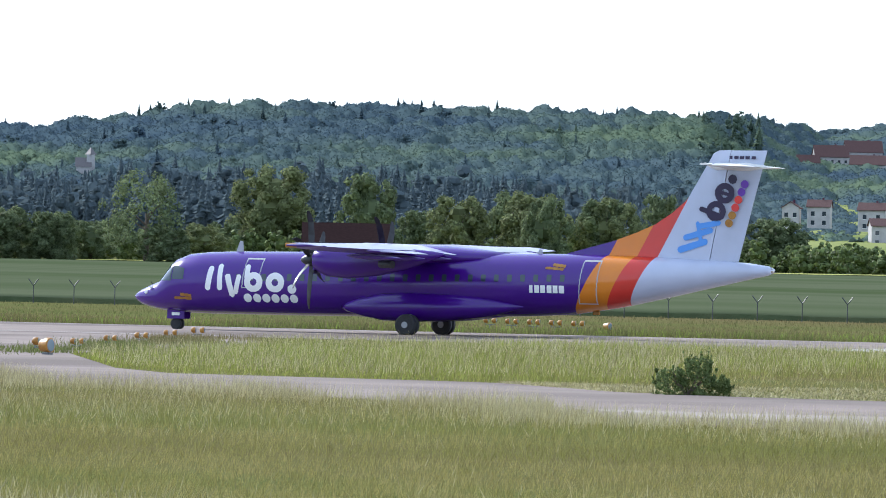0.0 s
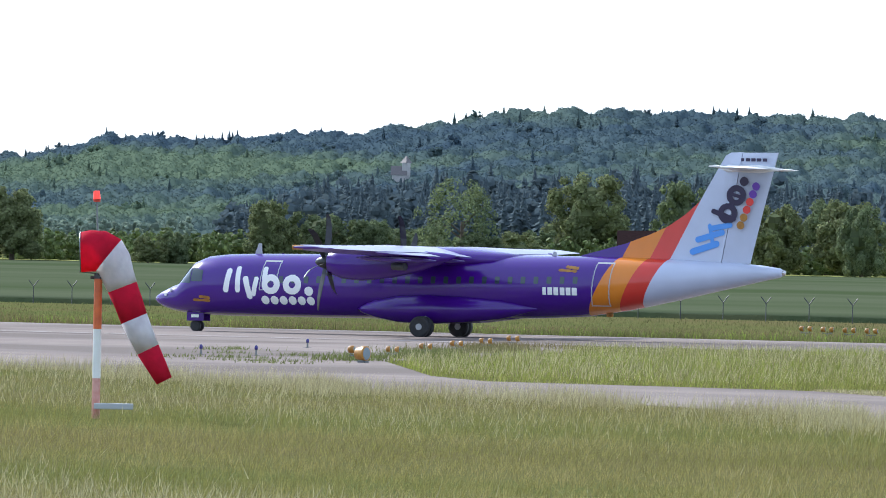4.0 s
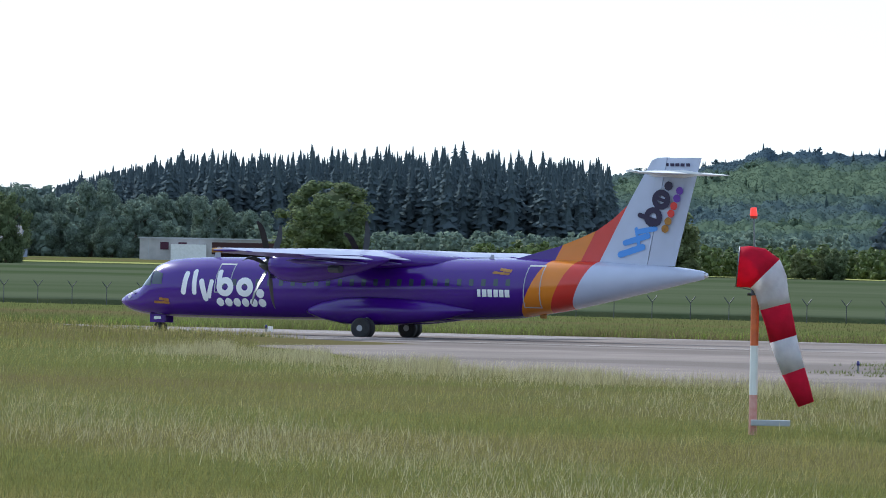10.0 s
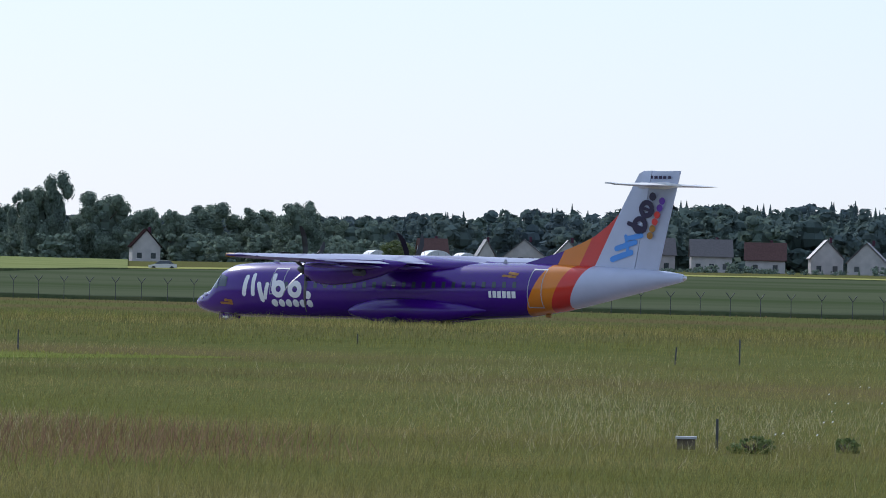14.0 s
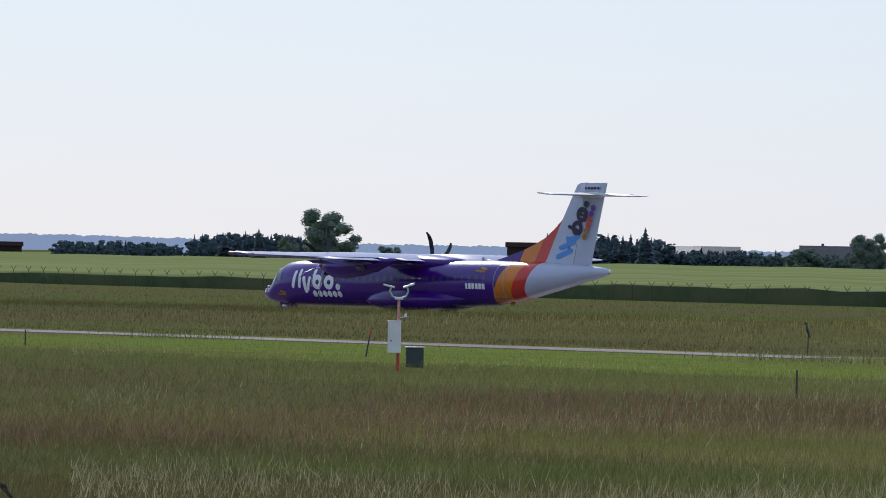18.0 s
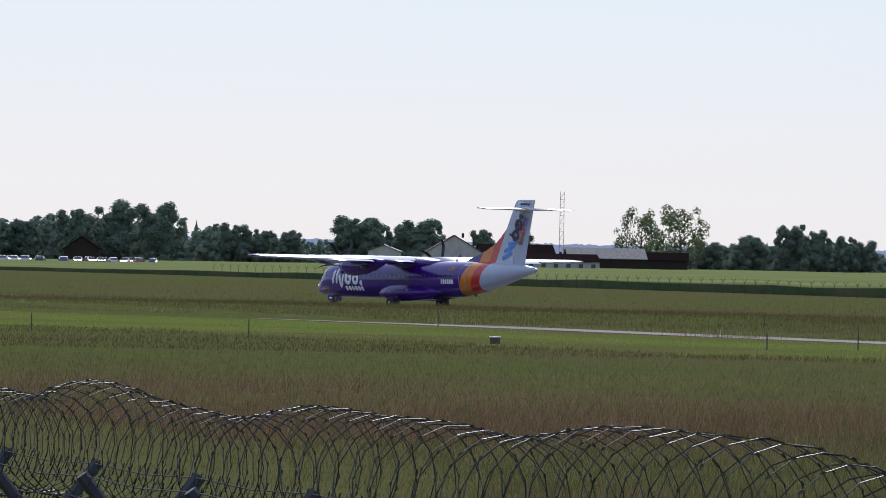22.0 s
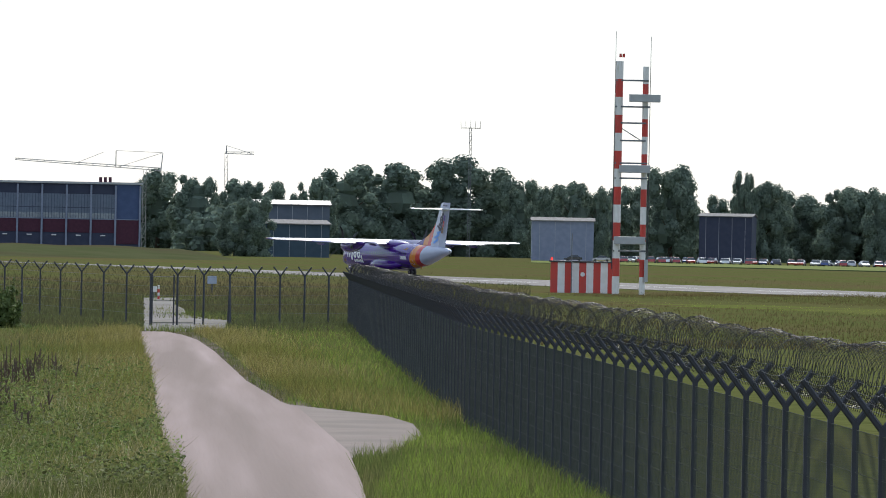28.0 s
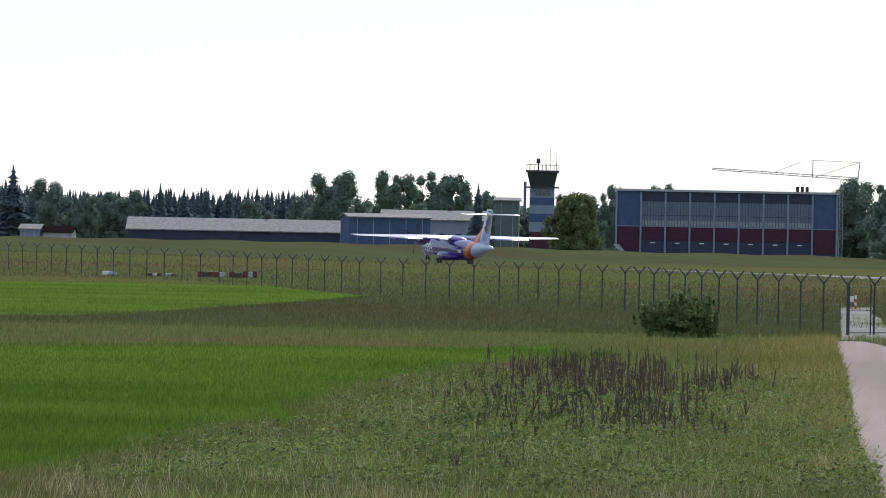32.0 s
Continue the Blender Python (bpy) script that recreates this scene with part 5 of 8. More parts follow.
def tube(pts, r, n=6):
    """A closed bent tube through points."""
    bm = bmesh.new()
    k = len(pts)
    mid_point = sum((Vector(p) for p in pts), Vector()) / k
    rows = []
    for i, p in enumerate(pts):
        out = (Vector(p) - mid_point).normalized()
        way = (Vector(pts[(i + 1) % k]) - Vector(pts[i - 1])).normalized()
        side = out.cross(way)
        rows.append([bm.verts.new(Vector(p) + (out * math.cos(2 * math.pi * j / n) + side * math.sin(2 * math.pi * j / n)) * r) for j in range(n)])
    for i in range(k):
        for j in range(n):
            bm.faces.new((rows[i][j], rows[i][(j + 1) % n], rows[(i + 1) % k][(j + 1) % n], rows[(i + 1) % k][j]))
    return bm


part("hoop", tube(sock_ring(0), 0.014), GALV, windsock)
for z in (-0.42, 0.42):
    part("bracket", rod((0, 0, z), (-0.37, 0, z * 0.96), 0.012, 0.012, 6), GALV, windsock)


# ---- lamps on the grass island ----
LENS = material("lens", (0.2, 0.26, 0.33), 0.08, coat=1.0)


def lamp_pair(m):
    t = thing("approach_lamp", m, "pair of small orange airfield lamps on a low stand", "airfield lamp", "lamps beside the runway")
    part("stand", box((0.62, 0.06, 0.05), (0, 0, 0.22), 0.01, rod((0, 0, 0), (0, 0, 0.24), 0.03, 0.03, 8)), GALV, t)
    for x in (-0.26, 0.26):
        h = part("lamp_head", loft([[(x + u, r * math.cos(a), 0.5 + r * math.sin(a)) for a in np.linspace(0, 2 * math.pi, 14, endpoint=False)] for u, r in ((-0.14, 0.06), (-0.08, 0.15), (0.06, 0.17), (0.14, 0.15))]), ORANGE, t, smooth=True)
        part("lens", rod((x + 0.14, 0, 0.5), (x + 0.15, 0, 0.5), 0.13, 0.12, 14), LENS, h)
        part("neck", rod((x, 0, 0.25), (x, 0, 0.38), 0.025, 0.025, 8), GALV, h)
    return t


def flood(m):
    t = thing("approach_light", m, "large orange drum lamp with a glass front", "airfield lamp", "lamps beside the runway")
    d = part("drum", loft([[(u, r * math.cos(a), 0.42 + r * math.sin(a)) for a in np.linspace(0, 2 * math.pi, 22, endpoint=False)] for u, r in ((-0.34, 0.2), (-0.3, 0.26), (0.1, 0.31), (0.16, 0.33), (0.18, 0.3))]), ORANGE, t, smooth=True)
    part("lens", rod((0.18, 0, 0.42), (0.2, 0, 0.42), 0.27, 0.24, 20), LENS, d)
    part("foot", box((0.4, 0.3, 0.12), (0, 0, 0), 0.02), GALV, t)
    return t


base_pair = None
for k in range(6):
    u = k / 5
    m = pose(-98.5 - 12.5 * u, 231 + 44 * u, 0.0, 0, 0, 8) @ Matrix.Scale(0.75 + 0.1 * u, 4)
    base_pair = lamp_pair(m) if base_pair is None else copy_thing(base_pair, m) and base_pair
for k in range(5):
    copy_thing(base_pair, pose(-119.0 + 1.45 * k, 328.8 - 1.25 * k, 0.05, 0, 0, 8) @ Matrix.Scale(0.95, 4))
big = flood(pose(-96.8, 227.5, 0, 0, 0, -12) @ Matrix.Scale(0.72, 4))
copy_thing(big, pose(-111.3, 322.3, 0.05, 0, 0, -12) @ Matrix.Scale(0.85, 4))


def edge_lamp(m, tall=0.35):
    t = thing("taxiway_lamp", m, "small blue taxiway lamp on a stalk", "airfield lamp", "taxiway lamps")
    part("stalk", rod((0, 0, 0), (0, 0, tall), 0.035, 0.03, 8), GALV, t)
    part("dome", loft([[(r * math.cos(a), r * math.sin(a), tall + z) for a in np.linspace(0, 2 * math.pi, 12, endpoint=False)] for z, r in ((0, 0.05), (0.06, 0.06), (0.12, 0.045), (0.145, 0.015))]), material("blue_glass", (0.035, 0.025, 0.16), 0.1, coat=0.5), t, smooth=True)
    part("plate", rod((0, 0, 0), (0, 0, 0.03), 0.16, 0.16, 14), DARK, t)
    return t


lamp0 = edge_lamp(pose(-111.6, 257.3, 0), 0.2)
for x, y in ((-106.1, 236), (-104.6, 237), (-163, 301), (-205, 281.5), (-330, 281.0), (-480, 281)):
    copy_thing(lamp0, pose(x, y, 0))
tagged(part("distance_marker", box((0.22, 0.08, 0.26), (-163.5, 302.3, 0.0), 0.02), WHITE), "small white marker beside the runway", "marker")


BARRIER_DARK = material("dark_red_paint", (0.16, 0.03, 0.025), 0.7, second=(0.12, 0.025, 0.02), scale=3)


# ---- fences ----
FENCE_DIR = Vector((-0.9385, 0.3453, 0))
FENCE_SIDE = Vector((-0.3453, -0.9385, 0))


def y_post(tall=2.08, arm=0.33, w=0.062):
    bm = box((w, w, tall + 0.35), (0, 0, -0.35))
    for s in (-1, 1):
        rod((0, 0, tall - 0.03), (0, s * arm * 0.84, tall + arm), w * 0.52, w * 0.5, 6, bm)
    me = bpy.data.meshes.new("post")
    bm.to_mesh(me)
    bm.free()
    me.materials.append(POSTGREY)
    return me


YPOST = y_post()
YPOST_WIDE = y_post(2.2, 0.38, 0.07)


def wires_mesh(name, lines, r, mat, n=3):
    """Thin wires along straight pieces, given as arrays of starts and ends."""
    a, b = np.array(lines[0], float), np.array(lines[1], float)
    d = b - a
    d /= np.linalg.norm(d, axis=1, keepdims=True)
    ref = np.where(np.abs(d[:, 2:3]) > 0.9, np.array([[1.0, 0, 0]]), np.array([[0, 0, 1.0]]))
    u = np.cross(d, ref)
    u /= np.linalg.norm(u, axis=1, keepdims=True)
    w = np.cross(d, u)
    v, f = [], []
    for k in range(n):
        o = (u * math.cos(2 * math.pi * k / n) + w * math.sin(2 * math.pi * k / n)) * r
        v += [a + o, b + o]
    v = np.stack(v, 1).reshape(-1, 3)
    base = np.arange(len(a)) * 2 * n
    for k in range(n):
        q = (k + 1) % n
        f.append(np.stack([base + 2 * k, base + 2 * q, base + 2 * q + 1, base + 2 * k + 1], -1))
    me = mesh_np(name, v, np.concatenate(f))
    me.materials.append(mat)
    return me


def coil_lines(path, radius, pitch, phase=0.0, hand=1, seg=16, sag=0.0):
    """A wire helix laid along a polyline of points."""
    path = np.array(path, float)
    step = np.linalg.norm(np.diff(path, axis=0), axis=1)
    s = np.concatenate([[0], np.cumsum(step)])
    n = int(s[-1] / pitch * seg)
    t = np.linspace(0, s[-1], n)
    c = np.stack([np.interp(t, s, path[:, k]) for k in range(3)], -1)
    d = np.gradient(c, axis=0)
    d /= np.linalg.norm(d, axis=1, keepdims=True)
    side = np.cross(d, (0, 0, 1.0))
    a = hand * 2 * np.pi * t / pitch + phase + 0.9 * np.sin(t * 1.17 + phase) + 0.8 * np.sin(t * 0.41)
    wob = 1 + 0.07 * np.sin(t * 0.83 + 2 * np.sin(t * 0.29)) + 0.04 * np.sin(t * 2.3 + 1.3)
    p = c + side * (np.cos(a) * radius * wob)[:, None] + np.stack([0 * a, 0 * a, np.sin(a) * radius * wob + sag * np.sin(t * 1.05 + 0.5)], -1)
    return p[:-1], p[1:]


def fence_y(x):
    """The near fence's line: straight, with a slight bend half way."""
    return np.interp(-np.asarray(x, float), [0, 150, 338, 600], [7.1, 62.3, 134.5, 235.1])


def fence_z(x):
    """The ground along the near fence, highest beside the viewing mound."""
    return float(np.interp(-x, [14, 20, 24, 28, 40, 48, 64, 90], [0.24, 0.24, 0.21, 0.18, 0.12, 0.05, -0.02, 0.0]))


fence = thing("perimeter_fence", Matrix(), "dark grey steel fence with Y-shaped post tops and razor wire", "fence")
xs = np.linspace(-16.8, -338, 3000)
run = np.concatenate([[0], np.cumsum(np.hypot(np.diff(xs), np.diff(fence_y(xs))))])
TURN = math.degrees(math.atan2(FENCE_DIR.y, FENCE_DIR.x))


def fence_at(s):
    x = float(np.interp(s, run, xs))
    return Vector((x, float(fence_y(x)), fence_z(x)))


POSTS = [fence_at(2.69 * k) for k in range(int(run[-1] / 2.69) + 1)]
for p in POSTS:
    o = part("post", YPOST, POSTGREY, fence)
    o.matrix_basis = pose(p.x, p.y, p.z, 0, 0, TURN)
A, B = [], []
for k in range(int(run[-1] / 0.11)):
    p = fence_at(0.11 * k)
    A.append((p.x, p.y, p.z - 0.2)), B.append((p.x, p.y, p.z + 2.0))
for p, q in zip(POSTS, POSTS[1:]):
    for k in range(11):
        z = 0.03 + k * 0.197
        A.append((p.x, p.y, p.z + z)), B.append((q.x, q.y, q.z + z))
part("wire_mesh", wires_mesh("wire_mesh", (A, B), 0.0037, MESHWIRE), MESHWIRE, fence, "welded wire mesh")
A, B = [], []
for s in (-1, 1):
    for f in (0.5, 0.98):
        for p, q in zip(POSTS, POSTS[1:]):
            o = FENCE_SIDE * (s * 0.26 * f)
            z = Vector((0, 0, 2.08 + 0.33 * f))
            u, w = p + o + z, q + o + z
            m = (u + w) / 2 - Vector((0, 0, 0.02))
            A += [u, m]
            B += [m, w]
            for j in range(12):
                c = u.lerp(w, (j + 0.5) / 12)
                A.append((c.x - 0.02, c.y, c.z - 0.045)), B.append((c.x + 0.02, c.y, c.z + 0.02))
part("barbed_wire", wires_mesh("barbed_wire", (A, B), 0.0035, WIRE), WIRE, fence, "barbed wire strands")
mid = [(p.x - FENCE_SIDE.x * 0.3, p.y - FENCE_SIDE.y * 0.3, p.z + 2.47) for p in POSTS]
for hand, ph in ((1, 0.0), (-1, 1.0)):
    loops = coil_lines(mid, 0.285, 0.4, ph, hand, sag=0.03)
    part("razor_coil", wires_mesh("razor_coil", loops, 0.0026, WIRE), WIRE, fence, "coiled razor wire")
    way = loops[1] - loops[0]
    way /= np.linalg.norm(way, axis=1, keepdims=True)
    tilt = np.random.default_rng(41 + hand).normal(0, 1, way.shape)
    across = np.cross(way, tilt)
    across /= np.linalg.norm(across, axis=1, keepdims=True)
    v = np.stack([loops[0] - way * 0.015, loops[0] - across * 0.006, loops[0] + way * 0.015, loops[0] + across * 0.006], 1).reshape(-1, 3)
    part("blade_strip", mesh_np("blade_strip", v, np.arange(len(v)).reshape(-1, 4)), WIRE, fence, "small steel blades along the coil")

BROWN_PLUMAGE = material("brown_plumage", (0.07, 0.03, 0.018), 0.8, second=(0.035, 0.02, 0.015), scale=25)
for (bx, by, bz), turn in (((-54.49, 27.15, 2.39), 30), ((-52.22, 26.31, 2.39), 200)):
    near_post = min(POSTS, key=lambda q: (q.x + FENCE_SIDE.x * 0.27 - bx) ** 2 + (q.y + FENCE_SIDE.y * 0.27 - by) ** 2)
    at = near_post + FENCE_SIDE * 0.27 + Vector((0, 0, 2.43))
    wren = thing("small_bird", pose(at.x, at.y, at.z, 0, 0, turn), "small brown bird perched on the tip of a fence post", "bird", "birds on the fence")
    part("body", loft([[(u + 0.25 * r * math.cos(a), r * math.cos(a), z + r * math.sin(a)) for a in np.linspace(0, 2 * math.pi, 10, endpoint=False)] for u, z, r in ((-0.055, 0.035, 0.006), (-0.04, 0.042, 0.026), (0.0, 0.052, 0.036), (0.03, 0.066, 0.03), (0.045, 0.075, 0.012))]), BROWN_PLUMAGE, wren, smooth=True)
    part("head", loft([[(u, r * math.cos(a), z + r * math.sin(a)) for a in np.linspace(0, 2 * math.pi, 10, endpoint=False)] for u, z, r in ((0.025, 0.092, 0.008), (0.034, 0.096, 0.021), (0.05, 0.098, 0.023), (0.064, 0.096, 0.012), (0.082, 0.094, 0.002))]), BROWN_PLUMAGE, wren, smooth=True)
    part("tail_feathers", box((0.075, 0.022, 0.008), (-0.085, 0, 0.024)), BROWN_PLUMAGE, wren)
    for q in (-0.01, 0.01):
        part("foot", rod((0, q, 0.0), (0.003, q, 0.03), 0.003, 0.003, 5), DARK, wren)

# the fence across the track, with its gate
cross = thing("cross_fence", Matrix(), "steel mesh fence with Y-shaped post tops across the field", "fence")
BENDS = [(-340.0, 135.5), (-320, 118.3)] + [tuple(polar(a, d).xy) for a, d in ((70.5, 380), (71.3, 440), (72.2, 490), (73.2, 540), (74.2, 620), (75.8, 740), (77.5, 860))]
rows = []
for k, (a, b) in enumerate(zip(BENDS, BENDS[1:])):
    a, b = Vector((*a, 0)), Vector((*b, 0))
    gap = 3.35 if k == 0 else 8.6
    n = max(1, round((b - a).length / gap))
    rows += [(a.lerp(b, i / n), math.degrees(math.atan2((b - a).y, (b - a).x))) for i in range(n)]
A, B = [], []
for k, (p, turn) in enumerate(rows):
    z = float(rise(p.x))
    o = part("post", YPOST_WIDE, POSTGREY, cross)
    o.matrix_basis = pose(p.x, p.y, z, 0, 0, turn)
    if k % 9 == 5:
        part("brace", rod((p.x - 1.0, p.y + 0.3, z), (p.x, p.y, z + 1.8), 0.03, 0.03, 6, rod((p.x + 1.0, p.y - 0.3, z), (p.x, p.y, z + 1.8), 0.03, 0.03, 6)), POSTGREY, cross)
    if k:
        q = rows[k - 1][0]
        zq = float(rise(q.x))
        for h in (0.1, 0.5, 0.9, 1.3, 1.7, 2.1, 2.35, 2.48):
            A.append((q.x, q.y, zq + h)), B.append((p.x, p.y, z + h))
part("fence_wire", wires_mesh("fence_wire", (A, B), 0.006, WIRE), WIRE, cross, "thin fence wires")
gate = thing("gate", pose(-320.6, 118.6, 0, 0, 0, math.degrees(math.atan2(-17.2, 20))), "closed grey tubular steel gate over the track", "gate")
for x in (0.0, 2.65, 5.3):
    part("upright", box((0.055, 0.055, 2.2), (-x, 0, 0), 0.008), POSTGREY, gate)
for z in (0.15, 1.1, 2.1):
    part("rail", rod((0, 0, z), (-5.3, 0, z), 0.016, 0.016, 8), MESHWIRE, gate)

# the fence on the far side of the runway, thin at that distance
A, B = [], []
for k in range(330):
    x = 10 - 2.6 * k
    y = 382 - 0.15 * x
    z = float(rise(x))
    h = float(np.interp(-x, [200, 330], [1.0, 1.28]))
    A.append((x, y, z)), B.append((x, y, z + h))
    for s in (-1, 1):
        A.append((x, y, z + h - 0.03)), B.append((x + s * 0.27, y + 0.08 * s, z + h + 0.34))
far_fence = tagged(part("far_fence", wires_mesh("far_fence", (A, B), 0.026, DARK, 4), DARK), "row of grey Y-topped fence posts beyond the runway", "fence", kind="stuff")


# ---- weather mast, marker posts and small boxes in the grass ----
ws = thing("weather_mast", facing(47.67, 243, 0), "weather mast with a white cabinet and twin sensor arms", "weather station")
part("pole", rod((0, 0, 0), (0, 0, 1.05), 0.05, 0.05, 10), RED, ws, "red lower pole")
part("pole", rod((0, 0, 1.05), (0, 0, 2.2), 0.045, 0.045, 10), FADED, ws, "faded upper pole")
cab = part("cabinet", box((0.4, 0.3, 0.95), (-0.12, -0.12, 0.55), 0.02), WHITE, ws, "white cabinet")
part("latch", box((0.05, 0.02, 0.04), (-0.22, -0.28, 0.9)), DARK, cab)
part("cabinet_lid", box((0.44, 0.34, 0.03), (-0.12, -0.12, 1.5), 0.01), WHITE, cab)
part("crossarm", rod((-0.05, 0, 1.6), (0.36, 0, 1.64), 0.02, 0.02, 8), GALV, ws)
part("vane", rod((0.2, 0, 1.64), (0.22, 0, 1.76), 0.05, 0.03, 10), WHITE, ws)
for s in (-1, 1):
    bm = bmesh.new()
    pts = [(0, 0, 2.2), (s * 0.2, 0, 2.26), (s * 0.28, 0, 2.42), (s * 0.24, 0, 2.56)]
    for a, b in zip(pts, pts[1:]):
        rod(a, b, 0.03, 0.026, 8, bm)
    arm = part("sensor_arm", bm, GREY, ws, "curved sensor arm")
    part("sensor_head", rod((s * 0.3 - 0.18, 0, 2.58 - s * 0.04), (s * 0.3 + 0.16, 0, 2.6 + s * 0.06), 0.028, 0.034, 10), WHITE, arm)
part("hub", box((0.26, 0.14, 0.08), (0, 0, 2.17), 0.02), WHITE, ws)
eb = thing("equipment_box", facing(47.55, 252, 0), "dark green equipment box in the grass", "box")
part("body", box((0.56, 0.5, 0.6), (0, 0, 0), 0.03), material("dark_green", (0.03, 0.045, 0.04), 0.5, second=(0.04, 0.055, 0.05), scale=5), eb)
part("lid", box((0.62, 0.56, 0.05), (0, 0, 0.6), 0.015), GREY, eb)


def stake(az, d, tall, top=None, lean=0.0, r=0.028):
    t = thing("marker_stake", facing(az, d) @ pose(0, 0, 0, 0, lean, 0), "thin dark marker stake standing in the grass", "stake", "marker stakes in the grass")
    part("shaft", rod((0, 0, 0), (0, 0, tall), r, r * 0.9, 8), DARK, t)
    if top:
        part("tip", rod((0, 0, tall), (0, 0, tall + 0.18), r * 1.2, r * 1.1, 8), top, t)
    return t


for az, d, tall, top, lean in ((33.08, 320, 0.95, None, 0), (34.12, 275, 0.9, None, 0), (34.58, 275, 0.6, None, 4), (36.85, 300, 0.6, None, 0), (41.01, 277, 0.85, RED, 3), (41.94, 245, 0.6, None, 0), (39.27, 282, 0.7, None, 0), (47.9, 275, 0.75, RED, 10), (44.82, 208, 0.75, None, 0), (50.33, 285, 0.6, None, 0), (50.67, 330, 1.2, None, 0), (52.85, 300, 0.8, None, 0), (55.0, 338, 0.7, None, 0), (58.7, 347, 0.8, None, 0), (60.25, 360, 0.8, None, 0), (57.35, 420, 0.8, None, 0), (54.35, 345, 0.9, None, 0), (55.02, 430, 0.8, None, 0), (62.95, 420, 0.8, None, 0), (63.3, 470, 0.7, None, 0), (31.94, 125, 0.6, DARK, 0), (31.3, 125, 0.6, DARK, 0), (34.27, 152, 0.6, None, 0), (32.0, 128, 0.55, None, 0)):
    stake(az, d, tall, top, lean)
st = stake(44.75, 300, 0.8, None, 3)
bird = thing("bird", facing(44.75, 300, 0.8), "dark bird of prey perched on a stake", "bird")
part("body", loft([[(x + r * 0.6 * math.cos(a), r * math.sin(a), z) for a in np.linspace(0, 2 * math.pi, 12, endpoint=False)] for x, z, r in ((0.1, -0.1, 0.02), (0.06, 0.02, 0.08), (0.0, 0.18, 0.11), (-0.03, 0.32, 0.09), (-0.05, 0.4, 0.05))]), DARK, bird, smooth=True)
part("head", loft([[(x + r * math.cos(a), r * math.sin(a), z) for a in np.linspace(0, 2 * math.pi, 10, endpoint=False)] for x, z, r in ((-0.05, 0.38, 0.05), (-0.07, 0.44, 0.065), (-0.09, 0.5, 0.04))]), DARK, bird, smooth=True)
vent = thing("vent_post", facing(30.98, 126.5), "short grey concrete vent post with a flat cap", "vent")
part("shaft", rod((0, 0, 0), (0, 0, 0.33), 0.13, 0.11, 12), POSTGREY, vent)
part("cap", loft([[(r * math.cos(a), r * math.sin(a), z) for a in np.linspace(0, 2 * math.pi, 14, endpoint=False)] for z, r in ((0.33, 0.14), (0.38, 0.2), (0.43, 0.12), (0.48, 0.05))]), DARK, vent)
cap = [facing(34.49, 150.5), facing(56.94, 337)]
for m, s in zip(cap, (1.0, 1.25)):
    t = thing("cable_box", m @ Matrix.Scale(s, 4), "small weathered wooden cable box in the grass", "box")
    part("body", box((0.34, 0.3, 0.2), (0, 0, 0.04), 0.01), BARK, t)
    part("lid", box((0.4, 0.36, 0.05), (0, 0, 0.24), 0.01), GREY, t)

# red and white barrier blocks and reels lying beyond the cross fence
for k, (az, w, h, mats) in enumerate(((74.98, 1.3, 0.35, (WHITE, GREY)), (74.66, 1.2, 0.3, (BARRIER_DARK, WHITE, BARRIER_DARK)), (74.54, 1.0, 0.25, (GREY, BARRIER_DARK)), (74.3, 1.3, 0.5, (BARRIER_DARK, DARK, BARRIER_DARK)), (74.2, 1.0, 0.5, (BARRIER_DARK, GREY)), (74.08, 1.1, 0.5, (BARRIER_DARK, DARK)), (73.98, 1.2, 0.6, (BARRIER_DARK, GREY, BARRIER_DARK)))):
    q = polar(az, 690)
    t = thing("barrier_block", facing(az, 690, float(rise(q.x)), 14 * math.sin(k * 2.3)), "faded red and white barrier blocks lying in the grass", "barrier", "barrier blocks beyond the fence")
    for j, mt in enumerate(mats):
        part("segment", box((w / len(mats) - 0.02, 0.5, h * (1 - 0.12 * (j % 2))), (-w / 2 + w * (j + 0.5) / len(mats), 0, 0), 0.05), mt, t)

# ---- masts beside the runway ----
def banded(t, x, y, height, r, n, first=0, name="leg"):
    for k in range(n):
        part(name, rod((x, y, height * k / n), (x, y, height * (k + 1) / n), r, r, 12), (WHITE, RED)[(k + first) % 2], t, ("white band", "red band")[(k + first) % 2])


gm = thing("antenna_tower", facing(66.3, 640, float(rise(-586))), "red and white twin-legged antenna tower beside the runway", "antenna tower")
banded(gm, -1.05, 0, 18.6, 0.3, 13)
banded(gm, 1.05, 0, 18.2, 0.24, 13)
for z, w in ((17.0, 2.6), (14.9, 2.8), (13.6, 2.3), (12.2, 2.3), (10.4, 2.6), (9.2, 2.6), (4.4, 2.6), (3.4, 2.6)):
    part("crossbar", box((w, 0.12, 0.14), (0, -0.2, z), 0.02), GALV, gm)
for x, z, w in ((1.0, 15.35, 2.5), (0.3, 9.7, 2.5), (0.0, 4.0, 2.5)):
    part("antenna_box", box((w, 0.5, 0.62), (x, -0.5, z), 0.04), GREY, gm, "grey antenna box")
for x, z0, z1 in ((-1.38, 2.0, 21.0), (1.42, 1.5, 20.6)):
    part("whip", rod((x, 0, z0), (x, 0, z1), 0.045, 0.02, 8), DARK, gm)
part("diagonal", rod((-0.9, 0, 13.3), (0.9, 0, 12.2), 0.04, 0.04, 6), GALV, gm)
part("lamp", rod((-0.75, 0, 18.9), (-0.75, 0, 19.2), 0.12, 0.1, 10, rod((-1.0, 0, 18.9), (-1.0, 0, 19.2), 0.12, 0.1, 10)), RED, gm, "red obstruction lamps")
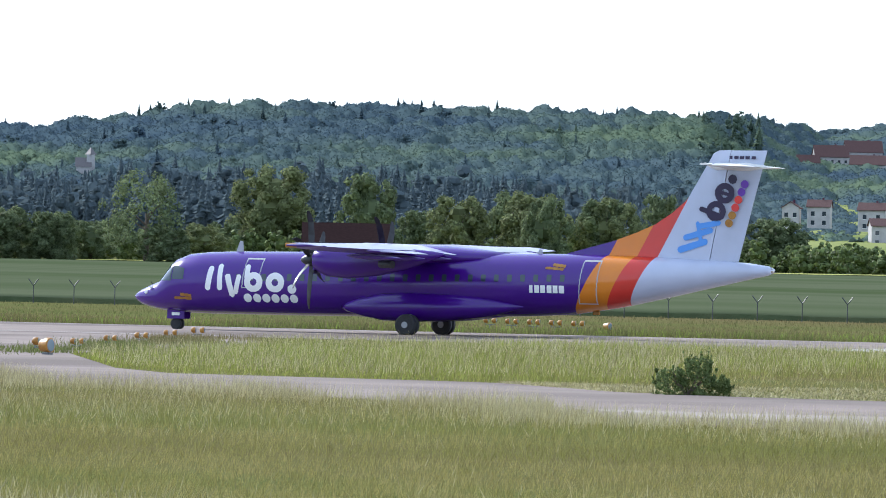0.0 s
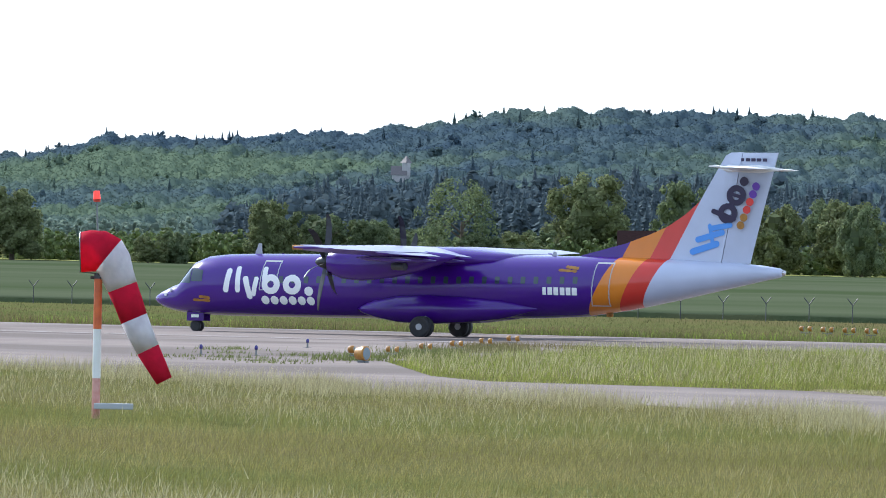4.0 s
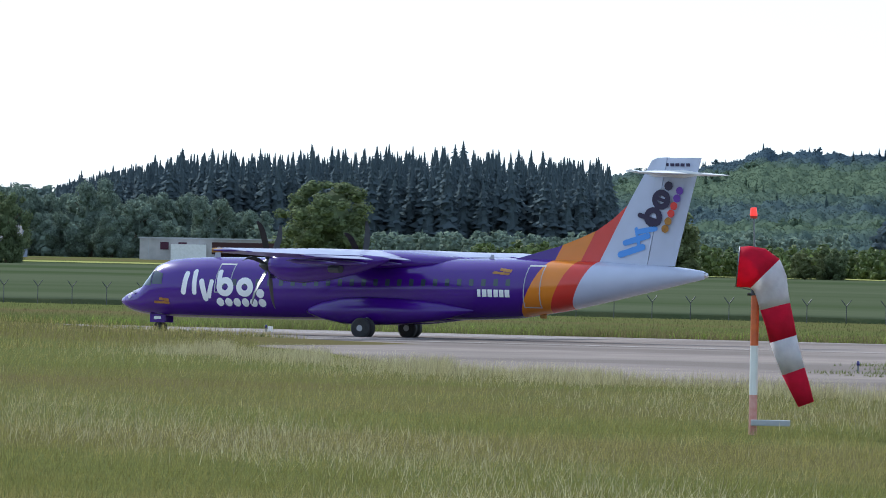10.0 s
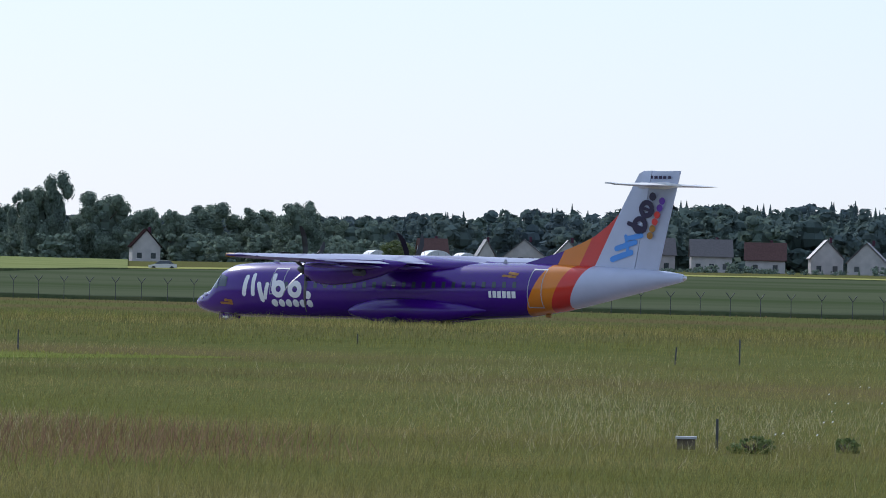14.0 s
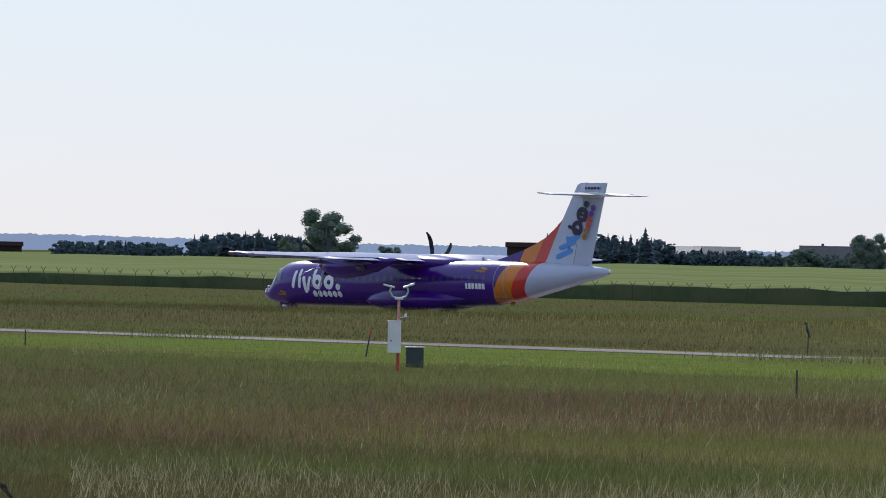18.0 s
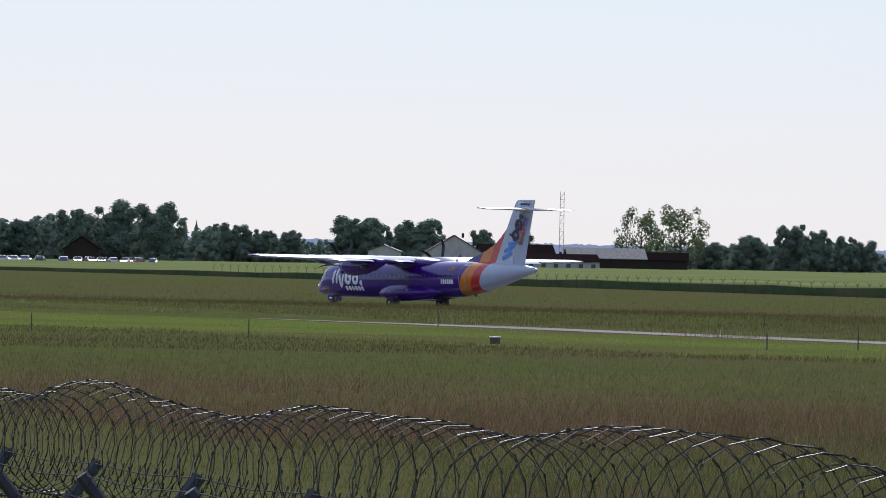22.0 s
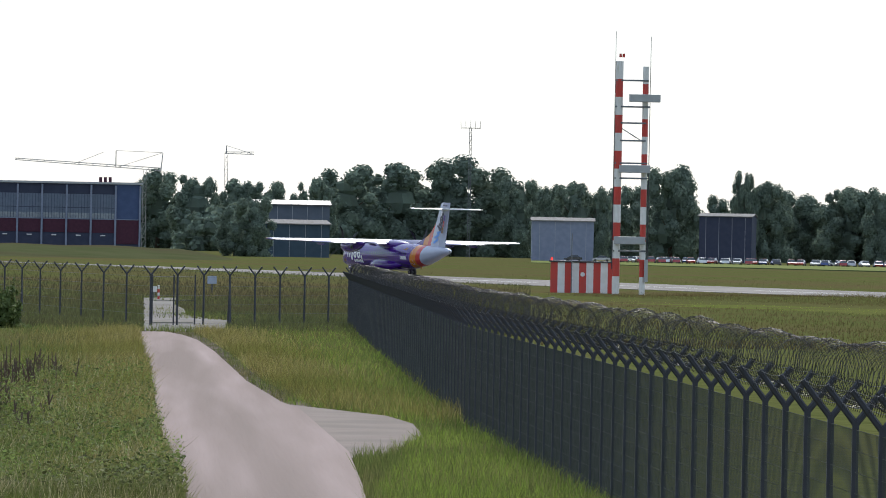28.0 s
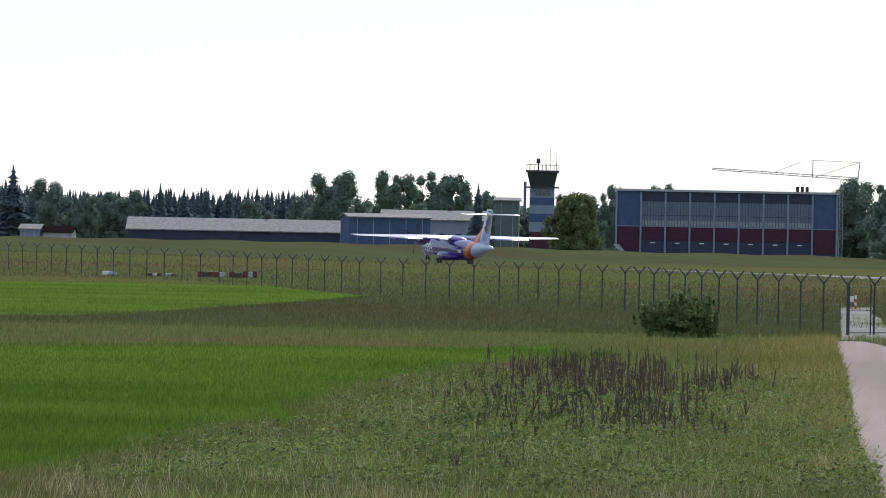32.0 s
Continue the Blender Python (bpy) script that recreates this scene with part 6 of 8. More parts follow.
part("ladder_box", box((0.3, 0.3, 1.8), (1.35, -0.3, 1.0), 0.03), GREY, gm)
hut = thing("antenna_hut", facing(66.63, 646, float(rise(-593))), "low red and white striped equipment hut", "hut")
for k in range(9):
    part("wall_panel", box((0.58, 2.6, 2.45), (-2.3 + 0.575 * k, 0, 0), 0.01), (RED, WHITE)[k % 2], hut)
part("roof", box((5.4, 2.8, 0.14), (0, 0, 2.45), 0.02), DARK, hut)
part("emblem_disc", rod((0.0, -1.32, 1.5), (0.0, -1.36, 1.5), 0.18, 0.18, 16), WHITE, hut)
part("lamp", rod((-2.5, 0, 2.6), (-2.5, 0, 2.85), 0.1, 0.08, 10), glow("red_lamp_small", (0.9, 0.05, 0.03), 1.0), hut)
part("pole", rod((-0.9, -1.5, 0), (-0.9, -1.5, 4.8), 0.05, 0.04, 8), GALV, hut)
lm = thing("marker_mast", facing(62.15, 521, float(rise(-461))), "slender red and white mast with a thin aerial", "mast")
banded(lm, 0, 0, 8.0, 0.11, 8, 1, "pole")
part("whip", rod((0.06, 0, 7.0), (0.1, 0, 10.6), 0.035, 0.015, 8), DARK, lm)
part("whip_top", rod((0.1, 0, 10.6), (0.08, 0, 12.0), 0.015, 0.006, 6), DARK, lm)
part("lamp", rod((-0.12, 0, 8.0), (-0.12, 0, 8.25), 0.1, 0.09, 10), RED, lm, "red obstruction lamp")
part("side_arm", rod((0, 0, 8.3), (0.65, 0, 8.28), 0.02, 0.02, 6), DARK, lm)
part("box", box((0.3, 0.25, 0.45), (-0.2, -0.2, 4.2), 0.02), GREY, lm)


# a low marker and a board beyond the cross fence
marker = thing("marker_post", pose(-466, 172.8, 0, 0, 0, 70), "short red and white marker post with a white box", "marker post")
for k in range(4):
    part("band", rod((0, 0, k * 0.22), (0, 0, k * 0.22 + 0.22), 0.07, 0.07, 10), RED if k % 2 == 0 else WHITE, marker)
part("box", box((0.34, 0.2, 0.36), (-0.28, 0, 0.48), 0.02), WHITE, marker)
part("box_stand", rod((-0.28, 0, 0), (-0.28, 0, 0.5), 0.03, 0.03, 8), GALV, marker)
board = thing("notice_board", pose(-532, 201.3, float(rise(-532)), 0, 0, 70), "small pale blue board on a dark post", "sign")
part("stake", rod((0, 0, 0), (0, 0, 1.25), 0.06, 0.05, 8), DARK, board)
part("panel", box((0.66, 0.04, 0.55), (0, -0.09, 0.65), 0.01), material("pale_blue_board", (0.4, 0.45, 0.55), 0.6, second=(0.34, 0.39, 0.5), scale=3), board)

# ---- buildings round the airfield ----
CREAM = material("cream_render", (0.47, 0.445, 0.43), 0.85, spec=0.2, second=(0.39, 0.37, 0.36), scale=0.6, bump=0.1)
BARNWOOD = material("barn_wood", (0.034, 0.026, 0.022), 0.95, spec=0.1, second=(0.048, 0.036, 0.03), scale=1.5, stretch=(8, 8, 0.6))
TILE_RED = material("red_tiles", (0.125, 0.07, 0.063), 0.85, spec=0.15, second=(0.095, 0.055, 0.05), scale=3, bump=0.5, bump_scale=10)
TILE_BROWN = material("brown_tiles", (0.026, 0.016, 0.016), 1.0, spec=0.0, second=(0.02, 0.013, 0.013), scale=3, bump=0.5, bump_scale=10)
TILE_GREY = material("grey_tiles", (0.13, 0.115, 0.115), 0.5, spec=0.5, second=(0.1, 0.09, 0.09), scale=3, bump=0.3, bump_scale=10)
TIN = material("tin_roof", (0.3, 0.285, 0.275), 0.9, spec=0.1, second=(0.2, 0.185, 0.17), scale=1.6, bump=0.3, bump_scale=6)
PALEBLUE = material("pale_blue_cladding", (0.24, 0.27, 0.36), 0.6, second=(0.2, 0.23, 0.31), scale=0.8)
BLUEWALL = material("blue_cladding", (0.08, 0.112, 0.215), 0.8, spec=0.2, second=(0.068, 0.096, 0.185), scale=0.8)
DARKBLUE = material("dark_cladding", (0.048, 0.055, 0.09), 0.8, spec=0.2, second=(0.058, 0.064, 0.1), scale=0.8)
TEALWALL = material("teal_cladding", (0.05, 0.08, 0.11), 0.8, second=(0.04, 0.068, 0.095), scale=0.8)
GREENWALL = material("green_grey_cladding", (0.1, 0.13, 0.13), 0.7, second=(0.085, 0.11, 0.11), scale=0.8)
BRICKRED = material("brick_red", (0.088, 0.032, 0.05), 0.8, spec=0.2, second=(0.07, 0.027, 0.044), scale=2)
BLUEGREY = material("blue_grey_cladding", (0.12, 0.14, 0.18), 0.8, spec=0.2, second=(0.1, 0.12, 0.155), scale=0.8)


def house(az, d, w, eave, ridge, face, wall, roof):
    p = polar(az, d)
    z = float(rise(p.x)) - 0.4
    if eave > 8 and d > 2250:
        z = eave - 6.5
    eave, ridge = eave - z, ridge - z
    if wall is CREAM and 1700 < d < 1900:
        eave, ridge = eave - 0.7, ridge + 0.9
    if wall is CREAM and 1700 < d < 1900 and face == "side" and w > 7 and round(az * 100) % 3 == 1:
        face, w, ridge = "front", w * 0.78, ridge + 0.5
    depth = min(max(w * 0.7, 6), 14)
    m = facing(az, d, z, 9 * math.sin(az * 31))
    words = wall.name.replace("_", " ")
    t = thing("house" if eave < 7 and w < 18 else "building", m, f"distant building with {words} walls and {roof.name.replace('_', ' ')} roof", "building", "buildings beyond the airfield")
    W, D = (w / 2, depth / 2)
    if face == "side":
        gable = [[(s * W, -D, 0), (s * W, -D, eave), (s * W, 0, ridge - 0.12), (s * W, D, eave), (s * W, D, 0)] for s in (-1, 1)]
        slopes = [[(s * (W + 0.35), -D - 0.45, eave - 0.25), (s * (W + 0.35), 0, ridge), (s * (W + 0.35), 0, ridge + 0.2), (s * (W + 0.35), -D - 0.45, eave - 0.05)] for s in (-1, 1)]
        back = [[(x, -y, zz) for x, y, zz in r] for r in slopes]
        front_w, spots = w, [(-W + w * (k + 0.5) / max(2, int(w / 3))) for k in range(max(2, int(w / 3)))]
    else:
        gable = [[(-W, s * D, 0), (-W, s * D, eave), (0, s * D, ridge - 0.12), (W, s * D, eave), (W, s * D, 0)] for s in (-1, 1)]
        slopes = [[(-W - 0.4, s * (D + 0.35), eave - 0.25), (0, s * (D + 0.35), ridge), (0, s * (D + 0.35), ridge + 0.2), (-W - 0.4, s * (D + 0.35), eave - 0.05)] for s in (-1, 1)]
        back = [[(-x, y, zz) for x, y, zz in r] for r in slopes]
        spots = [-W * 0.5, W * 0.5] if w < 9 else [-W * 0.6, -W * 0.2, W * 0.2, W * 0.6]
    part("wall", loft(gable), wall, t)
    part("roof", loft(slopes), roof, t)
    part("roof", loft(back), roof, t)
    if wall is not BARNWOOD and ridge - eave > 0.8:
        storeys = [1.0] if eave < 4.6 else [1.0, 3.7]
        for zz in storeys:
            for x in spots[:14]:
                if zz + 1.3 < eave:
                    win = part("window", box((1.1, 0.08, 1.3), (x, -D - 0.03, zz)), GLASS, t)
                    part("window_frame", box((1.3, 0.06, 0.12), (x, -D - 0.06, zz - 0.12)), WHITE, win)
        part("chimney", box((0.6, 0.6, 1.2), (W * 0.3, 0.4 if face == "side" else 0, ridge - 0.5)), BRICKRED, t)
    elif wall is not BARNWOOD:
        for x in spots[:10]:
            part("panel_seam", box((0.08, 0.05, eave * 0.96), (x, -D - 0.02, 0)), GREY, t)
    return t


house(36.33, 1800, 6.3, 4.4, 6.2, "side", CREAM, TILE_RED)
house(35.95, 1800, 3.8, 4.2, 6.2, "front", CREAM, TILE_GREY)
house(35.67, 1810, 9.1, 4.3, 6.5, "front", CREAM, TILE_GREY)
house(35.36, 1800, 6.3, 4.5, 6.4, "front", CREAM, TILE_GREY)
house(35.22, 1790, 3.8, 4.1, 5.7, "side", CREAM, TILE_GREY)
house(35.01, 1800, 10.8, 5.1, 7.4, "side", CREAM, TILE_GREY)
house(34.73, 1810, 7.9, 5.4, 7.3, "side", CREAM, TILE_GREY)
house(34.34, 1800, 9.1, 5.2, 7.2, "side", CREAM, TILE_GREY)
house(33.95, 1800, 8.9, 4.6, 6.7, "side", CREAM, TILE_RED)
house(33.52, 1810, 9.4, 5.2, 7.1, "side", CREAM, TILE_GREY)
house(33.22, 1790, 11.0, 4.4, 6.6, "side", CREAM, TILE_GREY)
house(32.89, 1800, 6.3, 4.7, 6.3, "side", CREAM, TILE_GREY)
house(32.71, 1810, 6.9, 4.6, 6.6, "side", CREAM, TILE_RED)
house(30.55, 1700, 22.0, 4.4, 7.3, "side", PALEBLUE, TILE_GREY)
house(31.65, 1750, 6.2, 4.0, 5.7, "front", CREAM, TILE_RED)
house(31.86, 1760, 5.6, 4.1, 5.8, "side", CREAM, TILE_RED)
house(30.73, 1700, 10.8, 4.0, 6.7, "side", CREAM, TILE_GREY)
house(17.86, 3600, 9.4, 41.8, 44.1, "side", WHITE, TILE_GREY)
house(17.65, 3600, 10.1, 44.4, 47.7, "side", CREAM, TILE_RED)
house(17.49, 3650, 15.4, 47.7, 52.9, "side", CREAM, TILE_RED)
house(17.22, 3600, 16.0, 43.9, 48.0, "side", CREAM, TILE_RED)
house(17.26, 3700, 16.9, 50.7, 55.9, "side", CREAM, TILE_RED)
house(17.18, 2400, 8.1, 17.0, 19.0, "side", CREAM, TILE_RED)
house(17.76, 2400, 5.1, 17.2, 18.9, "front", CREAM, TILE_RED)
house(17.56, 2400, 6.8, 17.7, 19.6, "side", CREAM, TILE_RED)
house(17.08, 2300, 9.7, 12.0, 13.9, "side", CREAM, TILE_RED)
house(41.12, 1800, 42.8, 2.5, 5.5, "side", BARNWOOD, TILE_RED)
house(40.38, 1850, 5.9, 3.5, 5.5, "front", BARNWOOD, TILE_BROWN)
house(40.23, 1850, 6.5, 3.6, 5.1, "side", CREAM, TILE_GREY)
house(38.38, 1800, 6.3, 4.9, 7.0, "front", CREAM, TILE_BROWN)
house(39.94, 1870, 12.5, 3.5, 5.6, "side", BARNWOOD, TILE_GREY)
house(44.69, 1850, 7.8, 4.2, 5.9, "side", CREAM, TILE_GREY)
house(44.48, 1850, 6.9, 4.2, 5.9, "side", CREAM, TILE_GREY)
house(44.26, 1840, 7.4, 4.1, 5.7, "side", CREAM, TILE_GREY)
house(44.05, 1830, 6.1, 3.8, 5.7, "side", CREAM, TILE_GREY)
house(43.81, 1850, 4.6, 4.5, 6.0, "side", CREAM, TILE_GREY)
house(43.60, 1850, 3.9, 4.1, 6.0, "front", CREAM, TILE_GREY)
house(45.73, 2100, 14.8, 4.7, 6.5, "side", BARNWOOD, TILE_GREY)
house(45.41, 2110, 11.9, 4.6, 6.6, "side", BARNWOOD, TILE_GREY)
house(45.98, 2090, 5.9, 3.9, 5.7, "front", CREAM, TILE_GREY)
house(57.25, 2100, 16.0, 4.9, 9.6, "front", CREAM, TILE_RED)
house(57.74, 2150, 8.3, 5.3, 6.8, "front", CREAM, TILE_GREY)
house(56.59, 2080, 26.1, 3.6, 5.2, "side", CREAM, TILE_BROWN)
house(56.81, 2200, 20.1, 5.1, 7.7, "side", BARNWOOD, TILE_BROWN)
house(56.17, 2120, 20.5, 4.5, 7.0, "side", BARNWOOD, TIN)
house(58.06, 2150, 7.3, 2.3, 3.8, "side", CREAM, TIN)
house(55.74, 2200, 12.4, 4.3, 6.2, "side", BARNWOOD, TILE_BROWN)
house(59.90, 2200, 9.6, 4.4, 7.6, "front", BARNWOOD, TILE_BROWN)
house(66.78, 1900, 14.6, 10.5, 11.0, "side", PALEBLUE, TIN)
house(65.60, 2100, 13.8, 13.2, 13.7, "side", DARKBLUE, TIN)
house(68.76, 1690, 17.0, 8.0, 8.6, "side", TEALWALL, TIN)
house(68.72, 1725, 16.0, 12.2, 12.9, "side", BLUEGREY, TILE_GREY)
house(74.09, 1500, 39.6, 5.3, 7.3, "side", DARKBLUE, TIN)
house(73.02, 1480, 15.1, 8.3, 8.7, "side", BLUEWALL, TIN)
house(72.67, 1560, 20.2, 8.2, 9.8, "side", PALEBLUE, TIN)
house(72.15, 1600, 4.7, 12.5, 12.8, "side", GREENWALL, TIN)
house(75.54, 1600, 3.9, 5.0, 5.7, "side", PALEBLUE, TIN)
house(75.34, 1600, 5.6, 4.5, 5.4, "side", CREAM, TILE_BROWN)


def greenhouse(az, d, w, h):
    t = thing("greenhouse", facing(az, d, 0, 8), "long low greenhouse covered with white plastic", "greenhouse", "greenhouses before the village")
    ringp = lambda y: [(w / 2 * math.cos(a), y, h * math.sin(a) ** 0.8) for a in np.linspace(0, math.pi, 13)]
    part("cover", loft([ringp(-6), ringp(6)]), material("plastic_sheet", (0.6, 0.62, 0.66), 0.35, second=(0.62, 0.64, 0.67), scale=0.8, translucent=0.2), t)
    for k in range(5):
        part("rib", box((0.08, 0.05, h * 0.9), (-w * 0.4 + w * 0.2 * k, -6.04, 0)), GREY, t)


for az, d, w, h in ((36.74, 1750, 5.5, 4.4), (36.31, 1750, 7.8, 4.6), (36.1, 1750, 5.2, 4.2), (17.35, 2000, 14, 3.2), (17.0, 2000, 14, 3.2), (29.06, 1900, 20, 5.0)):
    greenhouse(az, d, w, h)


def shed(az, d, w, low, high, label, roofmat=TILE_BROWN):
    t = thing("shed", facing(az, d, float(rise(polar(az, d).x))), label, "shed")
    D = 4.0
    part("wall", loft([[(s * w / 2, -D, 0), (s * w / 2, -D, low), (s * w / 2, D, high), (s * w / 2, D, 0)] for s in (-1, 1)]), BARNWOOD, t)
    part("roof", loft([[(s * (w / 2 + 0.4), -D - 0.5, low - 0.05), (s * (w / 2 + 0.4), D + 0.4, high + 0.1), (s * (w / 2 + 0.4), D + 0.4, high + 0.25), (s * (w / 2 + 0.4), -D - 0.5, low + 0.1)] for s in (-1, 1)]), roofmat, t)
    for k in range(int(w / 1.2)):
        part("board", box((0.12, 0.05, low * 0.95), (-w / 2 + 0.6 + k * 1.2, -D - 0.03, 0)), BARNWOOD, t)


shed(20.93, 955, 10.0, 3.4, 5.9, "open dark timber field barn with a red-brown roof")
shed(28.6, 1255, 9.5, 2.4, 4.0, "low dark timber field shed beside an oak")
shed(51.6, 2100, 11.2, 2.4, 3.4, "low dark timber shed beside two trees")
shed(50.5, 2100, 9.7, 2.4, 3.3, "low dark timber shed far out on the meadow")
shed(46.8, 1640, 6.0, 4.2, 5.0, "dark timber shed on the meadow")
shed(52.02, 2100, 4.5, 3.0, 3.6, "low dark hut under the trees")

castle = thing("castle", facing(22.82, 3030, 23) @ Matrix.Scale(0.78, 4), "small grey castle with a steep roof on the hillside", "castle")
part("wall", box((7, 7, 10), (0, 0, 0)), CREAM, castle)
part("tower", box((4, 4, 16), (3.5, 0, 0)), CREAM, castle)
part("roof", loft([[(s * 4, -4, 10), (s * 4, 0, 14.5), (s * 4, 4, 10)] for s in (-1, 1)]), TILE_GREY, castle)
part("tower_roof", rod((3.5, 0, 16), (3.5, 0, 19.5), 3.0, 0.1, 4), TILE_GREY, castle)
church = thing("church", facing(41.37, 2050, 0), "church tower with a pointed dark roof among trees", "church")
part("tower", box((4.9, 4.9, 15.3), (0, 0, 0)), TILE_GREY, church)
part("tower_roof", rod((0, 0, 15.3), (0, 0, 18.6), 3.7, 0.08, 4), TILE_GREY, church)
part("finial", rod((0, 0, 18.5), (0, 0, 19.6), 0.08, 0.04, 6), DARK, church)

# the hangar: nine bays, red below, glazed above
hz = float(rise(-1410))
hangar = thing("hangar", facing(70.585, 1500, hz), "large red and grey hangar with glazed upper doors", "hangar")
HW = 41.2
material("window_light", (0.33, 0.36, 0.37), 0.4, second=(0.2, 0.23, 0.27), scale=1.5)
part("wall", box((HW, 22, 13.2), (0, 11.2, 0)), DARKBLUE, hangar)
part("roof", box((HW + 0.8, 23, 0.4), (0, 11, 13.2)), GREY, hangar)
for k in range(10):
    x = -HW / 2 + HW * k / 9
    part("column", box((0.36, 0.5, 13.0), (x, -0.2, 0), 0.03), PALEBLUE, hangar)
for k in range(9):
    x = -HW / 2 + HW * (k + 0.5) / 9
    w = HW / 9 - 0.4
    edge = k in (0, 8)
    part("lower_panel", box((w, 0.16, 4.5 if edge else 2.5), (x, 0.05, 2.1 if edge else 4.1)), BRICKRED, hangar, "dark red lower panel")
    part("lower_panel", box((w, 0.16, 1.85 if edge else 3.85), (x, 0.05, 0.15)), DARKBLUE, hangar)
    part("sill", box((w, 0.2, 0.14), (x, -0.02, 6.58)), PALEBLUE, hangar)
    part("upper_panel", box((w, 0.16, 6.4 if edge else 1.75), (x, 0.05, 6.7 if edge else 11.35)), BLUEWALL if edge else DARKBLUE, hangar)
    if not edge:
        glass = part("glazing", box((w, 0.1, 4.6), (x, 0.06, 6.7)), material("milky_glass", (0.15, 0.185, 0.25), 0.5, second=(0.12, 0.152, 0.21), scale=1.0) if k == 1 else bpy.data.materials["milky_glass"], hangar, "milky glazing")
        for j in range(1, 8):
            part("glazing_bar", box((0.06, 0.06, 4.6), (x - w / 2 + w * j / 8, -0.02, 6.74)), DARKBLUE, glass)
        part("glazing_bar", box((w, 0.06, 0.1), (x, -0.03, 8.7)), DARKBLUE, glass)
        for j in range(8):
            part("pane", box((w / 8 - 0.1, 0.03, 0.95), (x - w / 2 + w * (j + 0.5) / 8, -0.005, 6.8)), bpy.data.materials["window_light"], glass, "pale lower pane")
        part("door_lamp", box((0.9, 0.2, 0.18), (x, -0.15, 3.5)), WHITE, hangar)
for k in range(3):
    part("chimney", rod((13.2 + 0.9 * k, 8, 13.5), (13.2 + 0.9 * k, 8, 14.6), 0.3, 0.3, 10), BRICKRED, hangar)
part("stair", loft([[(-HW / 2 - 0.5, y, 3.2), (-HW / 2 + 0.6, y, 3.2), (-HW / 2 + 3.2, y, 0.2), (-HW / 2 + 2.2, y, 0.2)] for y in (-2.4, -1.2)]), GREY, hangar)

tower = thing("control_tower", facing(71.905, 1500, hz), "airport control tower with grey and white bands", "control tower")
for k, (z0, z1, mat) in enumerate(((0, 5.2, BRICKRED), (5.2, 7.0, PALEBLUE), (7.0, 8.6, BLUEWALL), (8.6, 10.2, PALEBLUE), (10.2, 11.6, BLUEWALL), (11.6, 13.4, PALEBLUE))):
    part("shaft", box((4.6, 4.6, z1 - z0), (0, 0, z0)), mat, tower)
for k in range(4):
    part("window", box((0.6, 0.1, 0.9), (-1.2 + 0.8 * k, -2.33, 12.0)), GLASS, tower)
part("balcony", box((6.2, 6.2, 0.25), (0, 0, 13.4)), DARK, tower)
part("cab", loft([[(sx * r, sy * r, z) for sx, sy in ((-1, -1), (1, -1), (1, 1), (-1, 1))] for z, r in ((13.65, 2.3), (14.3, 2.4), (16.3, 2.85))]), GLASS, tower, "slanting glazed cab")
part("cab_roof", box((6.2, 6.2, 0.4), (0, 0, 16.3), 0.05), DARK, tower)
for k in range(9):
    part("rail_post", rod((-2.9 + 0.72 * k, -2.9, 16.7), (-2.9 + 0.72 * k, -2.9, 17.7), 0.05, 0.05, 6), DARK, tower)
part("rail", rod((-2.9, -2.9, 17.7), (2.9, -2.9, 17.7), 0.06, 0.06, 6), DARK, tower)
for x, z in ((-2.4, 19.0), (1.4, 21.0), (2.6, 19.6), (0.6, 20.0)):
    part("aerial", rod((x, 0, 16.6), (x, 0, z), 0.06, 0.03, 6), DARK, tower)
part("radar_dome", rod((-0.8, 0, 18.0), (-0.8, 0, 18.9), 0.4, 0.35, 10, rod((-0.8, 0, 16.6), (-0.8, 0, 18.0), 0.12, 0.12, 8)), DARK, tower)
part("side_ladder", box((0.5, 0.3, 7), (-3.2, 0, 7.5)), GALV, tower)

# a low white building before the wood
works = thing("building", facing(28.85, 1700, float(rise(-820))), "long low white building with dark red windows", "building")
part("wall", box((29.7, 9, 4.5), (0, 4.5, 0)), CREAM, works)
part("roof", box((30.3, 9.6, 0.3), (0, 4.5, 4.5)), GREY, works)
for x in (-9.6, -5.8):
    part("window", box((1.8, 0.12, 1.6), (x, -0.04, 2.2)), BRICKRED, works)
for x in (-13, -2.2, 2.4, 6.5, 11):
    part("panel_seam", box((0.12, 0.06, 4.4), (x, -0.02, 0)), GREY, works)
part("extension", box((7.5, 3, 3.4), (-4.5, -1.6, 0)), WHITE, works)


def lattice(name, m, height, w, label, mat=GALV, step=2.4):
    t = thing(name, m, label, "mast")
    n = int(height / step)
    for sx in (-1, 1):
        for sy in (-1, 1):
            part("leg", rod((sx * w, sy * w, 0), (sx * w * 0.8, sy * w * 0.8, height), 0.09, 0.08, 5), mat, t)
    for k in range(n):
        z = height * k / n
        part("brace", rod((-w, -w, z), (w, -w, z + height / n), 0.05, 0.05, 4, rod((-w, -w, z), (w, -w, z), 0.05, 0.05, 4)), mat, t)
    return t


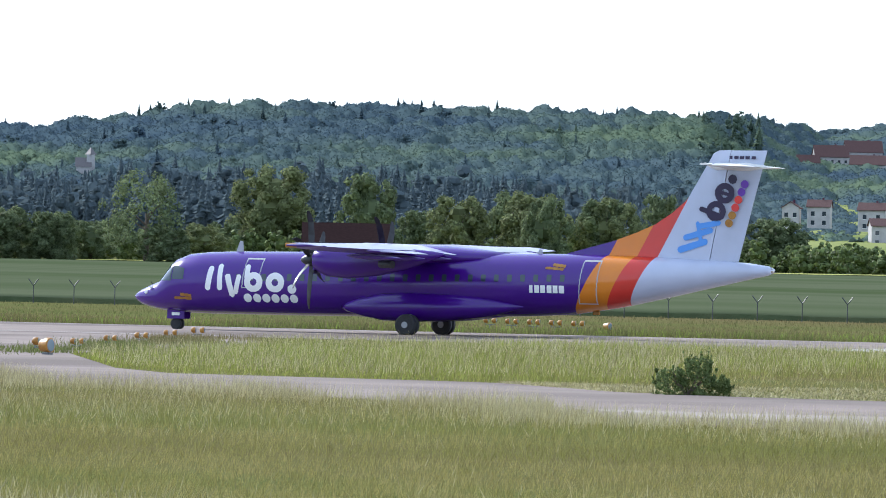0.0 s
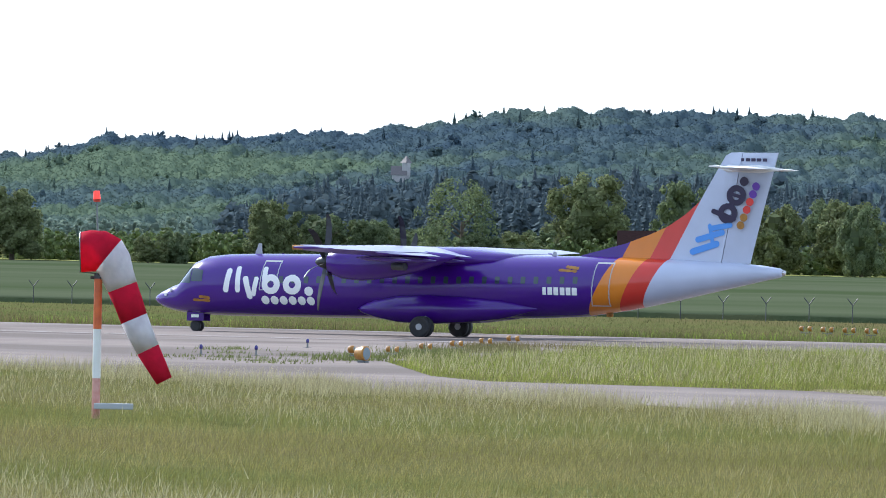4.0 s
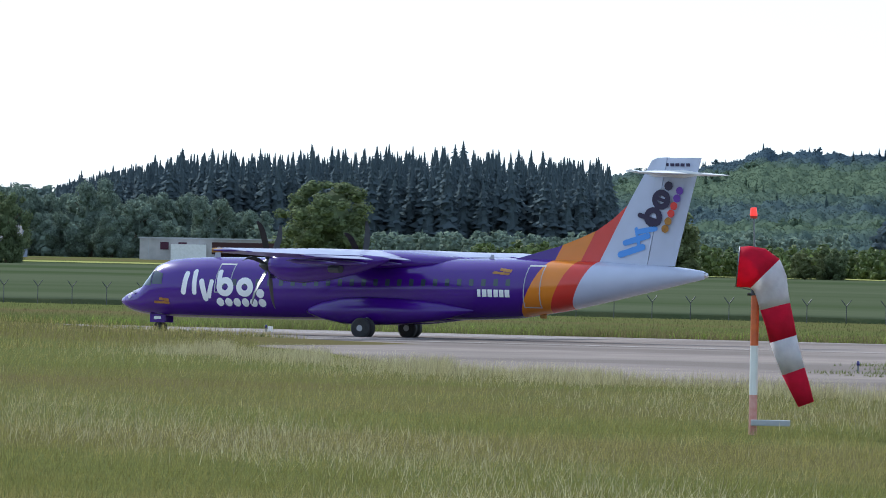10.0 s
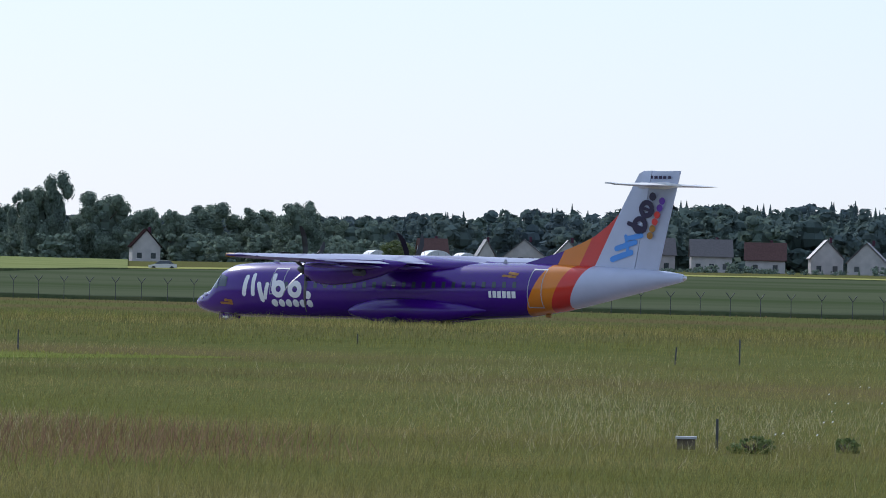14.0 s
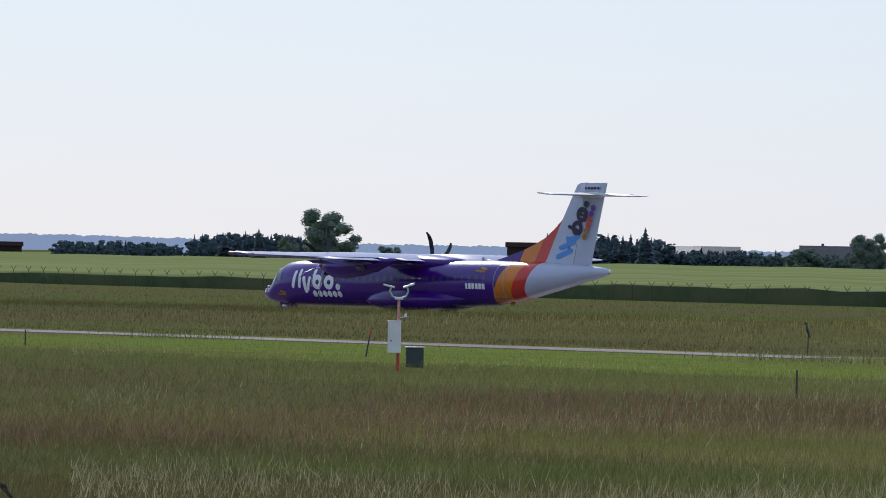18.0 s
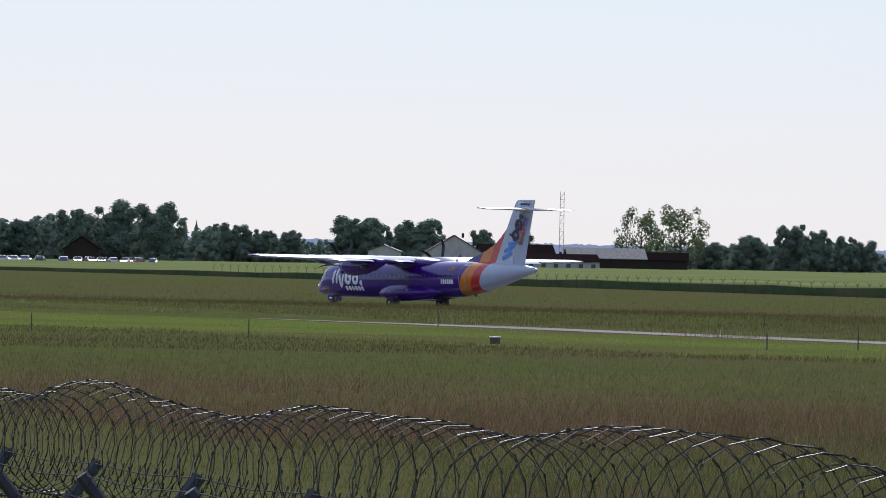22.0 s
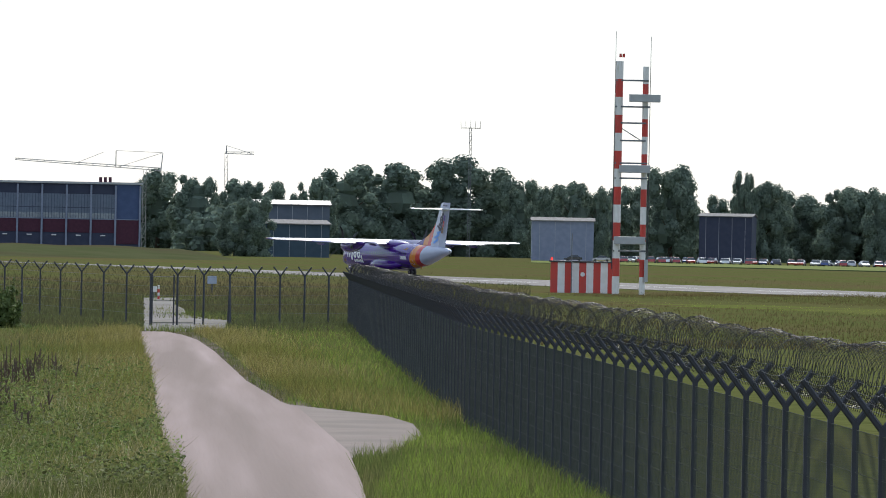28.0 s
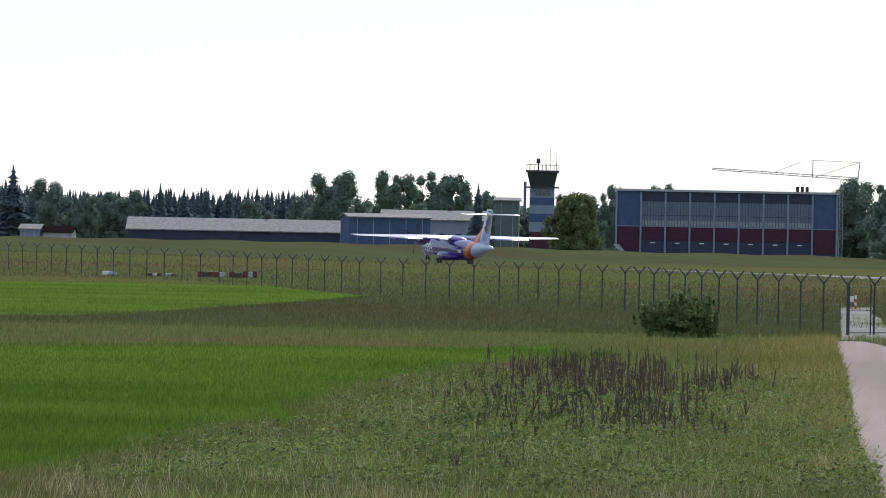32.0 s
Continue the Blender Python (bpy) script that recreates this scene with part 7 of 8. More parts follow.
lattice("lattice_mast", facing(56.48, 2600, 0), 26, 0.75, "red-brown steel lattice mast behind the farm", FADED)
tm = lattice("radio_mast", facing(67.45, 2200, 0), 36.5, 0.35, "thin radio mast with a cross of aerials on top")
for x in (-2.6, -1.3, 0, 1.3, 2.6):
    part("aerial", rod((x, 0, 36.2), (x * 1.05, 0, 38.4), 0.07, 0.05, 5), DARK, tm)
part("crossarm", rod((-2.7, 0, 36.4), (2.7, 0, 36.4), 0.09, 0.09, 6), DARK, tm)
for az, top, span, back, lift, post in ((69.77, 26.6, 42, 5.2, 2.6, -9.4), (69.19, 32.4, 0.6, 9, 0.15, 0)):
    cr = lattice("tower_crane", facing(az, 2600, 0), top, 0.6, "yellow-grey tower crane on a distant building site", CREAM)
    jib = lambda x: Vector((x, 0, top + lift * (back - x) / (back + span)))
    for up in (0, 0.8):
        part("jib", rod(jib(-span) + Vector((0, 0, up * 0.6)), jib(back) + Vector((0, 0, up)), 0.13, 0.13, 5), CREAM, cr)
    n = max(2, int((span + back) / 2.2))
    for k in range(n):
        x = -span + (span + back) * k / n
        part("jib_brace", rod(jib(x), jib(x + 1.1) + Vector((0, 0, 0.75)), 0.06, 0.06, 4), CREAM, cr)
    head = jib(post) + Vector((0, 0, 5.4 if post else 2.6))
    part("mast_head", rod(jib(post), head, 0.2, 0.14, 5), CREAM, cr)
    if post:
        tail = jib(back) + Vector((0.6, 0, 5.8))
        part("mast_head", rod(jib(back), tail, 0.22, 0.14, 5), CREAM, cr)
        part("stay", rod(head, tail, 0.07, 0.07, 4), CREAM, cr)
        part("stay", rod(head + Vector((-4.0, 0, -0.6)), jib(-span * 0.55), 0.07, 0.07, 4), CREAM, cr)
        part("stay", rod(tail, jib(post + 0.5), 0.07, 0.07, 4), CREAM, cr)
    else:
        part("stay", rod(head, jib(back), 0.07, 0.07, 4), CREAM, cr)


# ---- parked cars ----
def car(m, paint):
    t = thing("car", m, f"parked {paint.name.replace('_', ' ')} car glinting in the sun", "car", "parked cars")
    prof = lambda y, k: [(-2.1, y, 0.35), (-2.15, y, 0.7), (-1.2, y, 0.92), (0.9, y, 0.98), (2.05, y, 0.95), (2.15, y, 0.4)]
    part("body", loft([prof(-0.85, 0), prof(0.85, 0)]), paint, t)
    part("cabin", loft([[(-1.2, y, 0.92), (-0.5, y * 0.85, 1.42), (1.0, y * 0.85, 1.44), (1.7, y, 0.96)] for y in (-0.8, 0.8)]), GLASS, t)
    part("roof", loft([[(-0.5, y, 1.43), (1.0, y, 1.45), (0.9, y, 1.49), (-0.4, y, 1.48)] for y in (-0.66, 0.66)]), paint, t)
    for x in (-1.35, 1.35):
        for y in (-0.82, 0.82):
            part("wheel", rod((x, y - 0.09, 0.32), (x, y + 0.09, 0.32), 0.32, 0.32, 10), BLACK, t)
    return t


PAINTS = [material(n, c, 0.2, 0.3, coat=1.0) for n, c in (("silver", (0.5, 0.5, 0.52)), ("black", (0.02, 0.02, 0.025)), ("white", (0.75, 0.75, 0.75)), ("blue", (0.03, 0.06, 0.2)), ("red", (0.35, 0.03, 0.03)))]
models = [car(facing(64.9, 1790 + 8 * i, 0.9), pnt) for i, pnt in enumerate(PAINTS)]
rng = random.Random(11)
for row, d in ((0, 1780), (1, 1800), (2, 1822)):
    for k in range(78):
        az = 59.4 + k * 0.09 + rng.uniform(-0.02, 0.02)
        if rng.random() < 0.82:
            copy_thing(models[rng.randrange(5)], facing(az, d, float(rise(polar(az, d).x)), 90 + rng.choice((0, 180)) + rng.uniform(-12, 12)))
for az, d, turn in ((38.25, 1195, 0), (70.6, 1440, 0), (70.9, 1440, 0), (71.1, 1442, 90), (69.9, 1445, 0), (70.2, 1445, 0), (66.7, 1880, 0), (66.5, 1880, 0), (66.3, 1880, 0), (66.0, 1880, 0), (74.9, 1400, 0), (75.2, 1400, 0)):
    copy_thing(models[rng.randrange(5)], facing(az, d, float(rise(polar(az, d).x)), turn))

# ---- grass and plants ----
def hump(x, y):
    """The grass ridge between the path and the runway."""
    a = np.clip((y - 234) / 18, 0, 1) * np.clip((279 - y) / 8, 0, 1)
    b = np.interp(-np.asarray(x, float), [142, 157, 318, 334, 358, 376, 428, 456, 540, 576, 630, 680, 750, 1500], [0, 0.62, 0.62, 0.48, 0.48, 0.62, 0.56, 0.45, 0.45, 0, 0, 0.35, 0.55, 0.55])
    return a * b


def blades(name, label, mat, spots, height, width, seed, lean=0.35, kind="stuff"):
    """Narrow blades at given places: one triangle each, leaning at random."""
    rng = np.random.default_rng(seed)
    n = len(spots)
    h = height * rng.uniform(0.45, 1.25, n)
    w = width * rng.uniform(0.6, 1.4, n)
    a = rng.uniform(0, 2 * np.pi, n)
    side = np.stack([np.cos(a) * w / 2, np.sin(a) * w / 2, np.zeros(n)], -1)
    tip = np.stack([rng.normal(0.12, lean, n) * h, rng.normal(0, lean, n) * h, h], -1)
    v = np.stack([spots - side, spots + side, spots + tip], 1).reshape(-1, 3)
    me = mesh_np(name, v, np.arange(len(v)).reshape(-1, 3))
    return tagged(part(name, me, mat), label, "grass", kind=kind)


def inside(poly, x, y):
    """Which points lie in a polygon."""
    c = np.zeros(len(x), bool)
    for (x0, y0), (x1, y1) in zip(poly, poly[1:] + poly[:1]):
        hit = ((y0 > y) != (y1 > y)) & (x < (x1 - x0) * (y - y0) / (y1 - y0 + 1e-9) + x0)
        c ^= hit
    return c


APRON = [(-301, 111.0), (-330, 121.7), (-400, 147.5), (-476, 175.5), (-481, 179.6), (-430, 160.4), (-400, 149.8), (-372, 139.4), (-359, 135.2), (-345, 131.4), (-311, 118.3), (-302, 114.2)]
GRAVELS = [(-297, 109.6), (-302, 113.8), (-296, 112.6), (-270, 103.2), (-243, 93.2), (-190, 73.8), (-165.4, 65.0), (-164, 63.2), (-190, 72.4), (-245, 92.0), (-285, 106)]
TRACK = [(-80, 30.2), (-107.5, 40.3), (-138.5, 51.4), (-213.4, 78.9), (-297, 109.3), (-298, 110.8), (-288, 107.8), (-273.6, 103.0), (-246, 93.2), (-193.7, 74.3), (-168, 65.3), (-162.9, 63.7), (-128.5, 51.2), (-108, 43.3), (-80, 32.2)]
SPUR = [(-166, 64.7), (-156, 63.0), (-149.4, 60.9), (-140, 57.3), (-134, 54.5), (-126, 50.9), (-124, 49.0), (-128.5, 50.9), (-162.9, 63.4)]
GREENS = [[(-90, 20.5), (-110.2, 28.9), (-121, 33.4), (-132.8, 38.1), (-150.6, 44.7), (-192.8, 60), (-207, 66.6), (-236, 78.6), (-256, 86.2), (-266, 87.4), (-257.7, 82.9), (-252.9, 77.3), (-253.8, 72), (-247.6, 64.8), (-243, 40), (-236, 0), (-90, 0)], [(-341, 89.3), (-369.7, 101.8), (-409.2, 117.1), (-454.5, 134.8), (-497, 150.3), (-590, 170.4), (-625, 172), (-640, 160), (-600, 80), (-330, 62)]]
tagged(part("track", prism(TRACK, -0.3, 0.05), TRACKTOP), "pale concrete farm track leading to the gate", "track", kind="structure")
tagged(part("track_spur", prism(SPUR, -0.3, 0.042), material("worn_spur", (0.27, 0.225, 0.198), 0.95, spec=0.05, second=(0.25, 0.205, 0.18), scale=0.9, detail=8, third=(0.225, 0.19, 0.165), third_scale=0.35, bump=0.5, bump_scale=9)), "grey worn turning place beside the farm track", "track", kind="structure")
tagged(part("bare_earth", prism([(-106, 37.6), (-120, 43.2), (-121.6, 44.4), (-120.6, 45.0), (-107, 39.9)], -0.3, 0.03), material("trodden_earth", (0.3, 0.22, 0.13), 0.95, second=(0.22, 0.165, 0.09), scale=1.5, detail=8, bump=0.8, bump_scale=9, spec=0.0)), "trodden bare earth beside the farm track", "ground", kind="structure")
tagged(part("apron", prism(APRON, -0.3, 0.035), APRONTOP), "cracked old asphalt apron behind the fence", "apron", kind="structure")
tagged(part("gravel_edge", prism(GRAVELS, -0.3, 0.03), GRAVEL), "dark gravel edge along the farm track", "gravel", kind="structure")
for g in GREENS:
    bm = bmesh.new()
    prism(g, -0.3, 0.12, bm)
    tagged(part("young_crop_field", bm, GREENCROP), "bright green field of young crop", "field", kind="structure")


def scatter(seed, n, az, d_near, d_far):
    """Places strewn over a sector, thinner with distance."""
    rng = np.random.default_rng(seed)
    a = np.radians(rng.uniform(*az, n))
    d = 1 / rng.uniform(1 / d_far, 1 / d_near, n)
    return -np.sin(a) * d, np.cos(a) * d


def clear(x, y):
    """True where grass can grow."""
    ok = ~((y > 280.5) & (y < 313.5) & (x > -1500))
    for poly in (TAXIWAY, PATHWAY, TRACK, SPUR, APRON, *GREENS):
        ok &= ~inside(poly, x, y)
    return ok


def on_ground(x, y):
    return np.stack([x, y, rise(x) + hump(x, y)], -1)


n = 70
rings = []
for i in range(n):
    x = -141 - 1315 * i / (n - 1)
    rings.append([(x, y, float(rise(x)) + float(hump(x, y)) + (0.004 if 0 < j < 9 else -0.2)) for j, y in enumerate((231, 232, 236, 240, 246, 256, 266, 271, 275, 279, 280))])
v = np.array(rings).reshape(-1, 3)
f = np.array([(i * 11 + j, (i + 1) * 11 + j, (i + 1) * 11 + j + 1, i * 11 + j + 1) for i in range(n - 1) for j in range(10)])
tagged(part("verge", mesh_np("verge", v, f), SOIL), "low grassy ridge beside the runway", "ground", kind="structure")

x, y = scatter(1, 1250000, (16, 69), 92, 300)
fy = fence_y(x)
off = y - np.interp(-x, [160, 235, 282, 352, 478, 560], [203, 208, 211, 224, 246, 256])
ragged = np.random.default_rng(31).normal(0, 1, len(x))
trim = (off > -27 + 5 * ragged + 3 * np.sin(x * 0.11) + 2 * np.sin(x * 0.31)) & (off < 10 + 3 * ragged)
turn = np.degrees(np.arctan2(-x, y))
keep = clear(x, y) & (y > fy + 0.8) & ~(trim & (x < -165)) & ~((turn > 57) & (y < fy + 22 + 4 * ragged))
p = on_ground(x[keep], y[keep])
across, deep = p[:, 0] * 0.94 + p[:, 1] * 0.34, p[:, 1] * 0.94 - p[:, 0] * 0.34
tall = 0.21 + 0.06 * np.sin(p[:, 0] * 0.05 + 1) * np.sin(p[:, 1] * 0.07) + 0.07 * np.sin(across * 1.9 + 2 * np.sin(deep * 0.43)) * np.sin(deep * 0.9 + 1.5 * np.sin(across * 0.37)) + 0.05 * np.sin(across * 5.3 + deep * 1.1) * np.sin(deep * 2.3 + 1.4 * np.sin(across))
turn = np.degrees(np.arctan2(-p[:, 0], p[:, 1])) + 9 * np.sin(p[:, 0] * 0.06 + 1.5 * np.sin(p[:, 1] * 0.05)) * np.sin(p[:, 1] * 0.13)
# towards the sun the meadow turns browner, with backlit shade in its colour
bright = turn + np.random.default_rng(5).normal(0, 3.5, len(p)) < 45
blades("grass", "tall meadow grass, green with straw-coloured seed heads", GRASS, p[bright], tall[bright], 0.0074, 2, 0.42)
drift = np.sin(deep * 0.105 + 1.6 * np.sin(across * 0.031) + 0.4) + 0.7 * np.sin(across * 0.083 + 1.3 * np.sin(deep * 0.19)) * np.sin(deep * 0.07 + 2) + np.random.default_rng(74).normal(0, 0.28, len(p))
for kind_of, mat, words, seed in ((drift > 0.75, RUSSET, "withered red-brown meadow grass", 16), (drift < -0.7, FRESH, "fresh green meadow grass", 17), ((drift <= 0.75) & (drift >= -0.7), MEADOW_BACKLIT, "dry meadow grass, olive and brown, darkened for backlight", 18)):
    q = ~bright & kind_of
    blades("grass", words, mat, p[q], tall[q], 0.0082, seed, 0.4)
x, y = scatter(21, 170000, (56, 69), 40, 105)
keep = (y > fence_y(x) + 0.3) & (y < fence_y(x) + 60)
p = on_ground(x[keep], y[keep])
half = len(p) // 4
blades("grass", "unmown grass along the inside of the fence", GRASS, p[:half], 0.3, 0.014, 22, 0.42)
blades("grass", "fresh green grass along the inside of the fence", LUSH, p[half:], 0.26, 0.014, 23, 0.42)
# tall grass on the low ridge beside the runway
rng = np.random.default_rng(71)
x, y = rng.uniform(-560, -138, 230000), 279 - 44 * rng.random(230000) ** 1.3
keep = clear(x, y) & (y > 237)
p = on_ground(x[keep], y[keep])
far_part = p[:, 0] + rng.normal(0, 14, len(p)) < -270
height = 0.33 + 0.1 * np.sin(p[:, 0] * 0.21 + 2 * np.sin(p[:, 1] * 0.3)) * np.sin(p[:, 0] * 0.067)
blades("grass", "tall meadow grass on the ridge beside the runway", GRASS, p[~far_part], height[~far_part], 0.016, 72, 0.25)
blades("grass", "olive meadow grass on the ridge beside the runway, darkened for backlight", MEADOW_BACKLIT, p[far_part], height[far_part] * 0.8, 0.016, 73, 0.25)
# uneven tufts along the edges of the asphalt and round the lamps
rng = np.random.default_rng(27)
k = rng.random(9000)
lx, ly = -98.5 - 12.5 * k, 231 + 44 * k
x = lx + rng.normal(0.6, 1.1, len(k)) * (0.3 + np.abs(np.sin(k * 37)))
y = ly + rng.normal(0, 1.6, len(k))
keep = np.sin(x * 1.3 + 2 * np.sin(y * 0.7)) > -0.25
blades("grass", "green tufts growing round the lamps", VERGE, np.stack([x, y, 0 * x + 0.02], -1)[keep], 0.24, 0.03, 28, 0.5)
x = rng.uniform(-330, 20, 70000)
y = 313.3 + rng.exponential(3.0, len(x))
blades("grass", "tall green grass along the far edge of the runway", VERGE, np.stack([x, y, 0 * x], -1), 0.4 + 0.12 * np.sin(x * 0.4), 0.03, 29, 0.4)
blades("grass", "fresh green grass along the far edge of the runway", LUSH, np.stack([x[::2] + 0.3, y[::2] + 0.5, 0 * x[::2]], -1), 0.36, 0.03, 30, 0.4)
# pale seed heads standing in drifts over the meadow
x, y = scatter(35, 190000, (16, 50), 92, 290)
drift = np.sin(x * 0.09 + 1.7 * np.sin(y * 0.045)) * np.sin(y * 0.11 + 0.05 * x) + 0.5 * np.sin(x * 0.31 + y * 0.23) + np.random.default_rng(36).normal(0, 0.4, len(x))
off = y - np.interp(-x, [160, 235, 282, 352, 478, 560], [203, 208, 211, 224, 246, 256])
keep = clear(x, y) & (y > fence_y(x) + 0.8) & (drift > 0.55) & ~((off > -30) & (off < 12) & (x < -165))
p = on_ground(x[keep], y[keep])
p[:, 2] += 0.14
blades("seed_heads", "pale straw-coloured seed heads in the meadow", STRAW, p, 0.24, 0.011, 37, 0.35)
# the overgrown island between the runway and the old taxiway
rng = np.random.default_rng(61)
ISLAND = [(-99, 232), (-93, 213), (-82, 200.5), (-72, 198), (-66, 190), (-58, 186), (-18, 178), (-18, 280), (-101, 280), (-106, 264)]
x, y = rng.uniform(-106, -18, 150000), rng.uniform(180, 280, 150000)
keep = inside(ISLAND, x, y) & ~((x > -70) & (y < 219 + 0.32 * (x + 70))) & clear(x, y)
p = np.stack([x, y, 0 * x], -1)[keep]
blades("grass", "green grass on the island beside the runway", TURF, p, 0.3 + 0.1 * np.sin(p[:, 0] * 0.35) * np.sin(p[:, 1] * 0.2), 0.022, 62, 0.22)
pale = p[(p[:, 0] < -70 + 6 * np.sin(p[:, 1] * 0.4)) & (rng.random(len(p)) < 0.35)] + (0, 0, 0.12)
blades("seed_heads", "pale seed heads over the island's grass", STRAW, pale, 0.36, 0.016, 63, 0.3)
x = rng.uniform(-72, -18, 26000)
y = np.interp(x, [-72, -66, -58, -18], [199.5, 191.2, 188.2, 179.2]) + rng.uniform(0, 1, len(x)) ** 1.3 * np.interp(x, [-72, -60, -18], [2, 21, 26])
blades("mown_grass", "short dry mown strip beside the old taxiway", STRAW, np.stack([x, y, 0 * x], -1), 0.07, 0.05, 64, 0.6)
# tall pale grass leaning over the near edge of the old taxiway
EDGE = [(46, 153.5), (53, 156), (58, 163.5), (63, 170.5), (72, 177.5), (80, 184.5), (92, 198), (102, 206), (120, 226), (134, 243)]
x = -rng.uniform(46, 134, 30000)
y = np.interp(-x, [e[0] for e in EDGE], [e[1] for e in EDGE]) - rng.exponential(2.2, len(x)) + 1.5 * np.sin(x * 0.6)
keep = np.sin(x * 0.23 + 1) + 0.6 * np.sin(x * 0.71) > -0.7 - rng.random(len(x))
blades("seed_heads", "tall straw-coloured grass at the edge of the old taxiway", STRAW, np.stack([x, y, 0 * x + 0.05], -1)[keep], 0.42, 0.011, 65, 0.28)
# weeds in the cracks of the taxiway
spots = []
for cx, cy, lx, ly, n in ((-110.7, 248.1, 0.7, 0.9, 110), (-102.6, 231, 1.0, 0.7, 150), (-99.5, 225.5, 1.2, 0.6, 170), (-103.6, 238.5, 0.5, 0.7, 110), (-106.9, 240, 0.4, 0.5, 70), (-104.1, 229.2, 0.5, 0.4, 50), (-111.4, 250.3, 0.3, 0.4, 40), (-97.5, 222, 0.6, 0.5, 70)):
    spots.append(np.stack([cx + rng.normal(0, lx, n), cy + rng.normal(0, ly, n), np.full(n, 0.02)], -1))
blades("weeds", "low weeds in the cracks of the taxiway", VERGE, np.concatenate(spots), 0.13, 0.035, 66, 0.5)
# tufts in the cracks of the old apron and over the track's edges
rng = np.random.default_rng(51)
spots = []
for (ax, ay), (bx, by), n in (((-392, 144.5), (-404, 151.3), 110), ((-452, 166.7), (-458, 171.2), 80), ((-352, 129.8), (-356, 134), 50), ((-345, 131.4), (-372, 139.4), 700), ((-298, 110), (-301, 114), 420)):
    k = rng.random(n)
    spots.append(np.stack([ax + (bx - ax) * k + rng.normal(0, 2.5, n), ay + (by - ay) * k + rng.normal(0, 0.3, n), 0 * k + 0.03], -1))
blades("grass", "weedy tufts in the cracks of the apron", WEED, np.concatenate(spots), 0.28, 0.03, 52, 0.5)
k = rng.random(11000)
x = -150 - 147 * k
y = np.interp(-x, [150, 166, 193.7, 246, 273.6, 300], [61.5, 64.9, 74.5, 93.4, 103.2, 112.4]) + 0.25 + np.abs(rng.normal(0, 1.1, len(k))) * (0.5 + np.abs(np.sin(x * 0.23)))
blades("grass", "straw-coloured grass along the edge of the track", GRASS, np.stack([x, y, 0 * x + 0.02], -1), 0.42, 0.02, 53, 0.5)
k = rng.random(15000)
x = -107.5 - 189.5 * k
y = np.interp(-x, [107.5, 138.5, 213.4, 297], [40.3, 51.4, 78.9, 109.3]) - 0.05 - np.abs(rng.normal(0, 1.5, len(k))) * (0.4 + np.abs(np.sin(x * 0.13)))
blades("grass", "tall dry grass beside the track", GRASS, np.stack([x, y, 0 * x + 0.02], -1), 0.4, 0.018, 54, 0.5)
# weeds straying over the edge of the young crop
k = rng.random(16000)
x = -95 - 163 * k
reach = 0.9 + 1.6 * np.sin(x * 0.21 + 0.7) * np.sin(x * 0.057) + 0.8 * np.sin(x * 0.63)
y = np.interp(-x, [90, 110.2, 121, 132.8, 150.6, 192.8, 207, 236, 258], [20.5, 28.9, 33.4, 38.1, 44.7, 60, 66.6, 78.6, 86.6]) - reach * rng.random(len(k)) ** 1.6 * 0.55
keep = reach > 0.15
blades("weeds", "green weeds straying into the edge of the crop", WEED, np.stack([x, y, 0 * x + 0.12], -1)[keep], 0.3, 0.03, 55, 0.45)
# white flowers in the meadow
x, y = scatter(24, 420, (31.5, 36), 150, 215)
keep = (np.sin(x * 0.5) * np.sin(y * 0.31) > 0.9)
p = on_ground(x[keep], y[keep])
p[:, 2] += 0.32
r = np.stack([np.full(len(p), 0.017), np.zeros(len(p)), np.zeros(len(p))], -1)
v, f = quads(p, r, r[:, [1, 0, 2]] + (0, 0, 0.016))
tagged(part("flowers", mesh_np("flowers", v, f), WHITE), "white umbel flowers in the meadow", "flowers", kind="stuff")
# withered red-brown patches among the tall grass
x, y = scatter(14, 260000, (31, 66), 92, 230)
patch = np.sin(x * 0.043 + 1.3 * np.sin(y * 0.05)) * np.sin(y * 0.083 + 0.02 * x) + 0.45 * np.sin(x * 0.19 + y * 0.11)
keep = clear(x, y) & (y > fence_y(x) + 0.8) & (patch > 0.35 + np.random.default_rng(6).normal(0, 0.22, len(x)) + np.clip((46 - np.degrees(np.arctan2(-x, y))) * 0.12, 0, 2))
p = on_ground(x[keep], y[keep])
keep = p[:, 1] < np.interp(-p[:, 0], [160, 235, 282, 352, 478, 560], [203, 208, 211, 224, 246, 256]) - 34
keep &= (np.degrees(np.arctan2(-p[:, 0], p[:, 1])) < 57) | (p[:, 1] > fence_y(p[:, 0]) + 24)
blades("dry_grass", "withered red-brown grass in patches", DRY, p[keep], 0.4, 0.02, 15)
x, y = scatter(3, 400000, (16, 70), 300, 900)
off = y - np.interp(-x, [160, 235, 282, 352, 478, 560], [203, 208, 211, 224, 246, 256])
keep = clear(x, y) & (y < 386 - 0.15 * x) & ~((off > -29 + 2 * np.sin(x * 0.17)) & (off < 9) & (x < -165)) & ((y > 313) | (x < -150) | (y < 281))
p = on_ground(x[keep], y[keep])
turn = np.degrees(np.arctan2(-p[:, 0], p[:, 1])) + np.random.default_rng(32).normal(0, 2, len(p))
# verge grass towards the sun, where a darkened blade colour stands in for shade
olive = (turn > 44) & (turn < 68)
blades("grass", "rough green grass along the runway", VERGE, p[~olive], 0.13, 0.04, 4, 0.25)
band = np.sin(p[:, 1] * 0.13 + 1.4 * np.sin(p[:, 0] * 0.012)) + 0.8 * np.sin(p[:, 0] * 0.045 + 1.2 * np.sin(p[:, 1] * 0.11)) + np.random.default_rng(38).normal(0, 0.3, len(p))
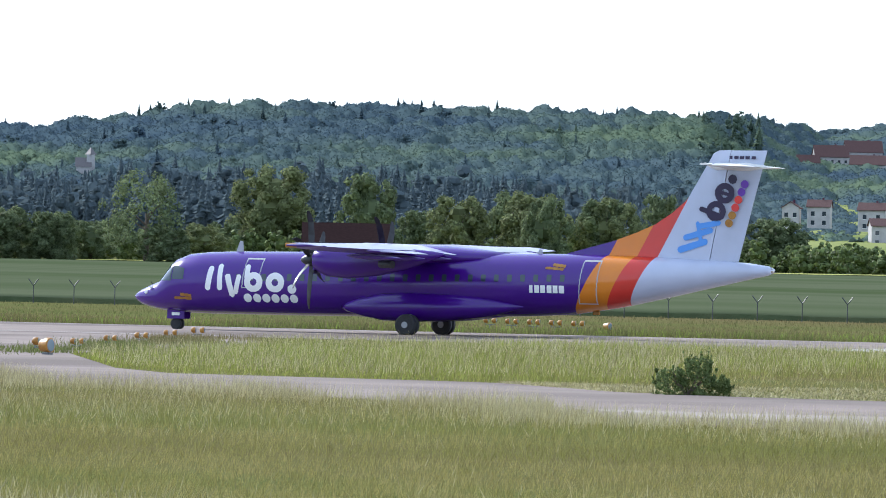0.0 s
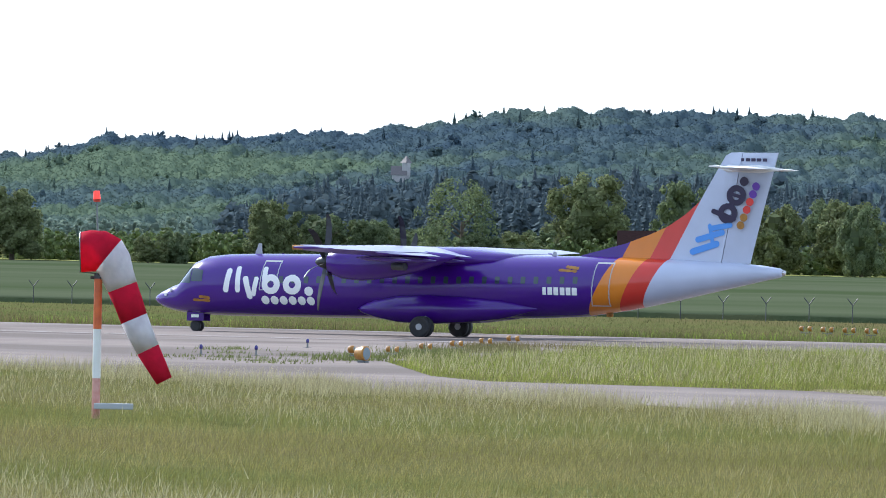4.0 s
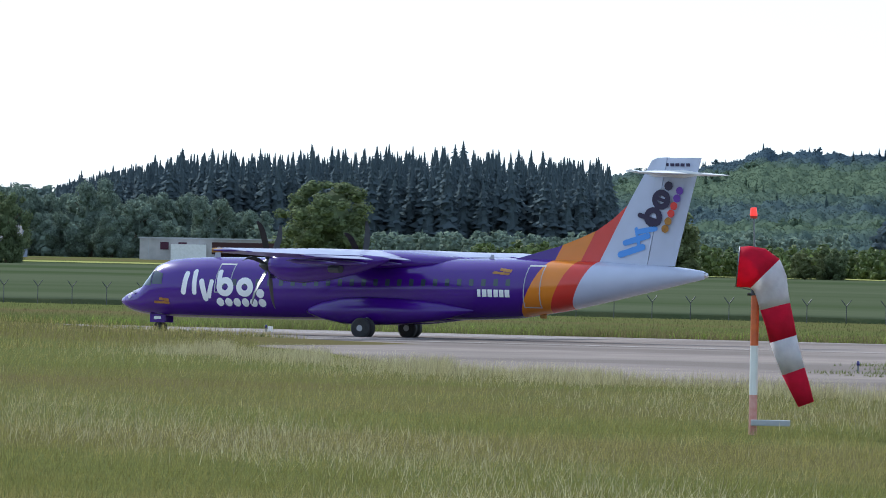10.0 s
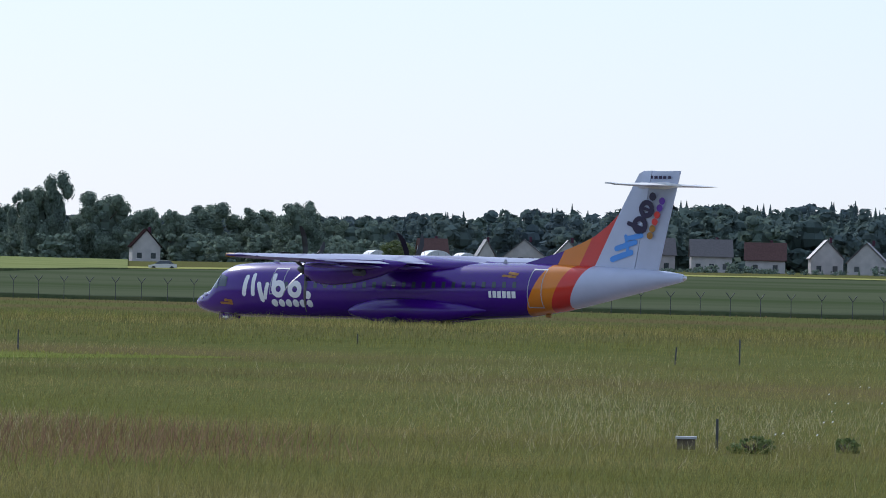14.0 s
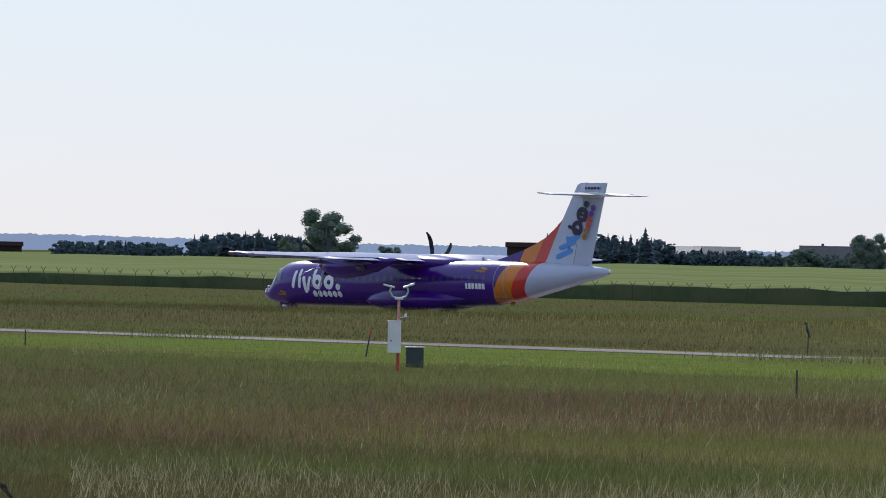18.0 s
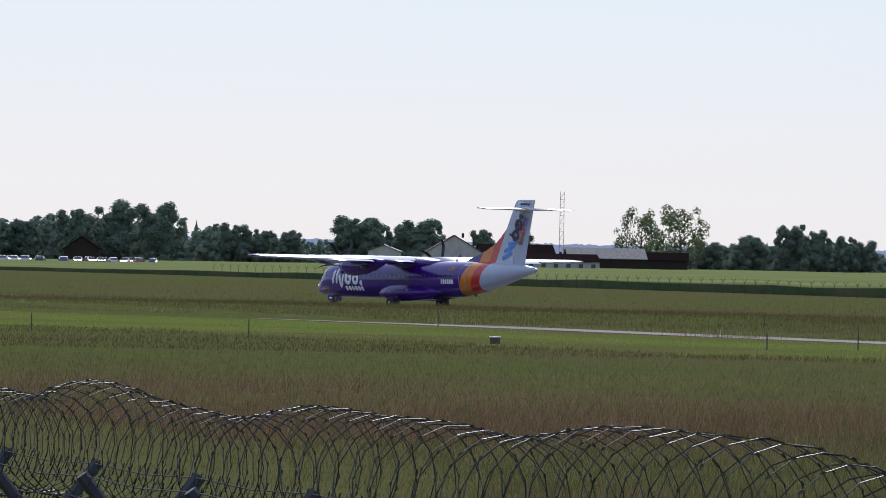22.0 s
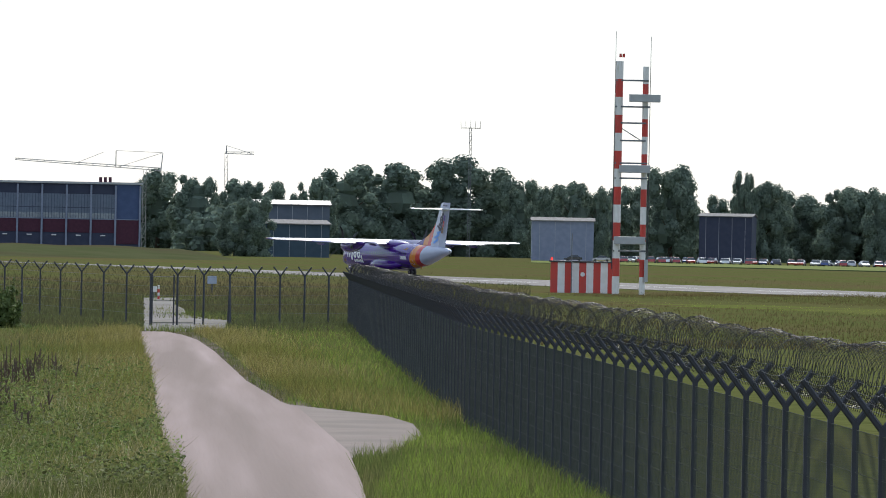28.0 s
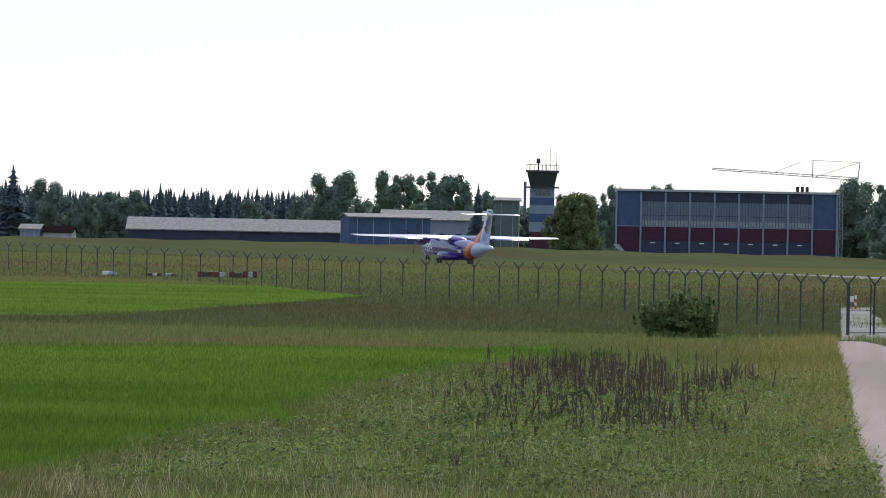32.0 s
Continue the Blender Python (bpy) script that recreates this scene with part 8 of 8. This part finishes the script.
for kind_of, mat, words, seed in ((band > 0.7, RUSSET, "red-brown grass along the runway", 43), (band < -0.6, FRESH, "fresh green grass along the runway", 44), ((band <= 0.7) & (band >= -0.6), MEADOW_BACKLIT, "olive and brown grass along the runway, darkened for backlight", 33)):
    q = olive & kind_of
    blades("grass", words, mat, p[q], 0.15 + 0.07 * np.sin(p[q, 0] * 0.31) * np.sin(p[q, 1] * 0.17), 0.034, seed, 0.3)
x, y = scatter(5, 210000, (36, 67), 190, 640)
off = y - np.interp(-x, [160, 235, 282, 352, 478, 560], [203, 208, 211, 224, 246, 256])
keep = clear(x, y) & (off > -31 + 3 * np.random.default_rng(34).normal(0, 1, len(x))) & (off < 12) & (x < -165)
p = on_ground(x[keep], y[keep])
blades("mown_grass", "short bright green grass along the path", TURF, p, 0.1, 0.03, 6)
# the verge below the near fence and the field edge before the last view
x, y = scatter(7, 430000, (64.5, 77), 95, 420)
fy = fence_y(x)
keep = clear(x, y) & (y < fy - 0.08) & ((x > -322) | (y < 52 - 0.207 * x))
p = on_ground(x[keep], y[keep])
near_track = p[:, 1] > fence_y(p[:, 0]) - 1.6 - 0.012 * np.abs(p[:, 0]) - 0.8 * np.sin(p[:, 0] * 0.11)
near_track &= np.random.default_rng(9).random(len(p)) < 0.66
blades("grass", "lush green grass between the track and the fence", LUSH, p[near_track], 0.24, 0.016, 8, 0.4)
blades("grass", "mixed weeds and grass on the field edge", WEED, p[~near_track], 0.3, 0.016, 9, 0.34)
x, y = scatter(10, 240000, (70, 77), 110, 760)
keep = (inside(GREENS[0], x, y) | inside(GREENS[1], x, y))
p = on_ground(x[keep], y[keep])
p[:, 2] += 0.1
blades("young_crop", "dense blades of young green crop", GREENCROP, p, 0.15, 0.032, 11, 0.2)
x, y = scatter(12, 200000, (67, 77), 330, 1240)
keep = clear(x, y) & (y < 281)
p = on_ground(x[keep], y[keep])
blades("grass", "olive airfield grass beyond the cross fence", OLIVE, p, 0.26, 0.045, 13, 0.35)


def shrub(m, w, h, seed, label, n=1500, leaf=0.045, mounds=((0, 0, 1, 1),), shoots=0, mat=HAZEL):
    """A shrub of one or more mounds (place, width and height as shares of its size) with upright shoots."""
    t = thing("shrub", m, label, "shrub")
    bm = bmesh.new()
    rg = random.Random(seed)
    for k in range(9):
        a = rg.uniform(0, 6.28)
        rod((0, 0, 0), (w * 0.3 * math.cos(a), w * 0.3 * math.sin(a), h * rg.uniform(0.4, 0.6)), 0.03, 0.01, 5, bm)
    part("stem", bm, BARK, t)
    rng = np.random.default_rng(seed)
    qs, us = [], []
    for mx, my, mw, mh in mounds:
        q, u = crown_points(rng, int(n * mw * mh), -0.1, 30)
        q[:, 2] = np.clip(q[:, 2], 0.02, 1.25)
        qs.append(q * (w * 1.25 * mw, w * 1.25 * mw, h * mh) + (mx * w, my * w, 0)), us.append(u)
        for k in range(shoots):
            a, r0 = rng.uniform(0, 6.28), 0.42 * mw * w * rng.random() ** 0.5
            foot = np.array([mx * w + r0 * math.cos(a), my * w + r0 * math.sin(a), 0])
            top = foot + (0.12 * w * math.cos(a), 0.12 * w * math.sin(a), h * mh * (1.08 - 0.6 * (r0 / (0.42 * mw * w)) ** 2) * rng.uniform(0.9, 1.15))
            z = rng.uniform(0.5, 1, 46)[:, None]
            qs.append(foot + (top - foot) * z + rng.normal(0, 0.03 * w, (46, 3)) * (1.15 - z)), us.append(unit(rng, 46))
    q, u = np.concatenate(qs), np.concatenate(us)
    nn = u + unit(rng, len(q)) * 0.6
    r = np.cross(nn, unit(rng, len(q)))
    r /= np.linalg.norm(r, axis=1, keepdims=True)
    s = leaf * rng.uniform(0.6, 1.4, (len(q), 1))
    v, f = quads(q, r * s, np.cross(nn, r) * s * 0.7)
    part("foliage", mesh_np("foliage", v, f), mat, t)
    return t


shrub(facing(18.48, 200), 1.75, 1.0, 3, "bushy green shrub with upright shoots beside the taxiway", 2600, 0.024, ((0.14, 0, 0.46, 1.05), (-0.22, 0, 0.5, 0.72), (0.42, 0.05, 0.32, 0.5)), 22)
shrub(facing(70.9, 324), 3.1, 1.85, 4, "broad green elder bush before the fence", 4600, 0.05, ((-0.27, 0, 0.6, 0.86), (0.2, 0.06, 0.66, 1.0), (0.05, -0.12, 0.95, 0.62)), 14)
for k, (az, d, w, h) in enumerate(((72.5, 151, 1.0, 0.5), (72.3, 163, 0.9, 0.5), (71.67, 175, 0.8, 0.6), (72.19, 139, 0.9, 0.45), (71.87, 157, 0.7, 0.4), (71.2, 169, 0.8, 0.45), (71.46, 141, 0.8, 0.4), (73.1, 146, 0.9, 0.4))):
    shrub(facing(az, d), w, h, 60 + k, "leafy green weed clump on the field edge", 520, 0.026, ((-0.25, 0, 0.6, 0.8), (0.25, 0.1, 0.6, 1.0)), 5)
shrub(facing(34.0, 150), 0.8, 0.35, 5, "low green weed clump in the grass", 500, 0.03)
shrub(facing(33.35, 152), 0.5, 0.3, 6, "small green weed in the grass", 300, 0.03)
rng = np.random.default_rng(81)
spots = []
for cx, cy, lx, n in ((-459, 249, 2.6, 420), (-402, 238.8, 2.2, 340), (-379, 243.2, 2.4, 420), (-366, 235, 2.0, 420), (-398.6, 252.7, 2.2, 260), (-241, 207.5, 2.4, 300), (-199.2, 201.3, 2.4, 380), (-461, 243.2, 1.4, 700), (-471, 262, 2.0, 260), (-430, 246, 2.4, 240), (-320, 222, 2.2, 220), (-290, 216, 1.8, 200)):
    q = np.stack([cx + rng.normal(0, lx, n), cy + rng.normal(0, 0.7, n), np.full(n, 0.02)], -1)
    spots.append(q)
spots = np.concatenate(spots)
blades("tall_tufts", "tufts of tall weeds and grass beside the path", WEED, spots, 0.5, 0.02, 82, 0.3)
blades("tall_tufts", "pale seed stalks in the tufts beside the path", STRAW, spots[::4] + (0.2, 0, 0), 0.65, 0.012, 83, 0.3)
for k, (az, d) in enumerate(((73.4, 130), (72.6, 136))):
    shrub(facing(az, d), 0.75, 0.4, 40 + k, "dark green weed clump on the field edge", 420, 0.035)

# withered stalks before the fence
DOCK = material("withered_dock", (0.075, 0.05, 0.035), 0.9, second=(0.11, 0.075, 0.05), scale=8)
rng = np.random.default_rng(21)
A, B, C, D = [], [], [], []
for n, az, daz, d0, d1, h0, h1 in ((300, 71.45, 0.4, 172, 222, 0.35, 0.95), (60, 70.65, 0.2, 184, 208, 0.3, 0.8), (190, 71.15, 0.32, 140, 172, 0.25, 0.7), (80, 72.1, 0.28, 146, 186, 0.2, 0.7), (50, 72.2, 0.6, 118, 135, 0.15, 0.42)):
    for _ in range(n):
        a, d = radians(rng.normal(az, daz)), rng.uniform(d0, d1)
        q = np.array([-math.sin(a) * d, math.cos(a) * d, 0.0])
        top = q + np.array([rng.normal(0, 0.06), rng.normal(0, 0.06), rng.uniform(h0, h1)])
        split = q + (top - q) * rng.uniform(0.35, 0.6)
        A.append(q), B.append(split), C.append(split), D.append(top)
        for j in range(2):
            u = q + (top - q) * rng.uniform(0.3, 0.7)
            C.append(u), D.append(u + np.array([rng.normal(0, 0.05), rng.normal(0, 0.05), rng.uniform(0.08, 0.2)]))
tagged(part("dock_heads", wires_mesh("dock_heads", (C, D), 0.014, DOCK, 5), DOCK), "dark brown seed heads of withered dock", "weeds", kind="stuff")
tagged(part("withered_dock", wires_mesh("withered_dock", (A, B), 0.0065, DOCK, 4), DOCK), "withered brown dock stalks on the field edge", "weeds", kind="stuff")

# broad-leaved weeds in front
rng = np.random.default_rng(23)
n = 210000
a = np.radians(rng.uniform(69.4, 76.5, n))
d = 1 / rng.uniform(1 / 215, 1 / 108, n)
x, y = -np.sin(a) * d, np.cos(a) * d
thick = np.sin(x * 0.9) * np.sin(y * 1.7) + 0.5 * np.sin(x * 0.31 + y * 0.23)
keep = clear(x, y) & (thick > -0.35)
c = np.stack([x, y, rng.uniform(0.05, 0.55, n) ** 0.8 * (0.5 + 0.5 * thick + 0.25 * np.sin(x * 3.1 + np.sin(y * 2)) * np.sin(y * 4.3))], -1)[keep]
nn = unit(rng, len(c)) * 0.7 + (0, 0, 0.8)
r = np.cross(nn, unit(rng, len(c)))
r /= np.linalg.norm(r, axis=1, keepdims=True)
s = rng.uniform(0.01, 0.032, (len(c), 1))
v, f = quads(c, r * s, np.cross(nn, r) * s * 0.8)
tagged(part("weeds", mesh_np("weeds", v, f), material("weed_leaf", (0.085, 0.135, 0.034), 0.7, second=(0.22, 0.27, 0.08), scale=1.4, third=(0.15, 0.16, 0.06), third_scale=0.12, island=0.6, translucent=0.4, spec=0.04)), "leafy grey-green weeds on the field edge", "weeds", kind="stuff")

# taller clumps, grass and pale seed heads among the weeds
rng = np.random.default_rng(91)
n = 60000
a = np.radians(rng.uniform(69.5, 76.0, n))
d = 1 / rng.uniform(1 / 235, 1 / 101, n)
x, y = -np.sin(a) * d, np.cos(a) * d
clump = np.sin(x * 0.47 + 2 * np.sin(y * 0.31)) * np.sin(y * 0.83 + 1.2 * np.sin(x * 0.19)) + 0.5 * np.sin(x * 1.7) * np.sin(y * 2.1) + rng.normal(0, 0.25, n)
keep = clear(x, y) & (y < fence_y(x) - 6)
p = np.stack([x, y, 0 * x], -1)
q = keep & (clump > 0.35)
blades("weeds", "clumps of fresh green weeds on the field edge", LUSH, p[q], 0.34, 0.022, 92, 0.35)
q = keep & (clump < -0.3)
blades("grass", "dark green grass between the weeds", FRESH, p[q], 0.42, 0.014, 93, 0.4)
q = keep & (np.abs(clump) < 0.16)
blades("seed_heads", "pale seed heads among the weeds", STRAW, p[q] + (0, 0, 0.2), 0.3, 0.01, 94, 0.35)

# heap of dug earth
heap = thing("earth_heap", pose(0, 0, 0), "long heap of freshly dug brown earth", "earth heap")
rng = np.random.default_rng(31)
for k in range(110):
    az = 31.0 + 0.0148 * k
    c = polar(az, 462 + 5 * math.sin(k * 1.7))
    h = 0.3 + 0.4 * math.sin(k * 0.107) ** 2 + 0.4 * rng.random()
    ringsx = []
    for j in range(7):
        t = j / 6
        r = 0.75 * math.sqrt(1 - t * t) + 0.05
        ringsx.append([(c.x + r * (0.8 + 0.4 * rng.random()) * math.cos(a), c.y + r * (0.8 + 0.4 * rng.random()) * math.sin(a), t * h * (0.9 + 0.2 * rng.random())) for a in np.linspace(0, 2 * math.pi, 11, endpoint=False)])
    part("earth_clod", loft(ringsx), EARTH, heap)


# ---- what moves ----
def motions():
    # seconds, nose x, y, height, turn and nose-up in degrees
    TAXI = [
        (0, -124.78, 302.24, 0.00, -0.37, 0.00), (0.5, -126.63, 301.78, 0.00, -0.23, 0.00), (1, -128.44, 301.32, 0.00, -0.10, 0.00), (1.5, -129.93, 300.86, 0.00, 0.01, 0.00),
        (2, -131.43, 300.40, 0.00, 0.11, 0.00), (2.5, -132.68, 299.94, 0.00, 0.17, 0.00), (3, -134.00, 299.49, 0.00, 0.18, 0.00), (3.5, -135.18, 299.05, 0.00, 0.13, 0.00),
        (5.5, -140.30, 297.35, 0.00, -0.25, 0.00), (6, -141.85, 296.94, 0.00, -0.35, 0.00), (6.5, -143.54, 296.55, 0.00, -0.45, 0.00), (7, -145.61, 296.17, 0.00, -0.54, 0.00),
        (7.5, -147.75, 295.80, 0.00, -0.61, 0.00), (8, -150.44, 295.43, 0.00, -0.65, 0.00), (8.5, -153.37, 295.09, 0.00, -0.67, 0.00), (9, -157.08, 294.76, 0.00, -0.67, 0.00),
        (9.5, -161.15, 294.45, -0.01, -0.64, 0.00), (10, -166.24, 294.18, -0.03, -0.59, 0.00), (10.5, -171.54, 293.94, -0.04, -0.51, 0.00), (11, -177.92, 293.73, -0.05, -0.40, 0.00),
        (11.5, -184.48, 293.56, -0.06, -0.26, 0.00), (12, -192.28, 293.44, -0.08, -0.11, 0.00), (12.5, -200.20, 293.37, -0.09, 0.06, 0.00), (13, -209.37, 293.35, -0.10, 0.21, 0.00),
        (13.5, -218.59, 293.41, -0.10, 0.34, 0.00), (14, -229.33, 293.52, -0.10, 0.43, 0.00), (14.5, -240.03, 293.70, -0.11, 0.49, 0.00), (15, -252.19, 293.93, -0.11, 0.53, 0.00),
        (15.5, -264.14, 294.20, -0.11, 0.55, 0.00), (17.5, -319.80, 295.34, -0.11, 0.67, 0.00), (18, -335.60, 295.62, -0.12, 0.72, 0.00), (18.5, -350.97, 295.92, -0.12, 0.77, 0.00),
        (19, -368.14, 296.23, -0.12, 0.82, 0.00), (19.5, -384.88, 296.57, -0.10, 0.85, 0.00), (20, -403.35, 296.91, -0.07, 0.85, 0.00), (20.5, -421.34, 297.29, -0.05, 0.82, 0.00),
        (21, -441.17, 297.67, -0.03, 0.75, 0.00), (21.5, -460.38, 298.07, 0.00, 0.66, 0.00), (22, -481.30, 298.46, 0.04, 0.54, 0.00), (22.5, -501.76, 298.85, 0.07, 0.41, 0.00),
        (23, -523.40, 299.21, 0.10, 0.28, 0.00), (23.5, -544.80, 299.54, 0.15, 0.16, 0.00), (24, -567.62, 299.81, 0.20, 0.06, 0.00), (24.5, -589.56, 300.05, 0.25, 0.00, 0.00),
        (25, -612.65, 300.21, 0.30, -0.02, 0.00), (25.5, -635.25, 300.33, 0.35, 0.00, 0.15), (26, -659.14, 300.37, 0.40, 0.05, 0.30), (26.5, -682.46, 300.38, 0.45, 0.11, 0.45),
        (28.5, -780.79, 300.16, 0.65, 0.38, 1.35), (29, -806.51, 300.06, 0.70, 0.45, 1.60), (29.5, -832.20, 299.96, 0.74, 0.52, 1.90), (30, -858.38, 299.85, 0.78, 0.59, 2.20),
        (30.5, -884.31, 299.74, 0.82, 0.67, 2.50), (31, -910.83, 299.62, 0.87, 0.74, 2.67), (31.5, -937.25, 299.51, 0.91, 0.83, 2.83), (32, -964.08, 299.38, 0.95, 0.91, 3.00),
    ]
    walk(airliner, [(t, pose(x, y, z, 0, 0, a) @ pose(12.7, 0, 0) @ pose(0, 0, 0, 0, p, 0) @ pose(-12.7, 0, 0)) for t, x, y, z, a, p in TAXI])
    for prop, y in PROPS:
        walk(prop, [(k * 0.5, pose(9.25, y, 2.95, k * 73 + (0 if y < 0 else 20), 0, 0)) for k in range(65)])
    walk(windsock, [(t, SOCK_PIVOT @ pose(0, 0, 0, 0, a, b)) for t, a, b in ((0, 7, 0), (1.5, 6, 4), (3, 8, 0), (3.5, 5, 0), (4.5, 2, -4), (5.5, 0, 2), (6, 0, 0), (6.5, 4, 3), (7, 4, 0), (8, 2, -3), (8.5, 7, 0), (9, 8, 0), (9.5, 9.5, 2), (10, 9.5, 0), (11, 7, 0), (20, 6, -3), (32, 7, 0))])


motions()
